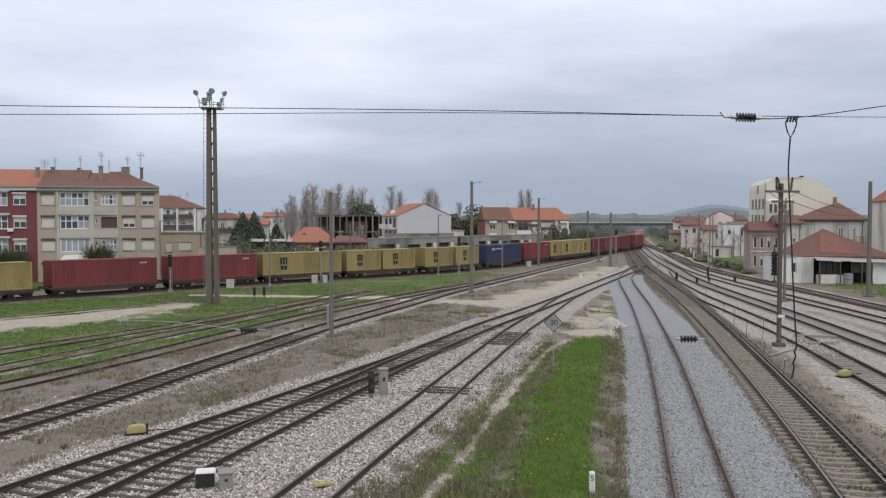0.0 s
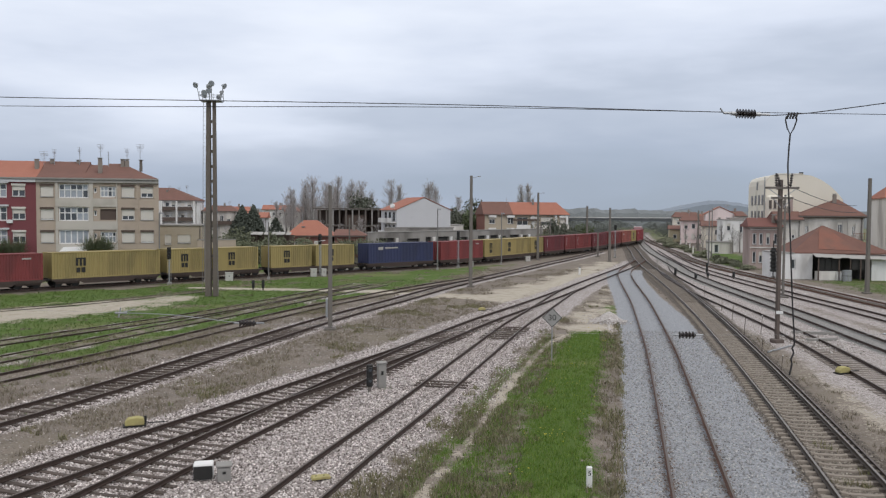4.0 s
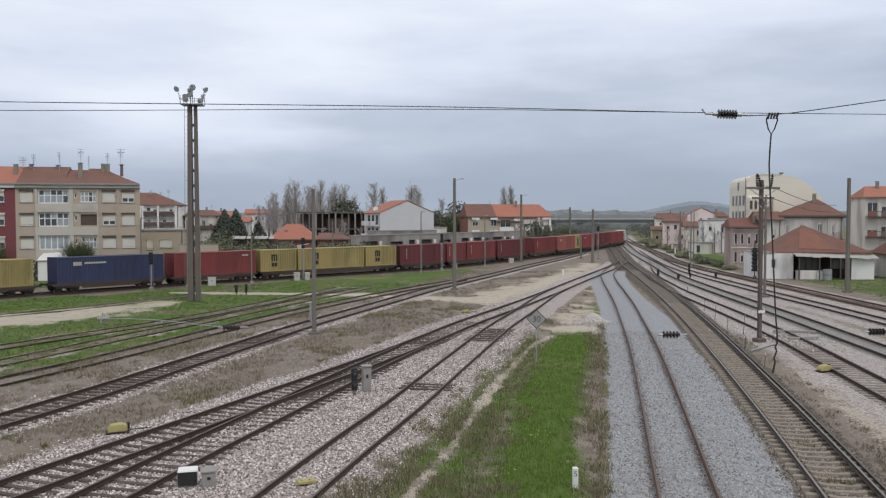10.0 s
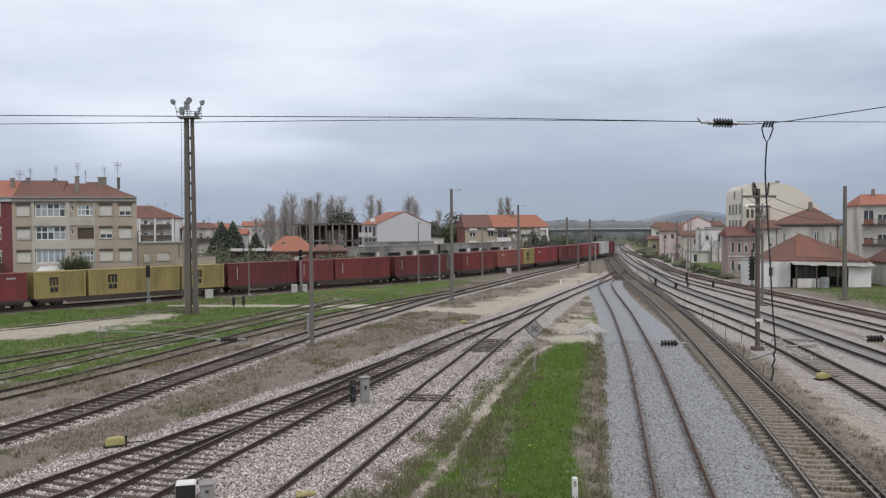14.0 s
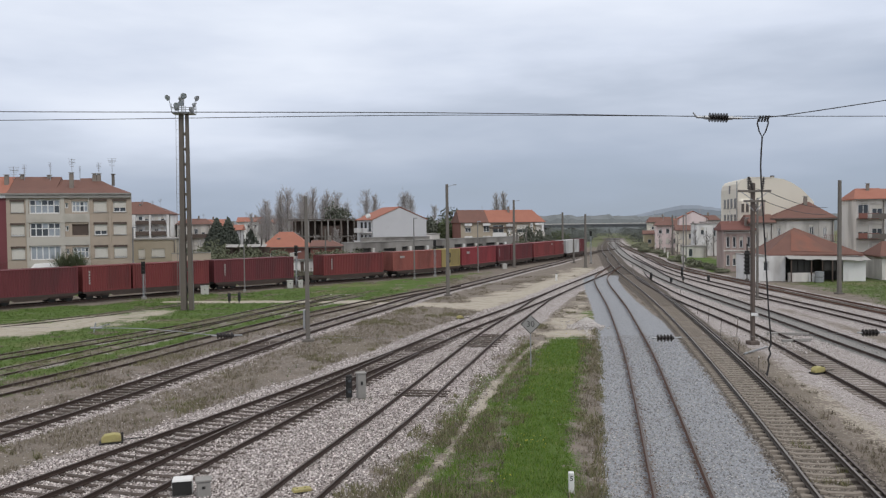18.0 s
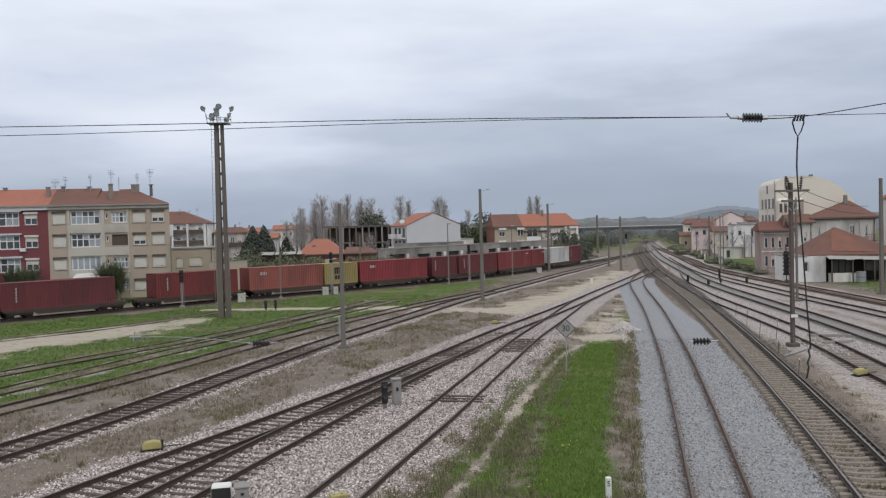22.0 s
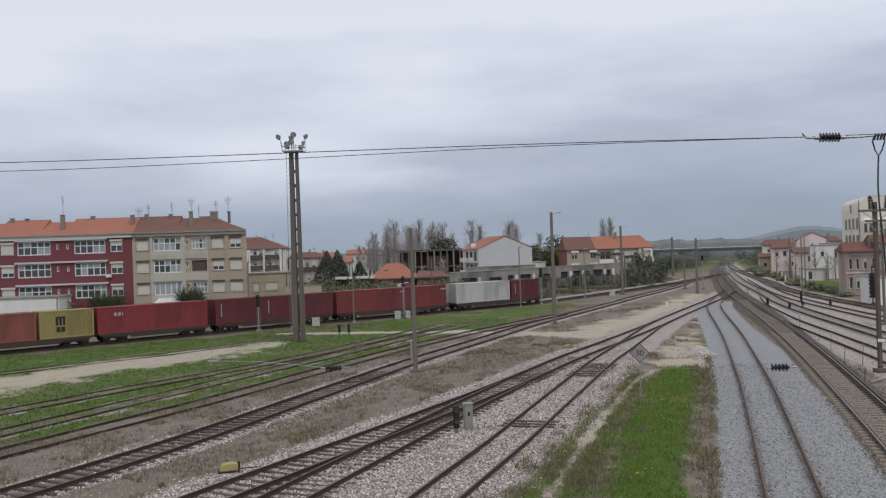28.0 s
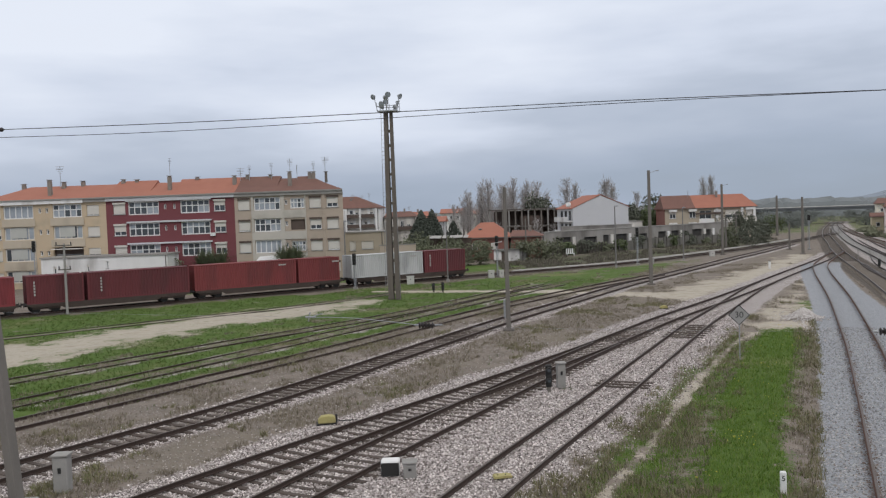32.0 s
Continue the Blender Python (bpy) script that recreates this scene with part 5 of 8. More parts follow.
def long_wall():
    t = thing("boundary_wall", pose(-14.0, 159.0, 0, 0, 0, 49), "long weathered concrete shed wall with dark bays and white piers beside the line", "wall", kind="structure")
    rnd = random.Random(12)
    ops, piers, x = [], [], 3.0
    while x < 52:
        w = rnd.choice((1.8, 2.6, 3.6, 4.2))
        ops.append((x, x + w, 1.3, 3.0 + rnd.choice((0, 0.2))))
        piers.append(x + w + 0.25)
        x += w + rnd.choice((1.4, 1.8, 3.6))
    part("wall", wall_shell(58, 0.6, 4.3, ops, 0.4), WALL_PALE, t)
    # each bay is closed by a dark sheet in place of its shaded depth
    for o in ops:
        part("opening", boxes((o[0], o[1], 0.36, 0.42, o[2], o[3])), INTERIOR_SHADE, t)
    for k, p in enumerate(piers):
        if k % 3 != 1:
            part("pier", boxes((p, p + 0.7, -0.25, -0.01, 0, 3.2)), WHITE if k % 2 else OFFWHITE, t)
    part("coping", boxes((-0.1, 58.1, -0.1, 0.7, 4.3, 4.48)), CONC, t)
    part("plinth", boxes((0, 58, -0.12, -0.005, 0, 0.9)), CONC_DARK, t)


WALL_PALE = mat("streaked_grey_wall_plaster", (0.34, 0.325, 0.30), (0.22, 0.205, 0.19), 0.5, 0.9, 0.2, stain=(0.13, 0.12, 0.11), stain_at=0.55, stretch=(1, 1, 0.4))
long_wall()
terrace = thing("terrace_wall", pose(-12.0, 176.5, 0, 0, 0, 22), "grey terrace wall in front of the white house", "wall", kind="structure")
part("wall", boxes((0, 15.5, 0, 0.3, 0, 4.9)), WALL_PALE, terrace)
part("coping", boxes((-0.1, 15.6, -0.08, 0.38, 4.9, 5.05)), CONC, terrace)
# the gardens before the wall: pickets, then patched sheets, a white hut and a bench
FENCE = mat("patched_fence_sheet", (0.20, 0.19, 0.17), (0.11, 0.105, 0.095), 0.8, 0.9, 0.1, vary=0.5)
PICKET = mat("dark_weathered_picket", (0.10, 0.09, 0.075), (0.055, 0.05, 0.042), 3, 0.9, 0.2, vary=0.6)
GARDEN = pose(-16.6, 150.7, 0, 0, 0, 49)
rnd_f = random.Random(31)
fence = thing("picket_fence", GARDEN, "dark weathered garden fence of uneven pickets", "fence")
for k in range(58):
    h_ = rnd_f.uniform(1.5, 2.2)
    part("picket", boxes((k * 0.42 - 0.07, k * 0.42 + rnd_f.uniform(0.05, 0.16), -0.03, 0.03, -0.1, h_)), PICKET, fence)
for z in (0.5, 1.25):
    part("rail", boxes((-0.2, 24.2, 0.035, 0.09, z, z + 0.09)), PICKET, fence)
fence = thing("sheet_fence", GARDEN, "patched dull garden fence of grey-brown sheets and posts", "fence")
x_ = 24.6
while x_ < 64:
    w_ = rnd_f.choice((1.0, 1.6, 2.2))
    part("panel", boxes((x_, x_ + w_ - 0.04, 0, 0.04, 0.0, rnd_f.uniform(1.7, 2.3))), FENCE, fence)
    part("post", boxes((x_ - 0.08, x_ - 0.005, -0.1, -0.005, -0.1, 2.3)), PICKET, fence)
    x_ += w_ + rnd_f.choice((0.0, 0.0, 0.12))
hut = thing("garden_hut", pose(-21.4, 144.2, 0, 0, 0, 8), "low whitewashed garden hut with a sheet roof", "hut")
part("wall", wall_shell(4.4, 2.6, 1.95, [(1.3, 1.9, 0.05, 1.7)]), WHITE, hut)
part("door", boxes((1.33, 1.87, 0.1, 0.16, 0.05, 1.68)), LINTEL, hut)
for k in range(5):
    part("roof_sheet", boxes((k * 0.98 - 0.2, k * 0.98 + 0.75, -0.35, 2.9, 1.96 + 0.02 * (k % 2), 2.01 + 0.02 * (k % 2))), FENCE, hut)
part("lean_to_post", boxes((4.9, 5.02, -0.1, 0.02, -0.05, 2.0)), PICKET, hut)
part("side_wall", boxes((4.5, 5.5, 0.3, 0.5, 0, 1.7)), CONC, hut)
bench = thing("garden_bench", pose(-9.0, 156.2, 0, 0, 0, 20), "small white slatted garden bench", "bench")
for k in range(4):
    part("back_slat", boxes((-0.75 + 0.38 * k, -0.55 + 0.38 * k, 0.4, 0.46, 0.45, 1.35)), WHITE_FRAME, bench)
part("seat", boxes((-0.8, 0.8, -0.1, 0.39, 0.42, 0.5)), WHITE_FRAME, bench)
for x in (-0.72, 0.64):
    for y in (-0.06, 0.3):
        part("leg", boxes((x, x + 0.08, y, y + 0.07, 0, 0.42)), WHITE_FRAME, bench)
# the long house with orange tiles
lh = house(pose(11.2, 224, 0, 0, 0, 10), 23.0, 10, 7.6, 3.3, BEIGE, TILE, rows_of((1.2, 6.2, 12.6, 20.6), (2.2, 5.2), 1.6, 1.7) + [(8.8, 11.8, 4.9, 7.0), (15.4, 18.8, 4.9, 7.0)], "two-storey house with an orange tile roof and white trim", (0.5, 2.2))
part("brown_roof_part", roof_mesh(-0.1, 7.2, -0.03, 10.03, 7.82, 3.32, 0.5, 0, 0.4), TILE_BROWN, lh)
part("side_wall", boxes((-0.12, -0.02, 0.1, 9.9, 0, 7.6)), BRICK, lh)
for x in (12.9, 19.2, 22.3):
    part("white_pier", boxes((x, x + 0.55, -0.35, -0.02, 0.4, 7.5)), WHITE, lh)
for x, z in ((1.0, 6.9), (6.0, 6.9), (12.4, 6.6), (20.4, 6.9), (1.0, 3.6), (6.0, 3.6)):
    part("awning", boxes((x, x + 2.0, -0.5, -0.03, z, z + 0.55)), WHITE, lh)
part("long_balcony", boxes((13.5, 22.8, -1.3, -0.36, 3.9, 4.1), (13.5, 22.8, -1.3, -1.2, 4.1, 5.0)), OFFWHITE, lh)
part("clothes_line", boxes((7.6, 15.0, -0.6, -0.56, 6.0, 6.5)), LINTEL, lh)
part("balcony", boxes((8.4, 12.2, -1.2, 0, 3.9, 4.1), (8.4, 12.2, -1.2, -1.1, 4.1, 4.9)), WHITE, lh)

# beyond the tracks on the other side
house(pose(71.5, 262, 0, 0, 0, -12), 7.5, 8, 7.0, 1.5, CREAM, TILE_BROWN, rows_of((1, 3, 5), (2, 4.8), 0.9, 1.3), "cream house with a brown tile roof", (1, 1), bars=0)
house(pose(66.5, 236, 0, 0, 0, -14), 7.5, 9, 6.2, 1.4, PINK, TILE_BROWN, rows_of((0.8, 2.8, 4.8), (1.2, 4.0), 1.0, 1.4), "pale pink two-storey house by the line", (1, 1), bars=0)
house(pose(68.0, 219, 0, 0, 0, -14), 7.0, 9, 8.2, 1.7, PINK, TILE, rows_of((0.8, 3.0, 5.0), (2.2, 5.4), 1.0, 1.4), "pink house with a gabled front", gable_front=True, bars=0)
house(pose(66.0, 246, 0, 0, 0, -12), 6.4, 7, 3.6, 1.0, YELLOW_WALL, TILE_BROWN, [(1, 2, 1, 2.2), (3.6, 4.6, 1, 2.2)], "low pale yellow house by the line", bars=0)
house(pose(63.0, 205, 0, 0, 0, -14), 6.5, 8, 5.2, 1.2, CREAM, TILE_BROWN, rows_of((0.8, 2.8, 4.6), (0.8, 3.2), 1.0, 1.3), "cream row house by the line", bars=0)
house(pose(72.6, 222, 0, 0, 0, -14), 6.5, 8, 7.6, 1.2, OFFWHITE, TILE_BROWN, rows_of((1, 3, 5), (2.0, 4.8), 0.9, 1.3), "off-white house with a brown tile roof", (1, 1), bars=0)
house(pose(66.5, 196, 0, 0, 0, -12), 5.5, 7, 7.2, 0, PINK, CONC, rows_of((0.8, 2.4, 4.0), (1.4, 4.4), 0.8, 1.5), "pale pink flat-roofed house by the line", bars=0)
house(pose(82.0, 286, 0, 0, 0, -12), 9, 8, 6.4, 1.6, OFFWHITE, TILE, rows_of((1, 3.4, 6), (2.0, 4.4), 0.9, 1.2), "far off-white house with an orange roof", (1, 1), bars=0)
wr = house(pose(60.6, 183, 0, 0, 0, -10), 6.4, 9, 6.9, 0, WHITE, CONC, [(0.8, 1.6, 4.6, 6.2), (3.4, 4.1, 4.2, 6.2), (5.0, 5.6, 4.8, 6.2), (1.2, 2.0, 1.2, 2.6)], "white flat-roofed house with dark tall windows", bars=0)
house(pose(55.5, 176, 0, 0, 0, -10), 4.6, 5, 2.3, 0, OFFWHITE, CONC, [(1, 1.9, 0.2, 1.9)], "small whitewashed hut by the line", bars=0, name="shed")


BROWN_PANE = mat("dark_brown_window_pane", (0.085, 0.07, 0.06), (0.13, 0.11, 0.098), 0.8, 0.3, 0.0)


def cream_block():
    t = thing("apartment_building", pose(51.4, 135, 0, 0, 0, -10), "tall cream building with a rounded roofline and a blank side wall", "building", "blocks of flats")
    W, D = 11.6, 15.0
    top = [(0, 0), (W, 0), (W, 10.6), (W * 0.93, 11.6), (W * 0.84, 12.7), (W * 0.72, 13.7), (W * 0.6, 14.35), (W * 0.48, 14.6), (1.3, 14.6), (0.6, 14.35), (0.15, 13.8), (0, 13.0)]
    part("wall", prism(bmesh.new(), top, 0, D), CREAM, t)
    part("parapet", boxes((1.4, W * 0.48, -0.08, 0.25, 14.62, 14.75)), CREAM, t)
    part("roof_vent", rods(((5.6, 1.5, 14.5), (5.6, 1.5, 15.0), 0.25, 0.35), sides=8), BLACK, t)
    for z in (7.3, 9.9):
        for y in (1.6, 4.6, 7.6, 10.6):
            w = part("window", boxes((-0.06, -0.02, y, y + 1.4, z, z + 1.5)), BROWN_PANE, t)
            part("sill", boxes((-0.16, -0.02, y - 0.1, y + 1.5, z - 0.12, z - 0.02)), CONC, w)
    part("window", boxes((-0.06, -0.02, 6.5, 7.5, 12.3, 13.6)), BROWN_PANE, t)
    part("front_wing", boxes((0.0, 4.0, -0.9, -0.02, 0, 11.3), bevel=0.35), CREAM, t)
    part("wing_recess", boxes((3.3, 3.9, -1.02, -0.91, 3.0, 11.0)), PINK_BROWN, t)
    for z in (6.6, 9.2):
        for x in (0.35, 1.05, 1.75, 2.45):
            w = part("window", boxes((x, x + 0.42, -0.96, -0.905, z, z + 1.3)), BROWN_PANE, t)
            part("sill", boxes((x - 0.05, x + 0.47, -1.02, -0.905, z - 0.1, z - 0.01)), CONC, w)
    part("window", boxes((1.6, 2.3, -0.06, -0.02, 12.2, 13.4)), BROWN_PANE, t)
    part("downpipe", rods(((-0.1, 0.4, 3.0), (-0.1, 0.4, 14.2), 0.07), sides=6), STEEL, t)


cream_block()
pb = house(pose(46.9, 129, 0, 0, 0, -12), 4.6, 8, 6.3, 1.3, PINK_BROWN, TILE_RED, rows_of((0.35, 1.3, 2.3, 3.4), (0.9, 3.7), 0.55, 1.7), "brown-pink house with narrow white-framed windows and a red roof", (0.4, 0.2), bars=0, chim=((3.6, 1.6, 1.5),))
for z in (3.15, 5.9):
    part("string_course", boxes((-0.05, 4.65, -0.12, -0.02, z, z + 0.16)), OFFWHITE, pb)
house(pose(51.0, 128.5, 0, 0, 0, -8), 3.2, 6, 7.4, 1.2, OFFWHITE, TILE_BROWN, [(0.6, 1.1, 4.6, 6.0), (1.9, 2.4, 4.6, 6.0)], "narrow off-white house with a brown roof", bars=0)
oh = house(pose(54.6, 129.0, 0, 0, 0, -12), 8.8, 9, 8.0, 2.5, OFFWHITE, TILE_BROWN, [(0.6, 1.1, 5.2, 6.8), (2.6, 3.2, 4.9, 6.9), (5.2, 5.9, 4.9, 7.1), (7.2, 7.7, 5.2, 6.8), (2.3, 4.4, 1.9, 4.2), (6.4, 8.2, 1.9, 4.2)], "streaked off-white house with dark narrow windows and a brown hipped roof", (6.2, 3.0), shutter=0.15)
for x in (1.8, 3.9, 6.6):
    part("pilaster", boxes((x, x + 0.22, -0.1, -0.02, 0.2, 7.9)), OFFWHITE, oh)
part("eaves_soffit", boxes((-0.35, 9.15, -0.38, -0.02, 7.78, 7.98)), LINTEL, oh)
rb = house(pose(74.6, 142.6, 0, 0, 0, -14), 4.6, 10, 11.1, 1.9, OFFWHITE, TILE, rows_of((0.35, 2.55), (1.5, 4.7, 8.1), 1.7, 2.2), "off-white flats with red-brown balconies and an orange roof", (1.5, 0), name="apartment_building", group="blocks of flats")
for z in (1.3, 4.5, 7.9):
    part("balcony", boxes((0.1, 4.5, -1.1, 0, z - 0.15, z), (2.3, 4.5, -1.1, -1.02, z, z + 0.8)), CONC_DARK, rb)
    part("balcony_front", boxes((0.2, 3.4, -1.1, 0, z - 0.15, z), (0.2, 3.4, -1.1, -1.0, z + 0.8, z + 0.9), (0.2, 1.6, -1.1, -1.02, z, z + 0.8)), BRICK, rb)
house(pose(79.1, 141.5, 0, 0, 0, -14), 11.0, 10, 11.0, 1.9, GREYWHITE, TILE, [], "pale grey block with a blank side wall", (0, 1.5), name="apartment_building", group="blocks of flats")


for x, y, z, L in ((57.6, 128.0, 4.6, 2.4), (61.6, 127.2, 4.6, 2.2)):
    t = thing("balcony_rail", pose(x, y, z, 0, 0, -12), "rusty iron balcony rail on the off-white house", "balcony")
    part("slab", boxes((0, L, -0.3, 0.5, -0.12, 0)), CONC_DARK, t)
    part("handrail", boxes((0, L, -0.3, -0.24, 0.86, 0.92)), BRICK, t)
    for k in range(9):
        part("baluster", boxes((0.04 + k * (L - 0.12) / 8, 0.08 + k * (L - 0.12) / 8, -0.29, -0.25, 0.0, 0.86)), BRICK, t)


def track_shed():
    t = thing("railway_shed", pose(43.0, 108.6, 0, 0, 0, -6), "whitewashed railway shed with an orange hipped roof and open lean-to", "shed")
    part("wall", wall_shell(4.4, 7, 3.3, [(1.6, 2.3, 1.3, 2.6)]), WHITE, t)
    window(t, (1.6, 2.3, 1.3, 2.6), bars=0)
    part("roof", roof_mesh(2.3, 13.9, 0.6, 8.0, 3.45, 3.4, 4.9, 7.3, 0.4), TILE_BROWN, t)
    part("flat_roof", boxes((-0.12, 2.2, -0.12, 7.1, 3.31, 3.43)), CONC, t)
    new_tiles = bmesh.new()
    lo = [new_tiles.verts.new((x, 0.2 + 4.1 * f, 3.45 + 3.4 * f + 0.03)) for x, f in ((5.3, 0.12), (10.6, 0.06), (9.0, 0.42), (7.1, 0.94), (6.3, 0.86))]
    hi = [new_tiles.verts.new(v.co + Vector((0, -0.01, 0.03))) for v in lo]
    new_tiles.faces.new(hi)
    for k in range(5):
        new_tiles.faces.new((lo[k], lo[(k + 1) % 5], hi[(k + 1) % 5], hi[k]))
    part("new_tiles", new_tiles, PATCHY, t, "patch of newer orange tiles")
    for k in range(10):
        part("roof_sheet", boxes((0, 1.0, -2.1 + 0.12 * (k % 2), 0, -0.03, 0.03)), SHEET, t, m=pose(4.4 + k * 1.02, 0.7, 3.42 - 0.03 * k, 13 + (k % 3), 0, 0))
    # the back wall's colour carries the shade under the lean-to
    part("back_wall", boxes((4.45, 14.2, 2.6, 2.8, 0, 3.08)), INTERIOR_SHADE, t)
    part("end_wall", boxes((11.4, 14.2, -0.6, -0.4, 0, 2.72)), WHITE, t)
    part("low_wall", boxes((4.45, 8.2, -0.9, -0.7, 0, 1.15)), OFFWHITE, t)
    part("gate_pier", boxes((7.0, 8.4, -1.15, -0.95, 0, 1.0)), WHITE, t)
    for x in (4.7, 7.2, 9.8):
        part("post", boxes((x, x + 0.14, -1.2, -1.06, 0, 2.75)), LINTEL, t)
    part("roof_prop", boxes((8.6, 8.72, -1.15, -1.03, 0, 2.72)), LINTEL, t)
    part("inner_shelf", boxes((5.0, 8.0, 1.2, 1.8, 0.9, 1.0)), LINTEL, t)
    # a sheet added to darken the lean-to's opening with painted shade
    part("hung_sheet", boxes((8.9, 10.4, -0.9, -0.86, 1.4, 2.65)), INTERIOR_SHADE, t)
    for k in range(3):
        part("screen", boxes((4.9 + k * 0.8, 5.6 + k * 0.8, -0.85, -0.8, 1.2, 2.75)), BLACK, t)


track_shed()
house(pose(60.0, 108.0, 0, 0, 0, -8), 7.0, 6, 3.0, 1.8, OFFWHITE, TILE_BROWN, [(0.8, 1.6, 0.1, 2.2), (3.0, 4.6, 1.0, 2.2)], "low whitewashed outbuilding with a brown roof", (1.5, 1.5), name="shed")
tank = thing("water_drum", pose(50.9, 106.2, 0), "round grey metal drum by the lean-to", "drum")
part("body", rods(((0, 0, 0), (0, 0, 1.35), 0.55), sides=14), STEEL, tank)
part("hoop", rods(((0, 0, 0.62), (0, 0, 0.7), 0.57), sides=14), CONC_DARK, tank)


# ---- the road bridge and the distance ----
# concrete lightened and blued in its colour to imitate haze over the distance
BRIDGE = mat("hazy_grey_bridge_concrete", (0.135, 0.14, 0.148), (0.105, 0.11, 0.117), 0.3, 0.9, 0.1)


def overpass():
    t = thing("road_bridge", None, "long grey concrete road bridge across the tracks", "bridge")
    part("deck", boxes((30, 118, 336, 346, 4.9, 5.7)), BRIDGE, t)
    part("parapet", boxes((30, 118, 335.8, 336.1, 5.7, 6.15)), BRIDGE, t)
    part("railing", boxes((30, 118, 335.9, 336.0, 6.35, 6.5)), WHITE_FRAME, t)
    part("parapet", boxes((30, 118, 345.9, 346.2, 5.8, 6.6)), CONC, t)
    for x in (40, 52, 62, 94, 106):
        p = part("pier", boxes((x - 0.6, x + 0.6, 338, 344, 0, 4.21)), CONC_DARK, t)
        part("cap_beam", boxes((x - 0.8, x + 0.8, 337, 345, 4.2, 4.89)), CONC_DARK, p)


overpass()
# air haze is painted into both colours: woods greyed, hill drawn towards the sky's blue
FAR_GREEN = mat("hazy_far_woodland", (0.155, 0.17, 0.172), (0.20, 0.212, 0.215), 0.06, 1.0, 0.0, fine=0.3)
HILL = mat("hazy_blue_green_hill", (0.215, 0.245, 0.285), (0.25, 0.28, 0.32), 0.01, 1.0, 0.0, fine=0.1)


def ridge(name, y, x0, x1, base, bumps, rough, material, seed, step, label):
    bm = bmesh.new()
    prev = None
    for k in range(int((x1 - x0) / step) + 1):
        x = x0 + k * step
        h = base + sum(a * math.exp(-((x - c) / w) ** 2) for c, w, a in bumps) + rough * (noise.noise(Vector((x * 0.09, seed, 0))) + 0.7 * noise.noise(Vector((x * 0.31, seed, 4))) + 0.6 * noise.noise(Vector((x * 0.83, seed, 7))))
        col = [bm.verts.new((x, y, -2)), bm.verts.new((x, y + 6, h * 0.8)), bm.verts.new((x, y + 14, h)), bm.verts.new((x, y + 80, h * 0.9)), bm.verts.new((x, y + 150, -2))]
        if prev:
            for i in range(4):
                bm.faces.new((prev[i], col[i], col[i + 1], prev[i + 1]))
        prev = col
    o = part(name, bm, material)
    return tagged(o, label, "woodland", kind="structure")


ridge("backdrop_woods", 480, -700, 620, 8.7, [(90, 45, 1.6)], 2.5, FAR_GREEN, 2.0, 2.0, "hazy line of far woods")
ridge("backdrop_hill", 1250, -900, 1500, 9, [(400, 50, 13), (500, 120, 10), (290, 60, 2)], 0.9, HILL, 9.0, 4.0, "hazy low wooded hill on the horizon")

# ---- trees and bushes ----
BARK = mat("grey_brown_bark", (0.19, 0.17, 0.155), (0.13, 0.115, 0.105), 2, 0.95, 0.3)
TWIG = mat("grey_bare_twigs", (0.44, 0.415, 0.40), (0.34, 0.315, 0.30), 2, 0.95, 0.0)
NEEDLE = mat("dark_conifer_green", (0.06, 0.07, 0.055), (0.088, 0.10, 0.08), 1.0, 0.9, 0.0)
LEAF = mat("dull_green_leaves", (0.085, 0.11, 0.05), (0.13, 0.15, 0.08), 0.8, 0.85, 0.0)
LEAF_GREY = mat("grey_green_leaves", (0.125, 0.14, 0.085), (0.175, 0.18, 0.12), 0.8, 0.85, 0.0)
LEAF_VERGE = mat("pale_verge_scrub", (0.18, 0.195, 0.125), (0.25, 0.25, 0.175), 0.8, 0.85, 0.0)
# leaves paled and greyed in their colour to stand in for distance haze
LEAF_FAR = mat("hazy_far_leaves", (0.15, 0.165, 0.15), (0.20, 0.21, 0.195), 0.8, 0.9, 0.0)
LEAF_DARK = mat("dark_evergreen_leaves", (0.10, 0.108, 0.082), (0.14, 0.148, 0.112), 0.8, 0.85, 0.0)


def bare_tree(at, h, seed, spread=0.28, label="tall bare poplar with upright grey twigs", limbs=84, twig=None):
    rnd = random.Random(seed)
    t = thing("bare_tree", at, label, "tree", "bare trees beyond the line")
    part("trunk", rods(((0, 0, -0.2), (0.1, 0, h * 0.35), h * 0.022, h * 0.016), ((0.1, 0, h * 0.35), (0.0, 0.1, h * 0.94), h * 0.014, h * 0.003), sides=7), BARK, t)
    bm = bmesh.new()

    def grow(p, d, L, r, depth):
        e = p + d * L
        rod(bm, p, e, r, r * 0.6, sides=3, cap=False)
        if depth == 0:
            return
        for _ in range(3 if depth > 1 else 4):
            q = (d + Vector((rnd.uniform(-1, 1), rnd.uniform(-1, 1), rnd.uniform(-0.1, 0.6))) * 0.5).normalized()
            grow(p + d * L * rnd.uniform(0.3, 1.0), q, L * rnd.uniform(0.5, 0.75), r * 0.68, depth - 1)

    for k in range(limbs):
        # upright limbs, shorter and closer to the stem towards the tip
        f = rnd.uniform(0.12, 0.86)
        a = rnd.uniform(0, 6.28)
        out = spread * rnd.uniform(0.5, 1.9) * (1.2 - 0.55 * f)
        d = Vector((math.cos(a) * out, math.sin(a) * out, 1)).normalized()
        grow(Vector((0.05, 0, h * f)), d, h * rnd.uniform(0.13, 0.25) * (1.15 - 0.8 * f), h * 0.0021, 3)
    part("crown", bm, twig or TWIG, t)
    return t


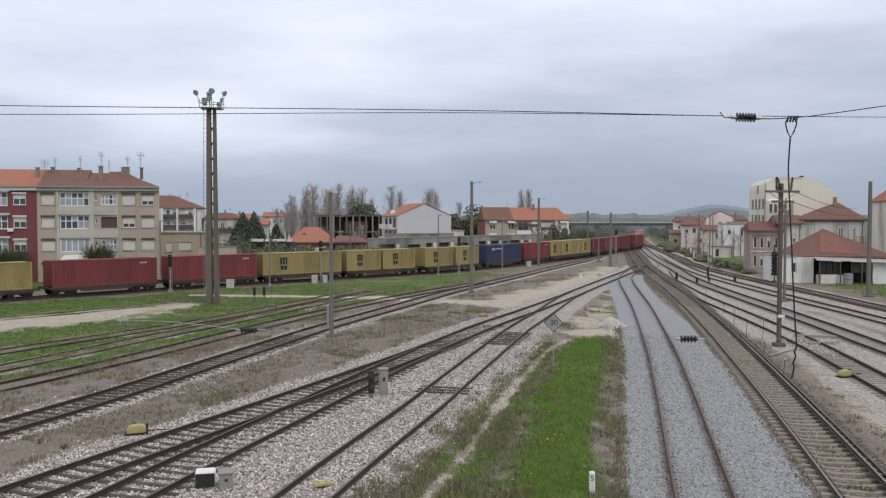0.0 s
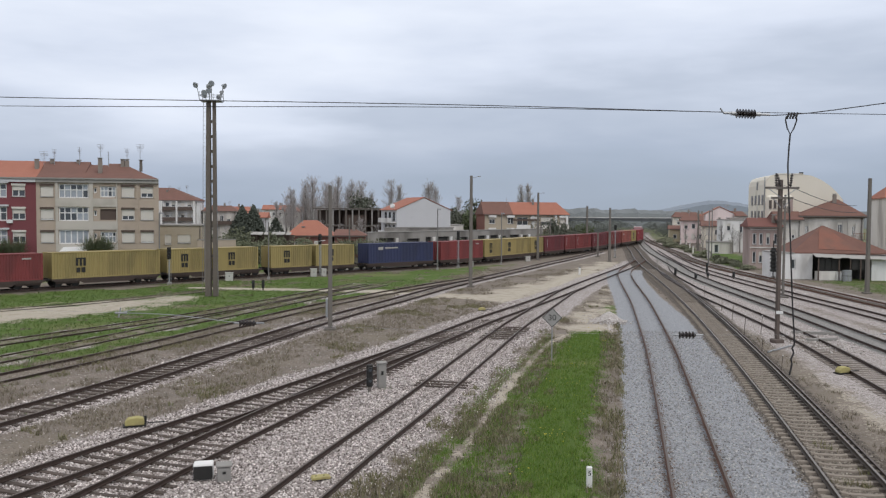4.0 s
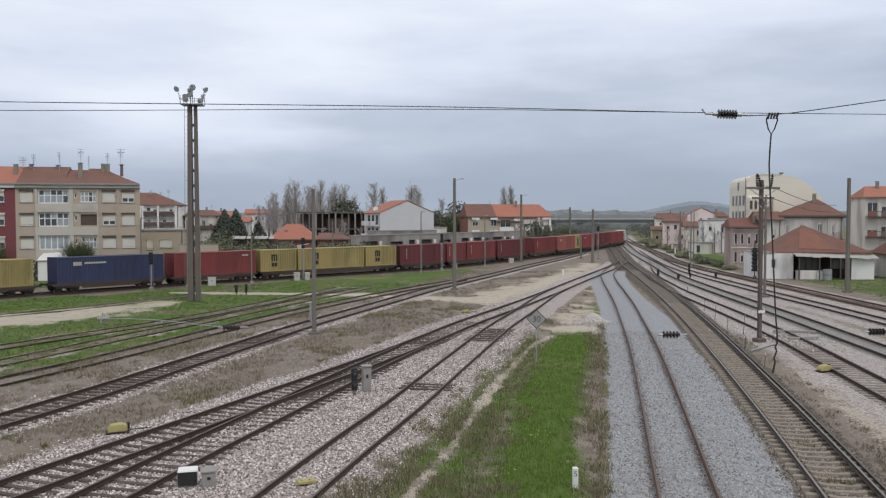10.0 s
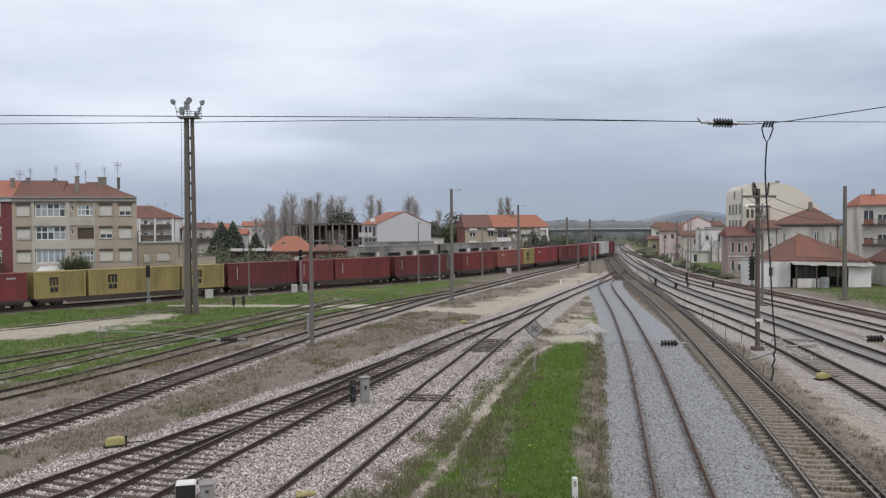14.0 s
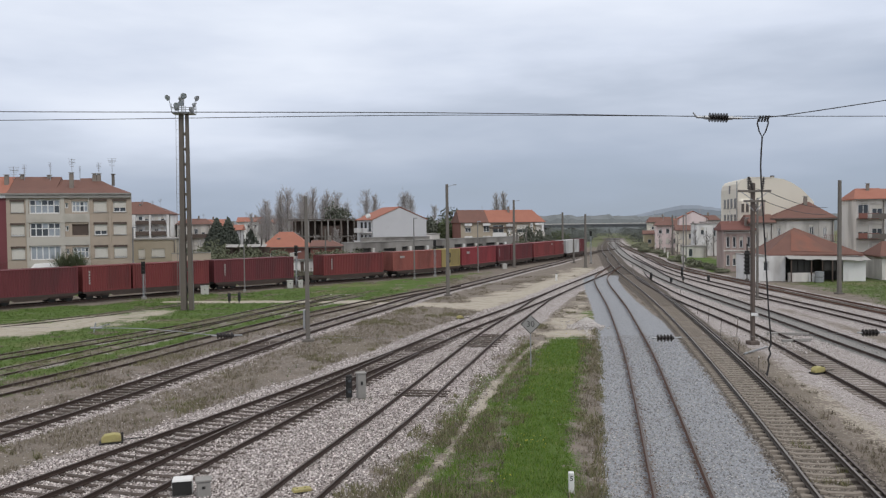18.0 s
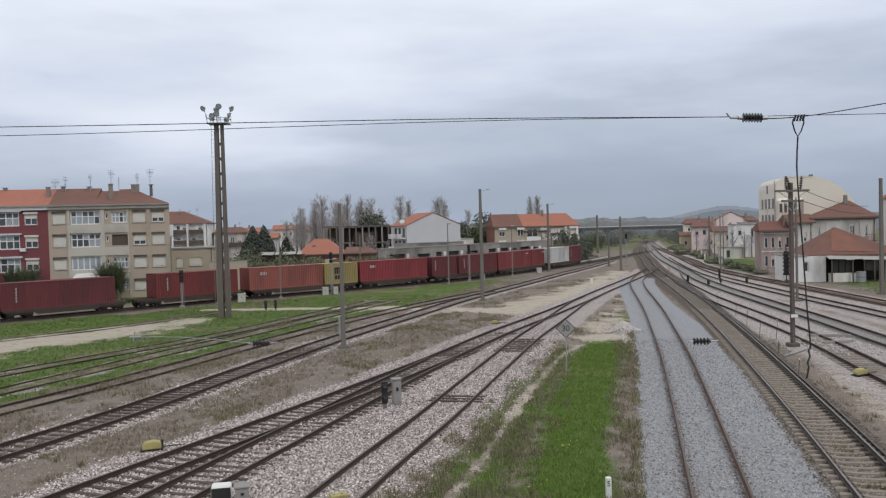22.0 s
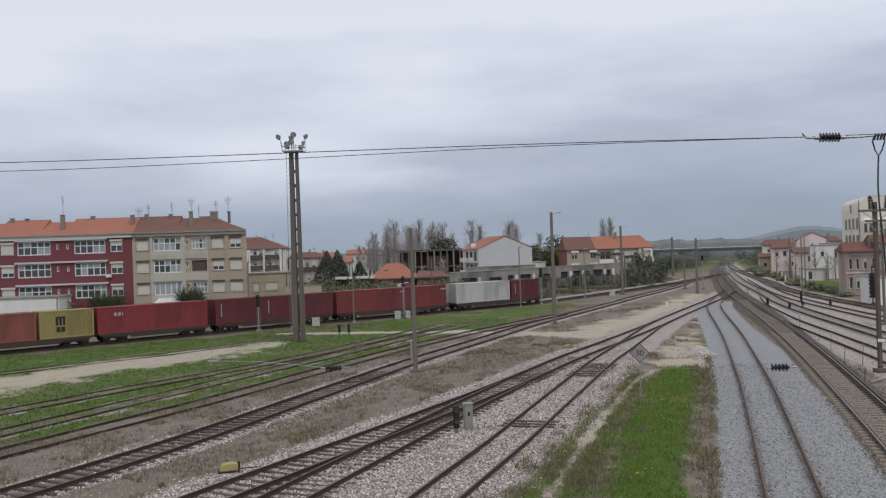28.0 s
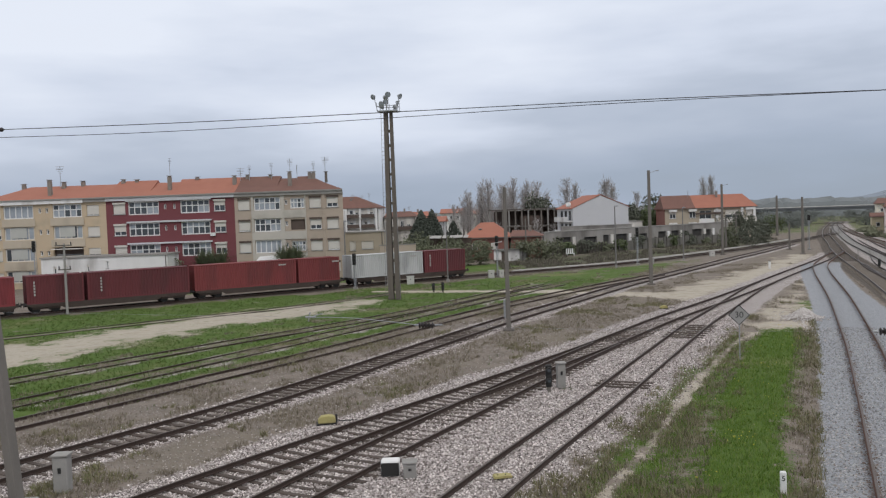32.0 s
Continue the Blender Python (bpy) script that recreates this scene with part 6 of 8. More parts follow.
def leafy(at, w, d, h, material, seed, name="bush", label="", cat="bush", n=420, leaf=0.35, trunk=0.0, shape="round", group="bushes along the line"):
    """A crown of many small leaf clumps with an uneven outline."""
    rnd = random.Random(seed)
    t = thing(name, at, label, cat, group)
    part("trunk", rods(((0, 0, -0.1), (0.05, 0.03, max(trunk, h * 0.4)), 0.05 * h ** 0.5, 0.03 * h ** 0.5), sides=6), BARK, t)
    lumps = [(rnd.uniform(-0.33, 0.33) * w, rnd.uniform(-0.33, 0.33) * d, trunk + (h - trunk) * rnd.uniform(0.15, 0.75), rnd.uniform(0.25, 0.42)) for _ in range(7)]
    bm = bmesh.new()
    for _ in range(n):
        if shape == "cone":
            z = trunk + (h - trunk) * (1 - rnd.random() ** 0.6)
            r = (1 - ((z - trunk) / (h - trunk)) ** 1.4) * w / 2 * rnd.uniform(0.45, 1.1) + 0.1
            a = rnd.uniform(0, 6.28)
            p = Vector((r * math.cos(a), r * math.sin(a), z))
        else:
            cx, cy, cz, rr = rnd.choice(lumps)
            v = Vector((rnd.gauss(0, 1), rnd.gauss(0, 1), rnd.gauss(0, 1))).normalized() * rnd.uniform(0.5, 1.05)
            p = Vector((cx + v.x * rr * w, cy + v.y * rr * d, max(0.05, cz + v.z * rr * (h - trunk))))
        s = leaf * rnd.uniform(0.6, 1.3)
        q = Euler((rnd.uniform(-1.2, 1.2), rnd.uniform(-1.2, 1.2), rnd.uniform(0, 6.28))).to_matrix()
        vs = [bm.verts.new(p + q @ Vector(c) * s) for c in ((-0.5, -0.3, 0), (0.5, -0.3, 0.1), (0.6, 0.3, 0), (-0.4, 0.4, 0.12), (0, 0.0, 0.4))]
        for tri in ((0, 1, 4), (1, 2, 4), (2, 3, 4), (3, 0, 4)):
            bm.faces.new([vs[i] for i in tri])
    part("crown", bm, material, t)
    return t


for k, (x, y, h) in enumerate(((-41.5, 232, 14.5), (-38.0, 236, 16.5), (-35.2, 230, 17.0), (-32.0, 238, 15.5), (-28.6, 232, 17.0), (-25.2, 236, 16.2), (-22.0, 231, 16.0), (-15.8, 262, 17.5), (-13.6, 266, 16.2), (-4.4, 270, 18.0), (-2.4, 274, 16.5), (30.6, 330, 18.0), (33.6, 332, 18.4), (-40.0, 228, 12.0), (5.0, 262, 13.0), (-43.5, 236, 12.5), (-36.6, 240, 14.0), (-30.3, 228, 14.5), (-26.8, 240, 15.0), (-23.5, 238, 14.0), (-33.6, 244, 16.0), (-39.6, 243, 14.0), (-31.0, 246, 15.0), (-20.2, 240, 13.5), (-45.0, 230, 10.5))):
    bare_tree(pose(x, y, 0, 0, 0, k * 47), h * 1.04, k + 3, 0.24 if x > 20 else 0.36 + 0.04 * (k % 4))
leafy(pose(-47.2, 200, 0), 7.2, 7.2, 9.5, NEEDLE, 1, "conifer_tree", "dark pointed conifer behind the houses", "tree", 3600, 0.5, 0.4, "cone", "dark conifers")
leafy(pose(-45.2, 203, 0), 6.4, 6.4, 9.6, NEEDLE, 2, "conifer_tree", "dark pointed conifer behind the houses", "tree", 3400, 0.5, 0.4, "cone", "dark conifers")
leafy(pose(-40.5, 206, 0), 5.4, 6.0, 6.8, NEEDLE, 3, "conifer_tree", "small dark conifer behind the houses", "tree", 700, 0.5, 0.5, "cone", "dark conifers")
for k, (x, y, w, h, m_) in enumerate(((-38.0, 139, 5, 5.0, LEAF_GREY), (-33.5, 140, 6, 5.3, LEAF_GREY), (-29.0, 141, 5, 4.6, LEAF_GREY), (-35.5, 136, 6, 3.8, LEAF), (-30.5, 134, 6, 3.4, LEAF), (-16.5, 146, 5, 3.8, LEAF_GREY), (-12.5, 148, 5, 3.6, LEAF_GREY), (-20.0, 228, 8, 12.5, LEAF_DARK), (-16.0, 226, 7, 10.5, LEAF_DARK), (3.2, 240, 8, 10.5, LEAF_DARK), (7.0, 246, 9, 11.0, LEAF_DARK), (9.5, 238, 7, 9.0, LEAF),
                                    (25.2, 214, 5, 6.0, LEAF_DARK), (28.6, 216, 5, 7.0, LEAF_DARK), (31.4, 218, 4, 5.6, LEAF_DARK), (36.0, 236, 6, 4.6, LEAF_DARK), (40.5, 246, 7, 5.0, LEAF), (46.0, 262, 7, 5.4, LEAF_DARK), (49.0, 300, 9, 6, LEAF_DARK), (57.0, 312, 9, 6, LEAF), (59.5, 224, 4, 2.0, LEAF_VERGE), (62.5, 238, 5, 2.4, LEAF_VERGE), (56.0, 196, 3.4, 1.4, LEAF_VERGE), (53.6, 182, 3, 1.2, LEAF_VERGE), (51.6, 166, 3.0, 1.3, LEAF_VERGE), (49.4, 152, 3.0, 1.4, LEAF_VERGE), (47.6, 142, 3.0, 1.1, LEAF_VERGE),
                                    (-60.0, 106.5, 3.6, 3.4, LEAF_GREY), (-49.2, 110.6, 2.4, 3.0, LEAF_DARK), (-39.6, 115.8, 1.8, 3.8, LEAF_DARK), (-87.0, 98.5, 4.5, 5.0, LEAF_DARK), (78.5, 300, 7, 4.5, LEAF_GREY), (40.0, 262, 6, 5.0, LEAF_DARK), (44.5, 276, 7, 5.4, LEAF_DARK), (50.0, 292, 8, 5.8, LEAF), (56.5, 302, 8, 5.4, LEAF_DARK), (62.0, 312, 7, 5.2, LEAF), (38.0, 284, 8, 6.4, LEAF_DARK), (46.0, 310, 9, 6.6, LEAF_DARK), (67.5, 330, 6, 5.6, LEAF_DARK), (90.5, 338, 7, 5.6, LEAF), (83.0, 290, 7, 4.0, LEAF), (79.0, 276, 6, 3.8, LEAF_GREY), (74.0, 262, 5, 3.4, LEAF), (60.0, 318, 8, 6, LEAF_DARK), (44.0, 290, 8, 5.6, LEAF), (52.0, 322, 9, 6.4, LEAF_DARK), (63.0, 326, 8, 5.4, LEAF), (88.0, 316, 9, 5, LEAF), (97.0, 322, 9, 5.4, LEAF_DARK), (55.0, 286, 6, 4.6, LEAF_GREY), (46.5, 134, 2.4, 0.9, LEAF_VERGE), (45.6, 126, 2.2, 0.8, LEAF_VERGE), (48.6, 160, 2.6, 1.0, LEAF_VERGE), *[(30 + 8.5 * q, 351 + 3 * (q % 3), 10, 5.4 + 0.6 * (q % 4), LEAF_DARK if q % 2 else LEAF) for q in range(12) if q not in (5, 6)], (72, 372, 9, 5.2, LEAF_DARK), (79, 376, 9, 5.6, LEAF), (86, 380, 10, 5.6, LEAF_DARK), (93, 378, 9, 5.0, LEAF), *[(-13.5 + 3.4 * q, 155.5 + 3.9 * q, 3.6, 1.9 + 0.5 * (q % 3), (LEAF_GREY, LEAF, LEAF_DARK)[q % 3]) for q in range(10)], (24.5, 176, 5.5, 5.6, LEAF_DARK), (28.5, 184, 5.0, 4.6, LEAF_DARK), (21.0, 176, 4.0, 4.4, LEAF_GREY), (-37.0, 131, 5, 3.9, LEAF_GREY), (-33.0, 133, 6, 4.4, LEAF_GREY), (-29.5, 131, 5, 3.9, LEAF_GREY), (-26.0, 133, 5, 4.0, LEAF_GREY), (-22.5, 136, 5, 3.8, LEAF_GREY), (55.0, 205, 3, 1.4, LEAF_VERGE), (58.0, 214, 3, 1.6, LEAF_VERGE))):
    # bushes past y = 255 take the leaf colour with haze mixed in
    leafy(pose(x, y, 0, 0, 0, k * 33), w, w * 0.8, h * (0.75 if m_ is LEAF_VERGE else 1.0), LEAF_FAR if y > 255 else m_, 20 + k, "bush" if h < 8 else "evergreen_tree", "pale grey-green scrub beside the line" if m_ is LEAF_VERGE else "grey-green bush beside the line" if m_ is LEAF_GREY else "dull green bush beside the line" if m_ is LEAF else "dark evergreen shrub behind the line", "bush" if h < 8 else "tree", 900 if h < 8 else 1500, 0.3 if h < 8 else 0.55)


TWIG_DARK = mat("dark_bare_branches", (0.10, 0.088, 0.08), (0.07, 0.06, 0.055), 2, 0.95, 0.0)
for k, (x, y, h) in enumerate(((58.6, 178, 6.2), (60.6, 176.5, 6.6), (62.6, 178, 6.0), (61.0, 203, 5.0), (64.8, 226, 5.5), (57.2, 186, 6.0))):
    bare_tree(pose(x, y, 0, 0, 0, k * 71), h, 60 + k, 0.5, "small dark bare garden tree before the houses", 15, TWIG_DARK)
for x, y, L, r, h in ((52.2, 176, 5, 72, 1.3), (55.6, 190, 7, 72, 1.5), (59.2, 205, 8, 74, 1.3), (62.6, 222, 9, 74, 1.4), (48.2, 152, 8, 76, 1.1)):
    t = thing("garden_wall", pose(x, y, 0, 0, 0, r), "low stained whitewashed garden wall", "wall", "garden walls by the line")
    part("wall", boxes((0, L, 0, 0.2, -0.05, h)), OFFWHITE, t)
    part("coping", boxes((-0.04, L + 0.04, -0.05, 0.25, h, h + 0.08)), CONC, t)


YUCCA = mat("grey_green_yucca_blades", (0.115, 0.135, 0.075), (0.17, 0.185, 0.115), 0.8, 0.8, 0.0)


def yucca(at, h, seed, label, stems=4):
    rnd = random.Random(seed)
    t = thing("yucca_plant", at, label, "plant", "spiky plants before the flats")
    for k in range(stems):
        x = (k - (stems - 1) / 2) * 0.75
        top = h * rnd.uniform(0.45, 0.62)
        part("stem", rods(((x, 0, 0), (x * 1.2, 0, top), 0.14, 0.1), sides=6), BARK, t)
        bm = bmesh.new()
        for _ in range(300):
            d = Vector((rnd.uniform(-1, 1), rnd.uniform(-1, 1), rnd.uniform(-0.1, 2.0))).normalized()
            c = Vector((x * 1.2, 0, top + rnd.uniform(-0.45, 0.1) * h))
            n_ = d.cross(Vector((0, 0.3, 1))).normalized() * 0.06
            a = [bm.verts.new(c + n_), bm.verts.new(c - n_), bm.verts.new(c + d * rnd.uniform(0.25, 0.48) * h)]
            bm.faces.new(a)
        part("leaf_rosette", bm, YUCCA, t)


bare_tree(pose(-38.6, 151, 0), 5.6, 83, 0.8, "low leafless grey shrub behind the yard wall", 50)
yucca(pose(-45.0, 110.5, 0), 5.3, 5, "large spiky grey-green yucca in front of the flats")
yucca(pose(-55.7, 108.5, 0), 4.9, 6, "broad spiky grey-green shrub in front of the flats", 5)
bare_tree(pose(-19.0, 197, 0), 7.0, 81, 0.9, "broad leafless shrub before the unfinished building", 60)
bare_tree(pose(-28.5, 198.5, 0), 6.5, 83, 0.9, "broad leafless shrub before the unfinished building", 60)
bare_tree(pose(-15.2, 197.5, 0), 6.0, 84, 0.8, "broad leafless shrub before the unfinished building", 50)
bare_tree(pose(-24.0, 198, 0), 5.5, 82, 0.9, "broad leafless shrub before the unfinished building", 50)


# ---- masts and posts ----
TOWER = mat("stained_brown_grey_concrete", (0.175, 0.15, 0.128), (0.095, 0.081, 0.07), 1.0, 0.9, 0.3, stretch=(1, 1, 0.3))
LADDER = mat("dull_painted_ladder_steel", (0.24, 0.235, 0.23), (0.15, 0.145, 0.14), 2, 0.7, 0.1, 0.2)


def flood_tower():
    t = thing("floodlight_tower", pose(-22.5, 82.7, 0, 0, 0, 4), "tall twin concrete floodlight mast with a lamp platform", "light tower")
    H = 18.9
    for x0, w0, x1, w1 in ((-0.33, 0.26, -0.22, 0.185), (0.37, 0.22, 0.3, 0.13)):
        bm = bmesh.new()
        rings = []
        for z, x, k in ((0, x0, w0), (H, x1, w1)):
            rings.append([bm.verts.new((x + a * k, b * k * 1.5, z)) for a, b in ((-1, -1), (1, -1), (1, 1), (-1, 1))])
        for i in range(4):
            bm.faces.new((rings[0][i], rings[0][(i + 1) % 4], rings[1][(i + 1) % 4], rings[1][i]))
        bm.faces.new(rings[1])
        part("post", bm, TOWER, t)
    for k in range(12):
        z = 0.9 + k * 1.45
        part("spacer", boxes((-0.09, 0.2, -0.1, 0.1, z, z + 0.28)), TOWER, t)
    ladder = part("ladder", rods(((-0.58, -0.25, 0.3), (-0.40, -0.2, H), 0.016), ((-0.86, -0.25, 0.3), (-0.68, -0.2, H), 0.02), sides=5), LADDER, t)
    for k in range(44):
        z = 0.6 + k * 0.41
        x = 0.18 * z / H
        part("rung", rods(((-0.86 + x, -0.25, z), (-0.58 + x, -0.25, z), 0.012), sides=4), LADDER, ladder)
    part("cable", rods(((0.62, -0.1, 0.3), (0.5, -0.1, H), 0.016), sides=4), STEEL, t)
    part("platform", boxes((-0.95, 1.05, -0.8, 0.8, H, H + 0.1)), STEEL, t)
    rail = part("railing", rods(*[((a, b, H + 0.55), (c, d, H + 0.55), 0.03) for a, b, c, d in ((-0.95, -0.8, 1.05, -0.8), (1.05, -0.8, 1.05, 0.8), (1.05, 0.8, -0.95, 0.8), (-0.95, 0.8, -0.95, -0.8))], sides=5), STEEL, t)
    for x in (-0.95, 0.05, 1.05):
        for y in (-0.8, 0.8):
            part("stanchion", rods(((x, y, H + 0.1), (x, y, H + 0.9), 0.03), sides=5), STEEL, rail)
    for x, y, z, dx, dy in ((-1.3, -0.6, 1.5, -0.5, -0.8), (-0.45, -0.8, 0.75, -0.2, -1), (0.22, -0.8, 1.65, 0.1, -1), (-0.05, -0.75, 0.95, 0.2, -1), (1.35, -0.5, 1.45, 0.9, -0.4), (-0.75, 0.7, 0.7, -0.6, 0.8), (0.6, 0.7, 0.6, 0.3, 0.9), (1.1, -0.2, 0.85, 0.9, 0.3), (-0.3, 0.6, 1.6, -0.2, 0.9)):
        d = Vector((dx, dy, -0.45)).normalized()
        p = Vector((x, y, H + z))
        l = part("floodlight", rods((p - d * 0.24, p + d * 0.05, 0.09, 0.28), (p + d * 0.05, p + d * 0.09, 0.29, 0.29), sides=14), STEEL, t, "round grey floodlight")
        part("lens", rods((p + d * 0.09, p + d * 0.105, 0.25, 0.25), sides=14), GLASS_LIGHT, l)
        part("bracket", rods((p - d * 0.1, (x * 0.75, y * 0.75, H + 0.1), 0.035, 0.035), sides=5), STEEL, l)


flood_tower()


POLE_GREY = mat("grey_streaked_pole_concrete", (0.205, 0.188, 0.168), (0.12, 0.109, 0.097), 1.2, 0.9, 0.3, stretch=(1, 1, 0.3))


def concrete_pole(x, y, h, w=0.34, arm=0, label="square grey concrete line pole", lean=0.0, box_=False):
    t = thing("concrete_pole", pose(x, y, 0, 0, lean, 6), label, "pole", "concrete poles of the yard")
    bm = bmesh.new()
    rings = []
    for z, s in ((-0.2, 1.1), (h, 0.8)):
        k = w * s / 2
        rings.append([bm.verts.new((a * k, b * k, z)) for a, b in ((-1, -1), (1, -1), (1, 1), (-1, 1))])
    for i in range(4):
        bm.faces.new((rings[0][i], rings[0][(i + 1) % 4], rings[1][(i + 1) % 4], rings[1][i]))
    bm.faces.new(rings[1])
    bmesh.ops.bevel(bm, geom=bm.edges[:], offset=0.02, segments=1, affect="EDGES")
    part("shaft", bm, POLE_GREY, t)
    part("footing", boxes((-0.4, 0.4, -0.4, 0.4, -0.1, 0.12), bevel=0.03), CONC_DARK, t)
    if arm:
        a = part("lamp_arm", rods(((0.1, 0, h - 0.25), (0.85, 0, h - 0.05), 0.03, 0.025), sides=5), STEEL, t)
        part("lamp_head", boxes((0.75, 1.05, -0.1, 0.1, h - 0.12, h - 0.02)), STEEL, a)
    if box_:
        part("junction_box", boxes((-0.32, -0.18, -0.2, 0.2, 0.9, 2.2)), STEEL, t)
    return t


concrete_pole(-7.9, 59.8, 10.2, 0.29, box_=True)
concrete_pole(3.2, 94.5, 12.4, 0.35, 1)
concrete_pole(16.7, 148.0, 11.8, 0.38, 1)
concrete_pole(45.2, 89.8, 12.2, 0.35)
concrete_pole(34.3, 84.9, 10.3, 0.2, label="slim brown concrete line pole")
concrete_pole(28.6, 144.6, 9.2, 0.36)
concrete_pole(39.1, 229, 10.2, 0.5)
concrete_pole(-16.0, 146, 7.2, 0.28)
concrete_pole(29.4, 160, 4.6, 0.28)
concrete_pole(26.0, 204, 6.5, 0.3)
concrete_pole(58.0, 192, 9.0, 0.32)
concrete_pole(20.0, 172, 6.4, 0.28)


POST_GREY = mat("dull_grey_post_paint", (0.23, 0.22, 0.21), (0.15, 0.142, 0.135), 2, 0.7, 0.1)


def thin_post(x, y, h, r=0.06, label="thin grey steel lamp post", arm=True):
    t = thing("lamp_post", pose(x, y, 0), label, "post", "thin posts along the line")
    part("pole", rods(((0, 0, -0.1), (0, 0, h), r * 1.2, r * 0.8), sides=8), POST_GREY, t)
    part("base", boxes((-0.16, 0.16, -0.16, 0.16, -0.05, 0.3)), CONC, t)
    if arm:
        part("lantern", boxes((-0.05, 0.5, -0.09, 0.09, h - 0.12, h + 0.02)), STEEL, t)


thin_post(-21.2, 103.4, 6.95, 0.07, arm=False)
thin_post(-0.67, 122.0, 8.78, 0.09)
thin_post(9.5, 135.9, 8.2, 0.09)
thin_post(-37.6, 112.6, 8.0, 0.10, "crooked dark post by the flats", True)
thin_post(-27.6, 98.6, 7.8, 0.10, "grey steel post beyond the light mast", False)
thin_post(41.7, 132.4, 8.9, 0.10)
thin_post(50.3, 158.0, 9.5, 0.10)


POLE_BROWN = mat("brown_weathered_concrete", (0.15, 0.118, 0.10), (0.09, 0.073, 0.065), 1.5, 0.9, 0.3)


def line_pole():
    t = thing("power_line_pole", pose(21.9, 55.0, 0, 0, 0, 8), "weathered concrete power pole with cross-arms and insulators", "pole")
    part("shaft", boxes((-0.115, 0.115, -0.13, 0.13, -0.2, 10.6), bevel=0.03), POLE_BROWN, t)
    part("footing", boxes((-0.34, 0.34, -0.34, 0.34, -0.05, 0.24), bevel=0.05), POLE_BROWN, t)
    for z, w in ((10.0, 1.15), (9.35, 0.75)):
        arm = part("cross_arm", boxes((-w, w, -0.28, -0.16, z, z + 0.14)), CONC_DARK, t)
        part("strut", rods(((-w * 0.8, -0.24, z), (-0.1, -0.24, z - 0.55), 0.03), sides=5), STEEL, arm)
        part("strut", rods(((w * 0.8, -0.24, z), (0.1, -0.24, z - 0.55), 0.03), sides=5), STEEL, arm)
    for x, dx in ((-0.42, -0.04), (-0.12, -0.28), (0.55, 0.1)):
        i = part("insulator", rods(*[((x + dx * k / 5, -0.22, 10.2 + k * 0.15), (x + dx * (k + 0.6) / 5, -0.22, 10.28 + k * 0.15), 0.10) for k in range(5)], ((x, -0.22, 10.1), (x + dx, -0.22, 11.0), 0.035), sides=8), CERAMIC, t)
    part("number_plate", boxes((-0.24, 0.24, -0.26, -0.235, 1.9, 2.1)), WHITE_FRAME, t)
    for x0, z0, x1, z1 in ((1.0, 10.0, 26.6, 9.3), (0.7, 9.4, 26.6, 8.6)):
        run_ = [(x0 + (x1 - x0) * f, -0.2 + 31.6 * f, z0 + (z1 - z0) * f - 0.9 * 4 * f * (1 - f) * 0.35) for f in np.linspace(0, 1, 9)]
        part("cable", strand(bmesh.new(), run_, 0.022, 4), WIRE, t)
    part("cable", rods(((1.0, -0.2, 10.0), (15.0, 26.0, 11.2), 0.02), sides=4), WIRE, t)


line_pole()


def signal(x, y, h, turn, label, lights=3, ladder=True, arm=False):
    t = thing("railway_signal", pose(x, y, 0, 0, 0, turn), label, "signal", "signals of the yard")
    part("mast", rods(((0, 0, 0), (0, 0, h), 0.07), sides=8), STEEL, t)
    part("base", boxes((-0.25, 0.25, -0.25, 0.25, -0.05, 0.25)), CONC, t)
    bm = boxes((-0.22, 0.22, -0.14, 0.0, h - 0.42 * lights, h + 0.1), bevel=0.04)
    head = part("signal_head", bm, BLACK, t)
    for k in range(lights):
        part("hood", rods(((0, -0.14, h - 0.15 - 0.4 * k), (0, -0.36, h - 0.18 - 0.4 * k), 0.12, 0.12), sides=10), BLACK, head)
    if ladder:
        lad = part("ladder", rods(((-0.16, 0.25, 0.1), (-0.16, 0.15, h), 0.02), ((0.16, 0.25, 0.1), (0.16, 0.15, h), 0.02), sides=4), STEEL, t)
        for k in range(int(h / 0.35)):
            part("rung", rods(((-0.16, 0.22, 0.3 + 0.35 * k), (0.16, 0.22, 0.3 + 0.35 * k), 0.013), sides=4), STEEL, lad)
    if arm:
        part("cross_arm", rods(((-0.7, -0.1, h - 0.9), (0.7, -0.1, h - 0.7), 0.05), sides=6), WHITE_FRAME, t)
    return t


signal(-30.7, 95.2, 4.1, 10, "black signal head on a slim mast beside the running line")
signal(-15.8, 109.5, 5.3, 0, "black signal with pale cross-arms beside the running line", arm=True)
signal(2.4, 127.0, 5.4, 0, "black signal on a mast before the running line")
rs = thing("railway_signal", pose(42.8, 109.3, 0, 0, 0, -12), "black stacked signal with ribbed hoods by the shed", "signal", "signals of the yard")
part("mast", rods(((0, 0, 0), (0, 0, 4.9), 0.07), sides=8), BLACK, rs)
part("base", boxes((-0.2, 0.2, -0.2, 0.2, -0.05, 0.3)), CONC_DARK, rs)
for k in range(6):
    part("hood", boxes((-0.42, 0.42, -0.32, 0.05, 0.95 + 0.5 * k, 1.2 + 0.5 * k), bevel=0.05), BLACK, rs)
part("lamp_case", boxes((-0.3, 0.3, -0.2, 0.0, 0.9, 4.0), bevel=0.03), BLACK, rs)
signal(-71.0, 92.0, 6.8, 10, "tall black signal on a mast by the flats")
signal(32.1, 157.2, 6.0, 0, "dark two-lamp signal on a mast", 2)


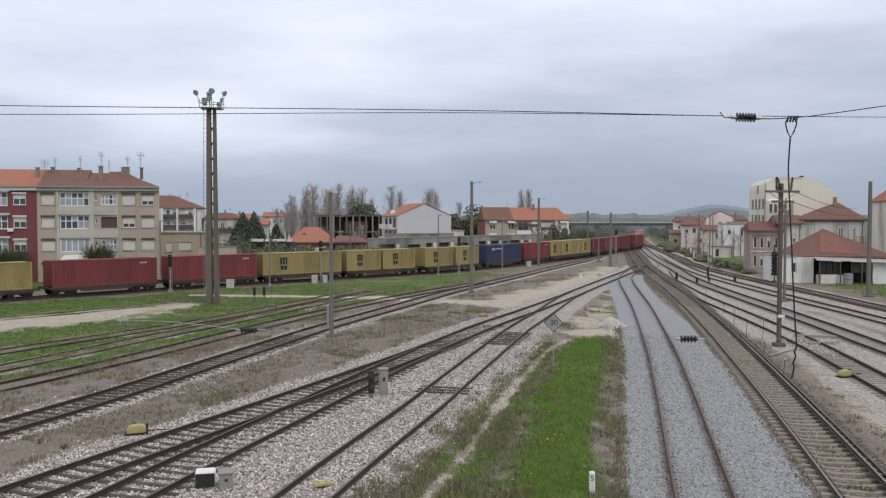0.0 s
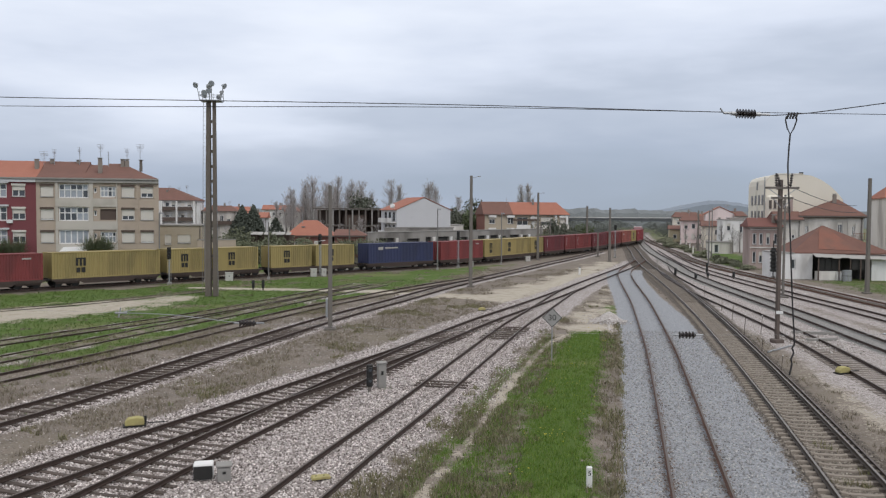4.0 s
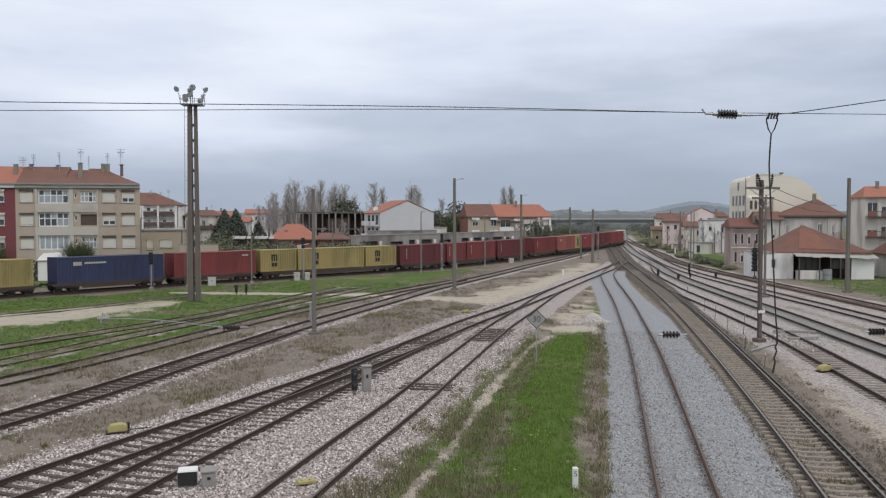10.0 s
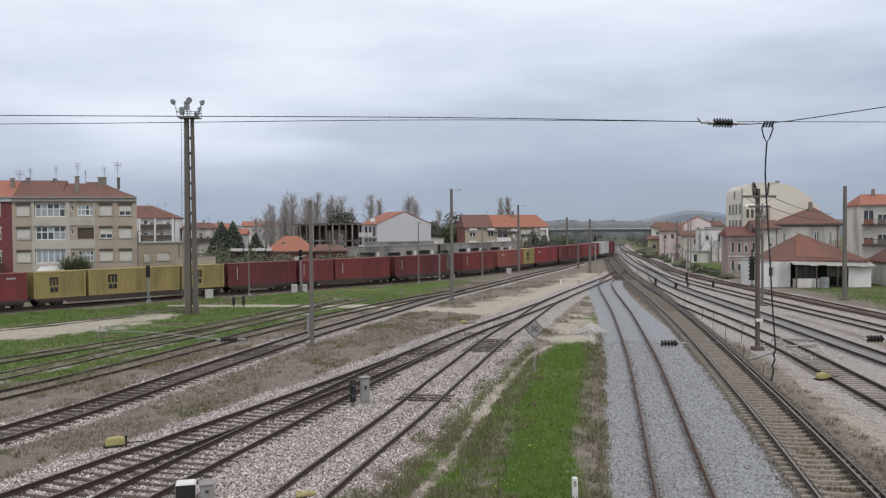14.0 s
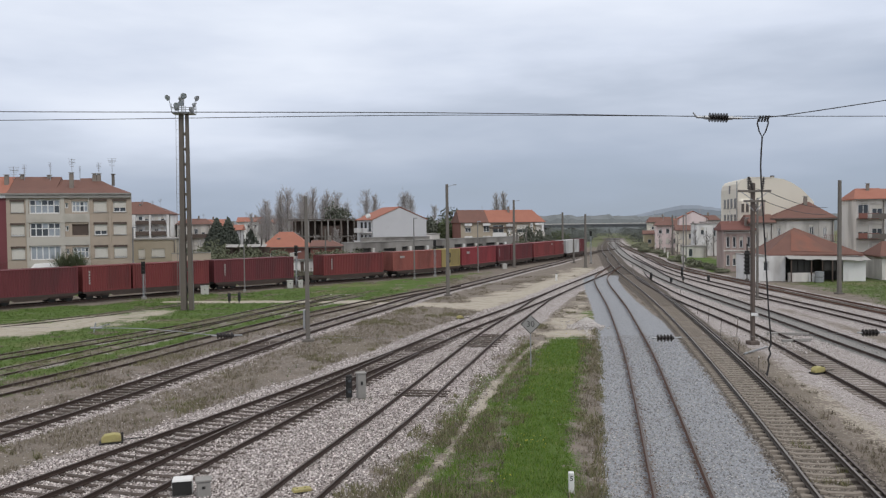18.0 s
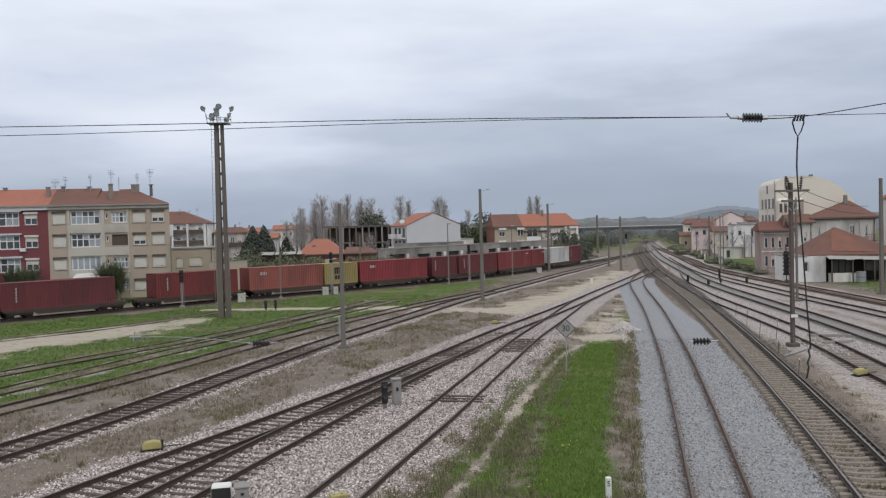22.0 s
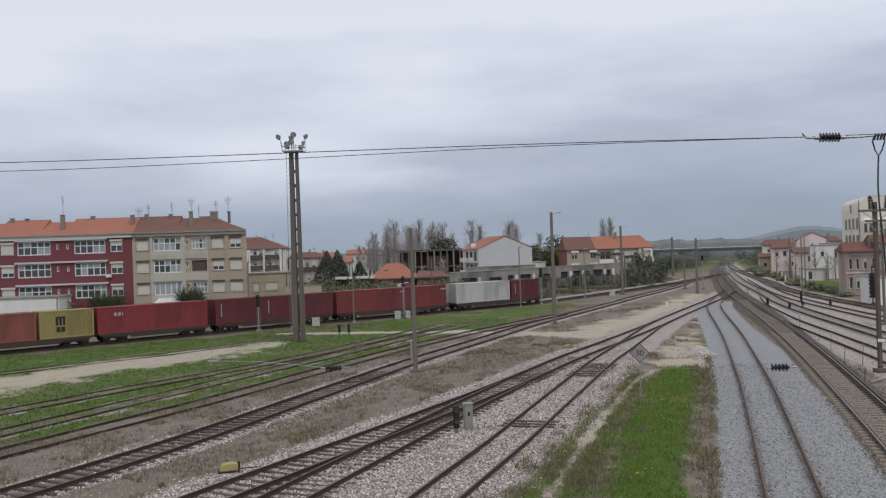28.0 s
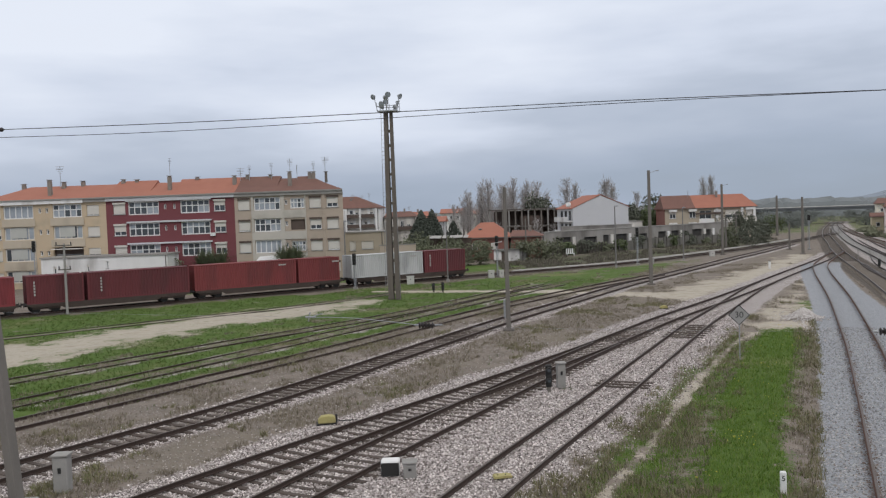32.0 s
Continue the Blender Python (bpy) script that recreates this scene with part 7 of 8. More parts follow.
def dwarf(x, y, h=0.75, label="black dwarf shunting signal on the ballast"):
    t = thing("dwarf_signal", pose(x, y, 0, 0, 0, random.uniform(-15, 15)), label, "signal", "dwarf signals")
    part("body", boxes((-0.14, 0.14, -0.12, 0.12, 0.2, h), bevel=0.04), BLACK, t)
    part("foot", boxes((-0.08, 0.08, -0.08, 0.08, -0.02, 0.2)), CONC_DARK, t)
    for k in range(2 if h > 1.1 else 1):
        z = h - 0.2 - 0.5 * k
        hood = part("lens_hood", rods(((0, -0.12, z), (0, -0.26, z - 0.02), 0.12), sides=10), BLACK, t)
        part("lens", rods(((0, -0.262, z - 0.02), (0, -0.268, z - 0.02), 0.08), sides=10), GLASS, hood)


for x, y, h in ((36.8, 117.5, 1.5), (32.0, 106.6, 0.8), (37.4, 108.4, 0.9), (31.0, 112.3, 1.1), (34.6, 110.0, 0.7), (-3.35, 39.3, 1.25), (-20.0, 89.6, 1.0), (-18.9, 89.3, 1.1)):
    dwarf(x, y, h)

# cabinets and small boxes
for x, y, w, d, h, m_, lab in ((-2.85, 40.2, 0.4, 0.4, 1.15, CONC, "pale grey concrete relay cabinet on ballast"), (-6.75, 26.1, 0.42, 0.4, 0.46, CONC, "grey concrete box beside the track"), (-25.3, 100.5, 0.9, 0.6, 0.95, CONC_PALE, "low concrete box by the running line"), (-16.4, 107.9, 0.75, 0.6, 0.95, CONC_PALE, "low concrete box by the running line"), (-15.2, 108.7, 0.6, 0.6, 0.9, CONC_PALE, "low concrete box by the running line"),
                             (-17.6, 23.6, 0.46, 0.45, 1.15, CONC, "pale concrete cable cabinet"), (4.4, 128.6, 0.7, 0.5, 0.8, CONC, "low concrete box by the running line"), (14.6, 144.6, 0.8, 0.6, 0.8, CONC_PALE, "low concrete box by the running line")):
    t = thing("cabinet", pose(x, y, 0, 0, 0, 15), lab, "cabinet", "cabinets beside the tracks")
    part("body", boxes((-w / 2, w / 2, -d / 2, d / 2, -0.02, h), bevel=0.03), m_, t)
    part("lid", boxes((-w / 2 - 0.04, w / 2 + 0.04, -d / 2 - 0.04, d / 2 + 0.04, h + 0.003, h + 0.07), bevel=0.015), m_, t)
    part("latch", boxes((-0.05, 0.05, -d / 2 - 0.03, -d / 2 - 0.002, h * 0.55, h * 0.7)), BLACK, t)
g1 = thing("point_machine", pose(-7.45, 26.3, 0, 0, 0, 12), "pale metal point machine with a dark open end", "point machine")
part("case", boxes((-0.3, 0.3, -0.28, 0.28, 0.0, 0.48), bevel=0.03), WHITE, g1)
part("end_plate", boxes((-0.29, 0.29, -0.305, -0.283, 0.03, 0.45)), BLACK, g1)
YELLOW = mat("faded_yellow_paint", (0.42, 0.37, 0.145), (0.32, 0.28, 0.125), 4, 0.75, 0.1, stain=(0.25, 0.2, 0.1))
for x, y, r, s in ((-11.9, 32.6, 20, 0.85), (21.2, 44.4, 20, 0.85), (-3.75, 26.2, 20, 0.55), (3.4, 71.6, 15, 0.7)):
    t = thing("point_motor", pose(x, y, 0.0 if s > 0.6 else 0.05, 0, 0, r), "faded yellow point motor cover beside the rails", "point motor", "yellow point motors")
    bm = bmesh.new()
    if s < 0.6:
        # a flat cover plate between the rails
        prism(bm, [(-0.3, 0.0), (0.26, 0.0), (0.3, 0.04), (0.2, 0.07), (-0.26, 0.07)], -0.17, 0.17)
        part("cover", bm, YELLOW, t)
        part("bolt", rods(((-0.15, 0, 0.07), (-0.15, 0, 0.09), 0.02), sides=6), BLACK, t)
        part("bolt", rods(((0.1, 0, 0.07), (0.1, 0, 0.09), 0.02), sides=6), BLACK, t)
        continue
    prism(bm, [(-0.42 * s, 0.06), (0.42 * s, 0.06), (0.42 * s, 0.26 * s), (0.36 * s, 0.38 * s), (0.12 * s, 0.44 * s), (-0.28 * s, 0.4 * s), (-0.42 * s, 0.24 * s)], -0.22 * s, 0.22 * s)
    bmesh.ops.bevel(bm, geom=bm.edges[:], offset=0.03 * s, segments=1, affect="EDGES")
    part("cover", bm, YELLOW, t)
    part("base_plate", boxes((-0.5 * s, 0.5 * s, -0.28 * s, 0.28 * s, 0, 0.055)), BLACK, t)
    part("drive_rod", rods(((0.4 * s, 0, 0.1), (1.3 * s, 0.0, 0.1), 0.025), sides=6), BLACK, t)
    part("lever", boxes((0.42 * s, 0.52 * s, 0.05, 0.15, 0.05, 0.42 * s)), BLACK, t)


# ---- signs with writing ----
def text_part(parent, body, size, m, material):
    cu = bpy.data.curves.new("writing", "FONT")
    cu.body, cu.size, cu.align_x, cu.align_y, cu.extrude = body, size, "CENTER", "CENTER", 0.004
    tmp = bpy.data.objects.new("writing", cu)
    scene.collection.objects.link(tmp)
    me = bpy.data.meshes.new_from_object(tmp.evaluated_get(bpy.context.evaluated_depsgraph_get()))
    bpy.data.objects.remove(tmp)
    me.materials.clear()
    me.materials.append(material)
    o = new("writing", me)
    o.parent, o.matrix_local = parent, m
    return o


SIGN_GREY = mat("dirty_pale_sign_enamel", (0.36, 0.35, 0.335), (0.27, 0.26, 0.25), 3, 0.6, 0.05)
sg = thing("speed_sign", pose(6.2, 47.3, 0.05, 0, 0, -6), "diamond-shaped pale speed sign reading 30 on a slim post", "sign")
part("post", rods(((0, 0, -0.1), (0, 0, 2.5), 0.03), sides=8), STEEL, sg)
plate = part("plate", prism(bmesh.new(), [(0, 1.95), (0.5, 2.45), (0, 2.95), (-0.5, 2.45)], -0.06, -0.035), SIGN_GREY, sg)
text_part(plate, "30", 0.46, Matrix.Translation((0, -0.066, 2.45)) @ pose(0, 0, 0, 90), BLACK)
edge = prism(bmesh.new(), [(0, 1.9), (0.55, 2.45), (0, 3.0), (-0.55, 2.45)], -0.033, -0.02)
part("border", edge, BLACK, plate)
km = thing("distance_marker", pose(4.5, 25.3, 0.05, 0, 0, -4), "white concrete distance stone marked 5", "marker")
part("stone", boxes((-0.085, 0.085, -0.09, 0.09, -0.1, 0.68), bevel=0.02), WHITE, km)
text_part(km, "5", 0.22, Matrix.Translation((0, -0.096, 0.5)) @ pose(0, 0, 0, 90), BLACK)
st = thing("marker_post", pose(18.6, 114.3, 0), "short white marker post in the gravel", "marker")
part("post", boxes((-0.12, 0.12, -0.12, 0.12, -0.1, 0.95), bevel=0.03), WHITE, st)
part("cap", boxes((-0.13, 0.13, -0.13, 0.13, 0.951, 1.02)), BLACK, st)


# ---- overhead span near the eye ----
def ribbed(parent, a, b, r, n, caps=True):
    a, b = Vector(a), Vector(b)
    bm = bmesh.new()
    rod(bm, a, b, r * 0.4, sides=8)
    for k in range(n):
        p = a + (b - a) * ((k + 0.5) / n)
        d = (b - a) / n
        rod(bm, p - d * 0.3, p + d * 0.12, r, r * 0.55, sides=12)
    return part("insulator", bm, CERAMIC, parent, "dark ribbed insulator")


def head_span():
    t = thing("overhead_span", None, "head-span wires with ribbed insulators over the tracks", "overhead line")
    Y = 22.0
    part("span_wire", strand(bmesh.new(), [(-19.0, Y, 11.45), (-11.5, Y, 11.29), (0, Y, 11.17), (7.2, Y, 11.02)], 0.011), WIRE, t)
    part("span_wire", strand(bmesh.new(), [(-19.0, Y + 0.05, 11.22), (-11.5, Y + 0.05, 11.07), (0, Y + 0.05, 11.11), (7.3, Y + 0.05, 11.03), (14, Y + 0.05, 10.98), (24, Y + 0.05, 10.95)], 0.009), WIRE, t)
    part("span_wire", strand(bmesh.new(), [(8.25, Y, 10.96), (9.0, Y, 10.97), (11.5, Y, 11.29), (24, Y, 13.1)], 0.013), WIRE, t)
    ribbed(t, (7.58, Y, 10.99), (8.1, Y, 10.97), 0.125, 7)
    part("clamp", rods(((7.16, Y, 11.12), (7.25, Y, 11.0), 0.022), ((7.25, Y, 11.0), (7.45, Y, 10.99), 0.035), ((7.45, Y, 10.99), (7.6, Y, 10.98), 0.055), sides=6), STEEL, t)
    part("clamp", rods(((8.08, Y, 10.97), (8.2, Y, 10.965), 0.055), ((8.2, Y, 10.965), (8.45, Y, 10.96), 0.034), sides=6), STEEL, t)
    for k in range(4):
        part("clamp", rods(((8.88 + 0.075 * k, Y - 0.02, 10.86), (8.93 + 0.075 * k, Y - 0.02, 11.02), 0.026), sides=6), WIRE, t)
    # the hanging cable with its loop
    hang = thing("hanging_cable", None, "loose dark cable hanging from the span in a loop", "cable")
    part("loop", strand(bmesh.new(), [(8.9, Y - 0.03, 10.95), (8.84, Y - 0.03, 10.82), (8.97, Y - 0.03, 10.46), (9.13, Y - 0.03, 10.82), (9.09, Y - 0.03, 10.95)], 0.018, 6), WIRE, hang)
    part("cable", strand(bmesh.new(), [(8.97, Y - 0.03, 10.46), (8.93, Y - 0.03, 9.7), (8.97, Y - 0.03, 8.9), (9.05, Y - 0.03, 7.6), (9.14, Y - 0.03, 6.0), (9.2, Y - 0.03, 5.3), (9.21, Y - 0.03, 5.0)], 0.02, 6), WIRE, hang)
    part("frayed_end", strand(bmesh.new(), [(9.21, Y - 0.03, 5.0), (9.16, Y - 0.03, 4.9), (9.2, Y - 0.03, 4.78), (9.13, Y - 0.03, 4.62), (9.16, Y - 0.03, 4.5), (9.1, Y - 0.03, 4.2)], 0.024, 6), WIRE, hang)
    # the lower span, from a weed-grown anchor to beyond the main line
    low = thing("steady_span", None, "lower steady wire with ribbed insulators", "overhead line")
    part("span_wire", strand(bmesh.new(), [(-18.5, Y, 5.97), (-8.4, Y, 5.72)], 0.0022), STEEL, low)
    part("span_wire", strand(bmesh.new(), [(-8.4, Y, 5.72), (-7.05, Y, 5.68), (-5.3, Y, 5.48)], 0.010), STEEL, low)
    part("bracket", rods(((-8.5, Y, 5.72), (-8.2, Y, 5.72), 0.03), ((-8.42, Y, 5.6), (-8.36, Y, 5.86), 0.018), ((-8.36, Y, 5.72), (-8.0, Y, 5.82), 0.014), sides=6), STEEL, low)
    part("span_wire", strand(bmesh.new(), [(-4.8, Y, 5.46), (0.6, Y, 5.30), (6.15, Y, 5.23)], 0.0022), STEEL, low)
    part("span_wire", strand(bmesh.new(), [(6.7, Y, 5.23), (9.2, Y, 5.25), (11.62, Y, 5.28)], 0.0022), STEEL, low)
    part("span_wire", strand(bmesh.new(), [(12.12, Y, 5.29), (16, Y, 5.4), (24, Y, 5.6)], 0.0022), STEEL, low)
    for x, z in ((-5.05, 5.47), (6.42, 5.23), (11.89, 5.285)):
        ribbed(low, (x - 0.22, Y, z), (x + 0.22, Y, z), 0.10, 5)
        part("clamp", rods(((x - 0.36, Y, z + 0.01), (x - 0.22, Y, z), 0.025), sides=6), STEEL, low)
        part("clamp", rods(((x + 0.22, Y, z), (x + 0.42, Y, z + 0.01), 0.022), sides=6), STEEL, low)
    for x, rake in ((-18.0, -5), (24.2, 3)):
        m = thing("span_mast", pose(x, Y, 0, 0, rake, 0), "tall raked concrete mast of the head-span", "mast", "masts of the head-span")
        part("shaft", boxes((-0.15, 0.15, -0.18, 0.18, -0.2, 13.5), bevel=0.03), POLE_GREY, m)
        part("footing", boxes((-0.45, 0.45, -0.45, 0.45, -0.1, 0.18), bevel=0.04), CONC, m)
    i = ribbed(t, (-18.3, Y, 11.43), (-17.75, Y, 11.42), 0.07, 7)


head_span()


def cross_pole(x, y, h):
    t = thing("utility_pole", pose(x, y, 0, 0, 0, 20), "grey utility pole with two cross-arms", "pole")
    part("shaft", rods(((0, 0, -0.2), (0, 0, h), 0.14, 0.1), sides=8), CONC, t)
    for z, w in ((h - 0.25, 0.8), (h - 2.6, 0.6)):
        a = part("cross_arm", boxes((-w, w, -0.16, -0.06, z, z + 0.12)), CONC_DARK, t)
        for s in (-1, 1):
            part("insulator", rods(((s * w * 0.85, -0.1, z + 0.12), (s * w * 0.85, -0.1, z + 0.4), 0.06), sides=7), CERAMIC, a)


cross_pole(-53.0, 73.0, 6.9)


# ---- loose odds and ends beside the main line ----
for x, y, h in ((20.6, 57.4, 1.5), (22.2, 58.6, 1.3), (19.4, 51.0, 1.0), (18.2, 45.0, 0.8), (22.9, 66.5, 1.2), (24.2, 73.0, 1.1), (26.4, 85.0, 1.1)):
    t = thing("marker_stake", pose(x, y, 0, 2, 3, 0), "thin weathered survey stake in the gravel", "stake", "stakes along the main line")
    part("stake", rods(((0, 0, -0.1), (0, 0, h), 0.022, 0.018), sides=5), POLE_BROWN, t)
    part("tip", rods(((0, 0, h), (0, 0, h + 0.08), 0.03, 0.02), sides=5), WHITE, t)
for x, y, L, r, lab in ((26.0, 59.0, 2.8, -14, "pale concrete beam lying between the tracks"), (21.0, 52.2, 3.6, 46, "slender pale rod lying on the gravel"), (25.2, 55.8, 2.2, 10, "short pale concrete beam beside the rails")):
    t = thing("loose_beam", pose(x, y, 0.02, 0, 0, r), lab, "beam", "odd beams by the pole")
    w = 0.05 if "rod" in lab else 0.11
    part("beam", boxes((-L / 2, L / 2, -w, w, -0.02, w * 1.5), bevel=0.012), CONC if w > 0.06 else STEEL, t)

# ---- loose stones, weeds and grass ----
def stuff_mesh(name, verts, faces, material, label, category):
    me = bpy.data.meshes.new(name)
    me.from_pydata(verts.reshape(-1, 3).tolist(), [], faces.tolist())
    me.materials.append(material)
    return tagged(new(name, me), label, category, kind="stuff")


def island_material(name, colours, rough=0.9):
    m = bpy.data.materials.new(name)
    m.use_nodes = True
    n, l = m.node_tree.nodes, m.node_tree.links
    b = n["Principled BSDF"]
    b.inputs["Roughness"].default_value, b.inputs["Specular IOR Level"].default_value = rough, 0.15
    g, r = n.new("ShaderNodeNewGeometry"), n.new("ShaderNodeValToRGB")
    e = r.color_ramp.elements
    e[0].color, e[1].color = (*colours[0], 1), (*colours[-1], 1)
    for k, c in enumerate(colours[1:-1]):
        e.new((k + 1) / (len(colours) - 1)).color = (*c, 1)
    l.new(g.outputs["Random Per Island"], r.inputs[0])
    l.new(r.outputs[0], b.inputs["Base Color"])
    return m


RNG = np.random.RandomState(7)


def scatter_points(n, x0, x1, y0, y1):
    """Points over a stretch, denser towards the bridge."""
    y = y0 + (y1 - y0) * RNG.rand(n) ** 1.6
    x = x0 + (x1 - x0) * RNG.rand(n)
    return np.c_[x, y]


def stones(name, pts, z, size, material, label):
    k = len(pts)
    base = np.array([(1, 0, 0), (0, 1, 0), (-1, 0, 0), (0, -1, 0), (0, 0, 1), (0, 0, -1)], float)
    jit = 1 + 0.5 * (RNG.rand(k, 6, 1) - 0.5)
    s = size * (0.55 + 0.9 * RNG.rand(k, 1, 1)) * np.array([1, 1, 0.75])
    a = RNG.rand(k) * 6.28
    v = base[None] * jit * s
    x, y = v[..., 0] * np.cos(a)[:, None] - v[..., 1] * np.sin(a)[:, None], v[..., 0] * np.sin(a)[:, None] + v[..., 1] * np.cos(a)[:, None]
    v = np.stack([x + pts[:, :1], y + pts[:, 1:2], v[..., 2] + z[:, None]], -1)
    f = np.array([(0, 1, 4), (1, 2, 4), (2, 3, 4), (3, 0, 4), (1, 0, 5), (2, 1, 5), (3, 2, 5), (0, 3, 5)])
    faces = (f[None] + 6 * np.arange(k)[:, None, None]).reshape(-1, 3)
    return stuff_mesh(name, v, faces, material, label, "ballast")


def tufts(name, pts, z, h, width, blades, material, label, lean=0.5):
    k = len(pts) * blades
    p = np.repeat(np.c_[pts, z], blades, 0)
    p[:, :2] += RNG.normal(0, 0.06, (k, 2))
    a = RNG.rand(k) * 6.28
    hh = h * (0.45 + 0.9 * RNG.rand(k))
    wd = np.c_[np.cos(a), np.sin(a), np.zeros(k)] * (width / 2)
    tip = p + np.c_[-np.sin(a) * hh * lean * RNG.normal(0, 1, k), np.cos(a) * hh * lean * RNG.normal(0, 1, k), hh]
    v = np.stack([p - wd, p + wd, tip], 1)
    faces = np.arange(3 * k).reshape(-1, 3)
    return stuff_mesh(name, v, faces, material, label, "grass")


STONE_PALE = island_material("pale_broken_stone", [(0.088, 0.07, 0.063), (0.262, 0.226, 0.21), (0.485, 0.434, 0.41), (0.85, 0.785, 0.755)])
STONE_DULL = island_material("dusty_brown_grey_stone", [(0.12, 0.10, 0.088), (0.235, 0.203, 0.18), (0.36, 0.32, 0.29), (0.52, 0.47, 0.435)])
STONE_RUST = island_material("rust_stained_stone", [(0.11, 0.075, 0.06), (0.20, 0.145, 0.118), (0.25, 0.205, 0.18), (0.30, 0.275, 0.26)])
STONE_BED = island_material("tan_ballast_between_sleepers", [(0.10, 0.085, 0.07), (0.19, 0.165, 0.138), (0.26, 0.23, 0.195), (0.36, 0.32, 0.275)])
STONE_GREY = island_material("fresh_grey_broken_stone", [(0.172, 0.172, 0.175), (0.285, 0.282, 0.283), (0.377, 0.372, 0.371), (0.51, 0.502, 0.495)])
STONE_BROWN = island_material("rust_dusted_broken_stone", [(0.07, 0.06, 0.05), (0.16, 0.14, 0.12), (0.22, 0.195, 0.165), (0.33, 0.30, 0.26)])
DRY = island_material("dead_grass_and_weeds", [(0.12, 0.10, 0.076), (0.205, 0.172, 0.134), (0.30, 0.258, 0.205), (0.175, 0.165, 0.10)])
BLADE = island_material("fresh_grass_blades", [(0.06, 0.115, 0.018), (0.105, 0.185, 0.028), (0.15, 0.235, 0.04), (0.215, 0.245, 0.085)])
FIELD = island_material("rough_field_grass", [(0.036, 0.066, 0.015), (0.06, 0.106, 0.021), (0.095, 0.142, 0.033), (0.15, 0.155, 0.062)])
FLOWER = island_material("yellow_wild_flowers", [(0.55, 0.45, 0.04), (0.62, 0.55, 0.12)])

pts = scatter_points(300000, -30, 8, 19, 80)
gr, gv, sa, fr, ru, zz = covers(pts)
keep = RNG.rand(len(pts)) < np.clip(gv * 1.3 - 0.2, 0, 1) * (1 - fr) * (1 - 0.75 * (ru > 0.6))
keep &= (away(pts, CURVES["siding_d"]) > 2.0) & (away(pts, CURVES["siding_e"]) > 2.0) & ((away(pts, CURVES["siding_b"]) > 0.8) | (RNG.rand(len(pts)) < 0.25))
proud = np.where(np.minimum(away(pts, CURVES["ladder_g"]), away(pts, CURVES["ladder_h"])) < 1.25, 0.022, 0.015)
stones("pale_ballast_stones", pts[keep], (zz + proud)[keep], 0.037, STONE_PALE, "pale broken stone of the ladder tracks")
keep = (RNG.rand(len(pts)) < 0.16) & (gv < 0.5) & (gr < 0.4)
stones("loose_stones", pts[keep], zz[keep] + 0.01, 0.03, STONE_DULL, "loose stones on the bare earth")
pts = scatter_points(60000, 3, 24, 19, 60)
gr, gv, sa, fr, ru, zz = covers(pts)
rail_gap = np.abs(away(pts, CURVES["main_a"]) - 0.85)
keep = (fr > 0.6) & (ru < 0.5) & (rail_gap > 0.13 + 0.1 * RNG.rand(len(pts)))
stones("grey_ballast_stones", pts[keep], zz[keep] + 0.015, 0.036, STONE_GREY, "fresh grey broken stone of the main line")
keep = (rail_gap < 0.26) & (fr > 0.2)
stones("rust_stained_stones", pts[keep], zz[keep] + 0.012, 0.034, STONE_RUST, "rust-stained broken stone beside the rails")
gap = away(pts, CURVES["main_m"])
keep = (ru >= 0.5) & (gap >= 1.3)
stones("brown_ballast_stones", pts[keep], zz[keep] + 0.015, 0.036, STONE_BROWN, "rust-dusted broken stone under the main line")
bed = np.repeat(pts[gap < 1.3], 2, 0)
bed = bed + RNG.normal(0, 0.12, bed.shape)
grease = np.abs(away(bed, CURVES["main_m"]) - 0.75) < 0.15 + 0.1 * RNG.rand(len(bed))
stones("sleeper_bed_stones", bed[~grease], np.full((~grease).sum(), -0.045), 0.04, STONE_BED, "tan ballast between the main line sleepers")
STONE_GREASE = island_material("greasy_dark_stone", [(0.045, 0.037, 0.031), (0.075, 0.062, 0.052), (0.11, 0.093, 0.078), (0.16, 0.138, 0.118)])
stones("greasy_stones", bed[grease], np.full(grease.sum(), -0.04), 0.04, STONE_GREASE, "oil-darkened stones along the main line rails")
pts = scatter_points(90000, -62, -6, 30, 98)
near = np.minimum(away(pts, CURVES["siding_d"]), away(pts, CURVES["siding_e"]))
clump = np.array([noise.noise(Vector((x * 0.25, y * 0.2, 44.0))) for x, y in pts])
keep = (np.abs(near - 1.1) < 0.3) & (clump > 0.08) & (RNG.rand(len(pts)) < 0.7)
stones("siding_stones", pts[keep], np.full(keep.sum(), 0.03), 0.03, STONE_DULL, "dull stones strewn along the overgrown rails")
# dead weeds on the bare ground and along the verges
pts = scatter_points(150000, -32, 26, 19, 125)
gr, gv, sa, fr, ru, zz = covers(pts)
clump = np.array([noise.noise(Vector((x * 0.35, y * 0.25, 11.0))) for x, y in pts])
fine = np.array([noise.noise(Vector((x * 1.3, y * 1.1, 5.0))) for x, y in pts])
keep = (clump + 0.6 * fine > -0.02) & (gv < 0.5) & (fr < 0.2) & (ru < 0.3) & (sa < 0.5) & (gr < 0.75)
tufts("dead_weeds", pts[keep], zz[keep] - 0.01, 0.17, 0.03, 4, DRY, "dead brown weeds on the bare ground")
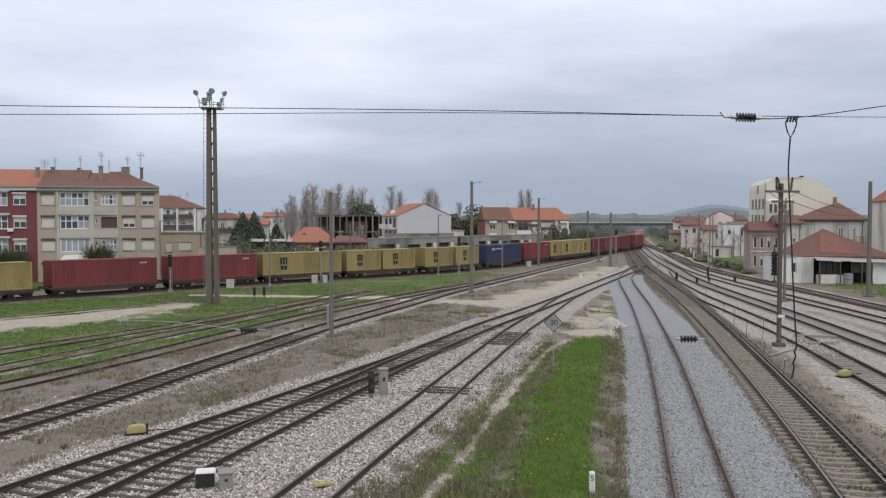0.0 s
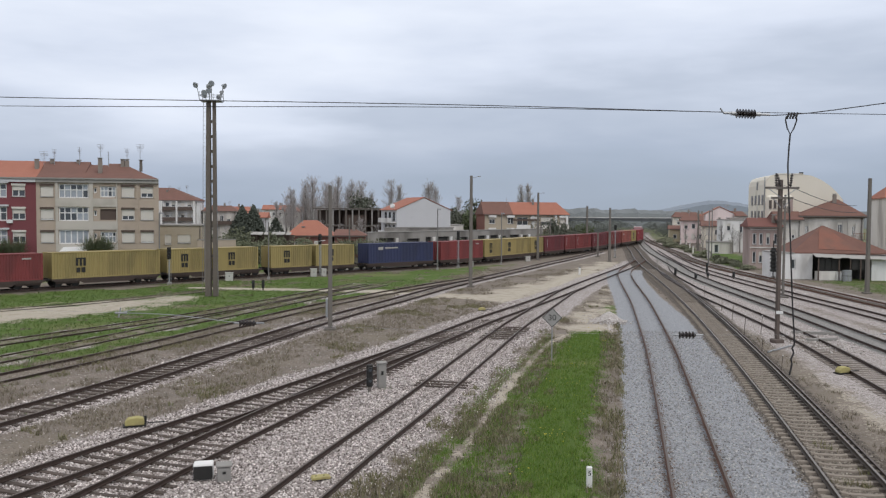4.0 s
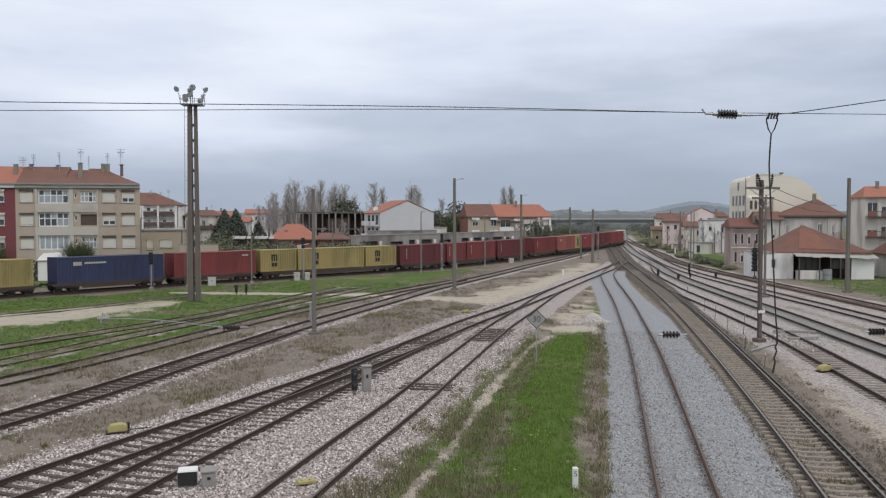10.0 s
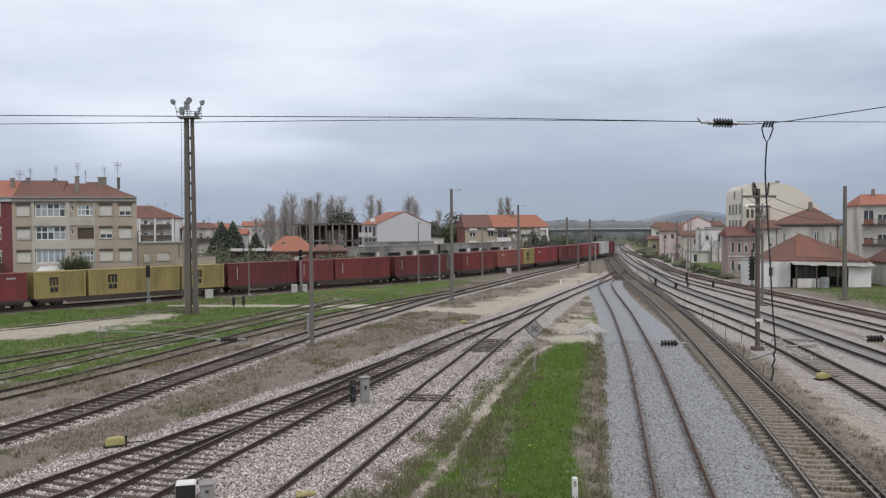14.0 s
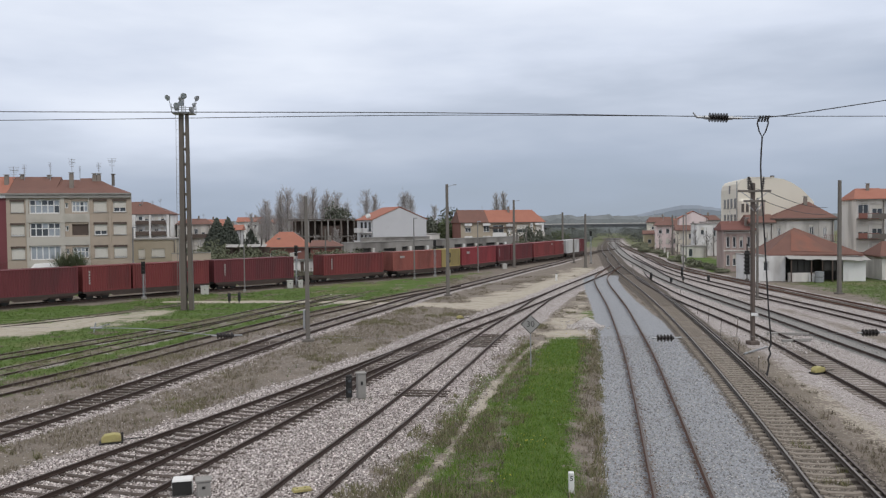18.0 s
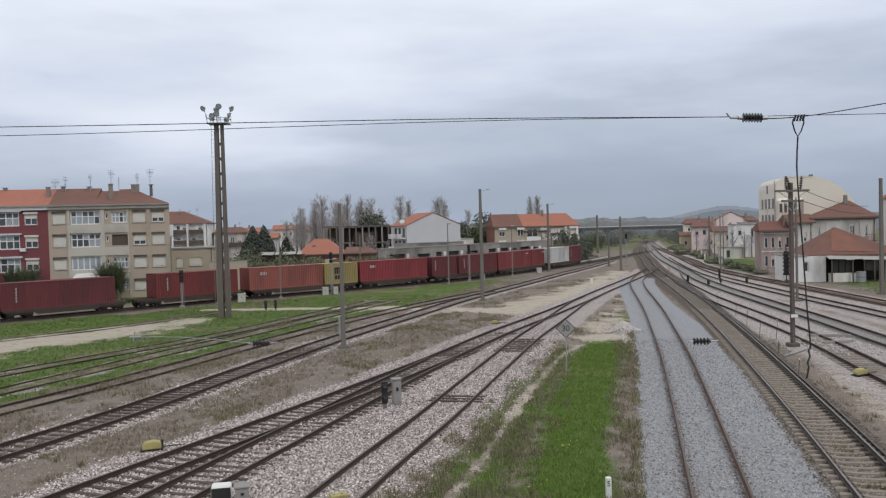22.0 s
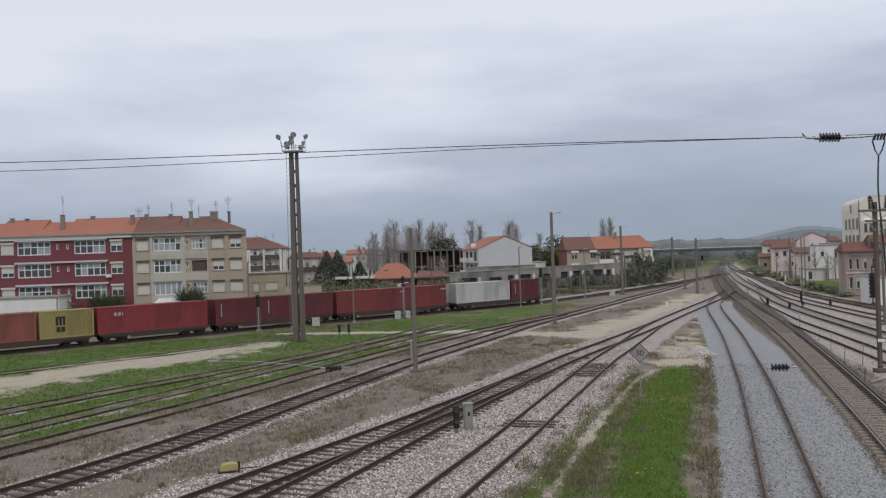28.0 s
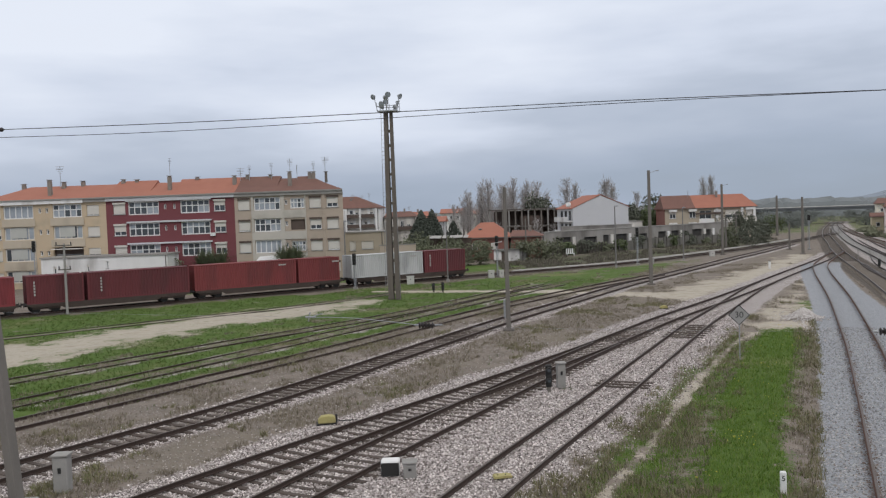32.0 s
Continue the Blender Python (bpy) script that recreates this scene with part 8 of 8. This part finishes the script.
# coarse olive weeds beside the path and in patches of the bare ground
OLIVE = island_material("coarse_olive_weeds", [(0.12, 0.117, 0.06), (0.185, 0.17, 0.097), (0.255, 0.22, 0.145), (0.14, 0.165, 0.065)])
pts = scatter_points(110000, -26, 14, 18, 92)
gr, gv, sa, fr, ru, zz = covers(pts)
wd = inside(pts, WEEDY)
clump = np.array([noise.noise(Vector((x * 0.3, y * 0.22, 31.0))) + 0.7 * noise.noise(Vector((x * 1.1, y * 0.9, 8.0))) for x, y in pts])
edge = (inside(pts, [(5.2, 18), (7.0, 33), (9.2, 42), (11.4, 53), (13.4, 66), (12.4, 66), (10.0, 53), (8.0, 42), (6.0, 33), (4.4, 18)]) > 0) & (clump > 0.05)
rim = (np.abs(away(pts, CURVES["main_a"]) - 2.42) < 0.2) & (pts[:, 0] < np.interp(pts[:, 1], CURVES["main_a"][:, 1], CURVES["main_a"][:, 0])) & (clump > -0.35)
keep = rim | (sa < 0.45) & (fr < 0.3) & (((wd > -0.15) & (clump > -0.1)) | ((wd > -1.2) & (clump > 0.22)) | edge | ((gv < 0.4) & (gr < 0.6) & (clump > 0.36)))
tufts("olive_weeds", pts[keep], zz[keep] - 0.01, 0.2, 0.035, 4, OLIVE, "coarse olive-brown weeds beside the path", 0.6)
# pale rubble by the end of the grass and round the power pole
RUBBLE = island_material("pale_limestone_rubble", [(0.34, 0.305, 0.28), (0.43, 0.395, 0.37), (0.52, 0.485, 0.46), (0.60, 0.565, 0.54)])
pts = np.r_[RNG.normal((12.9, 65.0), (0.48, 0.65), (2600, 2)), RNG.normal((11.8, 62.0), (0.35, 3.0), (200, 2)), RNG.normal((24.6, 56.0), (1.5, 2.6), (450, 2))]
heap = np.exp(-((pts[:, 0] - 12.9) / 0.75) ** 2 - ((pts[:, 1] - 65.0) / 1.0) ** 2)
stones("pale_rubble", pts, 0.02 + 0.7 * heap, 0.06, RUBBLE, "pale rubble heaped beside the tracks")
# grey-brown scrub on the bank behind the running line
SCRUB = island_material("grey_brown_scrub", [(0.085, 0.075, 0.06), (0.135, 0.12, 0.098), (0.18, 0.16, 0.132), (0.115, 0.12, 0.07)])
pts = scatter_points(26000, -24, 40, 122, 212)
side = inside(pts, [(-17, 123.5), (-6, 131.5), (4, 143.5), (14, 160.5), (26, 182.5), (38, 208), (33, 212), (12, 188), (-6, 168), (-22, 147)])
clump = np.array([noise.noise(Vector((x * 0.2, y * 0.16, 23.0))) for x, y in pts])
keep = (side > 0) & (clump > -0.1)
tufts("bank_scrub", pts[keep], np.full(keep.sum(), -0.02), 0.42, 0.10, 4, SCRUB, "grey-brown scrub on the bank behind the line", 0.5)
# the green strip between the tracks
pts = scatter_points(60000, -1, 14, 18, 64)
gr, gv, sa, fr, ru, zz = covers(pts)
keep = (gr + RNG.normal(0, 0.12, len(pts)) > 0.5) & (sa < 0.5) & (fr < 0.3)
tufts("green_grass", pts[keep], zz[keep] - 0.01, 0.13, 0.02, 4, BLADE, "rough green grass between the tracks")
keep = (gr > 0.6) & (np.array([noise.noise(Vector((x * 0.6, y * 0.5, 2.0))) for x, y in pts]) > 0.2) & (RNG.rand(len(pts)) < 0.05)
stones("yellow_flowers", pts[keep], zz[keep] + 0.13, 0.019, FLOWER, "small yellow wild flowers in the grass")["category"] = "flowers"
pts = scatter_points(60000, -62, -2, 34, 104)
gr, gv, sa, fr, ru, zz = covers(pts)
keep = (gr + RNG.normal(0, 0.25, len(pts)) > 0.6) & (sa < 0.5)
extra = scatter_points(26000, 41, 64, 58, 116)
eg = covers(extra)
ok = (eg[0] + RNG.normal(0, 0.2, len(extra)) > 0.45)
tufts("lawn_grass", extra[ok], eg[5][ok] - 0.01, 0.11, 0.035, 3, FIELD, "rough dark grass before the shed")
tufts("field_grass", pts[keep], zz[keep] - 0.01, 0.14, 0.035, 3, FIELD, "rough green grass between disused sidings")



def motions():
    for ob, where, z in RIDERS:
        rows = []
        for k in range(65):
            t = k * 0.5
            s = T_ZERO + where - run(t)
            p, h = place(T_CURVE, T_LEN, s)
            p0, _ = place(T_CURVE, T_LEN, s - 4.5)
            p1, _ = place(T_CURVE, T_LEN, s + 4.5)
            rows.append((t, pose((p0[0] + p1[0] + 2 * p[0]) / 4, (p0[1] + p1[1] + 2 * p[1]) / 4, z, 0, 0, math.degrees(math.atan2(p1[1] - p0[1], p1[0] - p0[0])))))
        walk(ob, rows)
    # the wheels roll against the way of the line
    for ob, x in ROLLERS:
        walk(ob, [(k * 0.1, pose(x, 0, 0.47, 0, -math.degrees(run(k * 0.1) / 0.47), 0)) for k in range(321)])


motions()
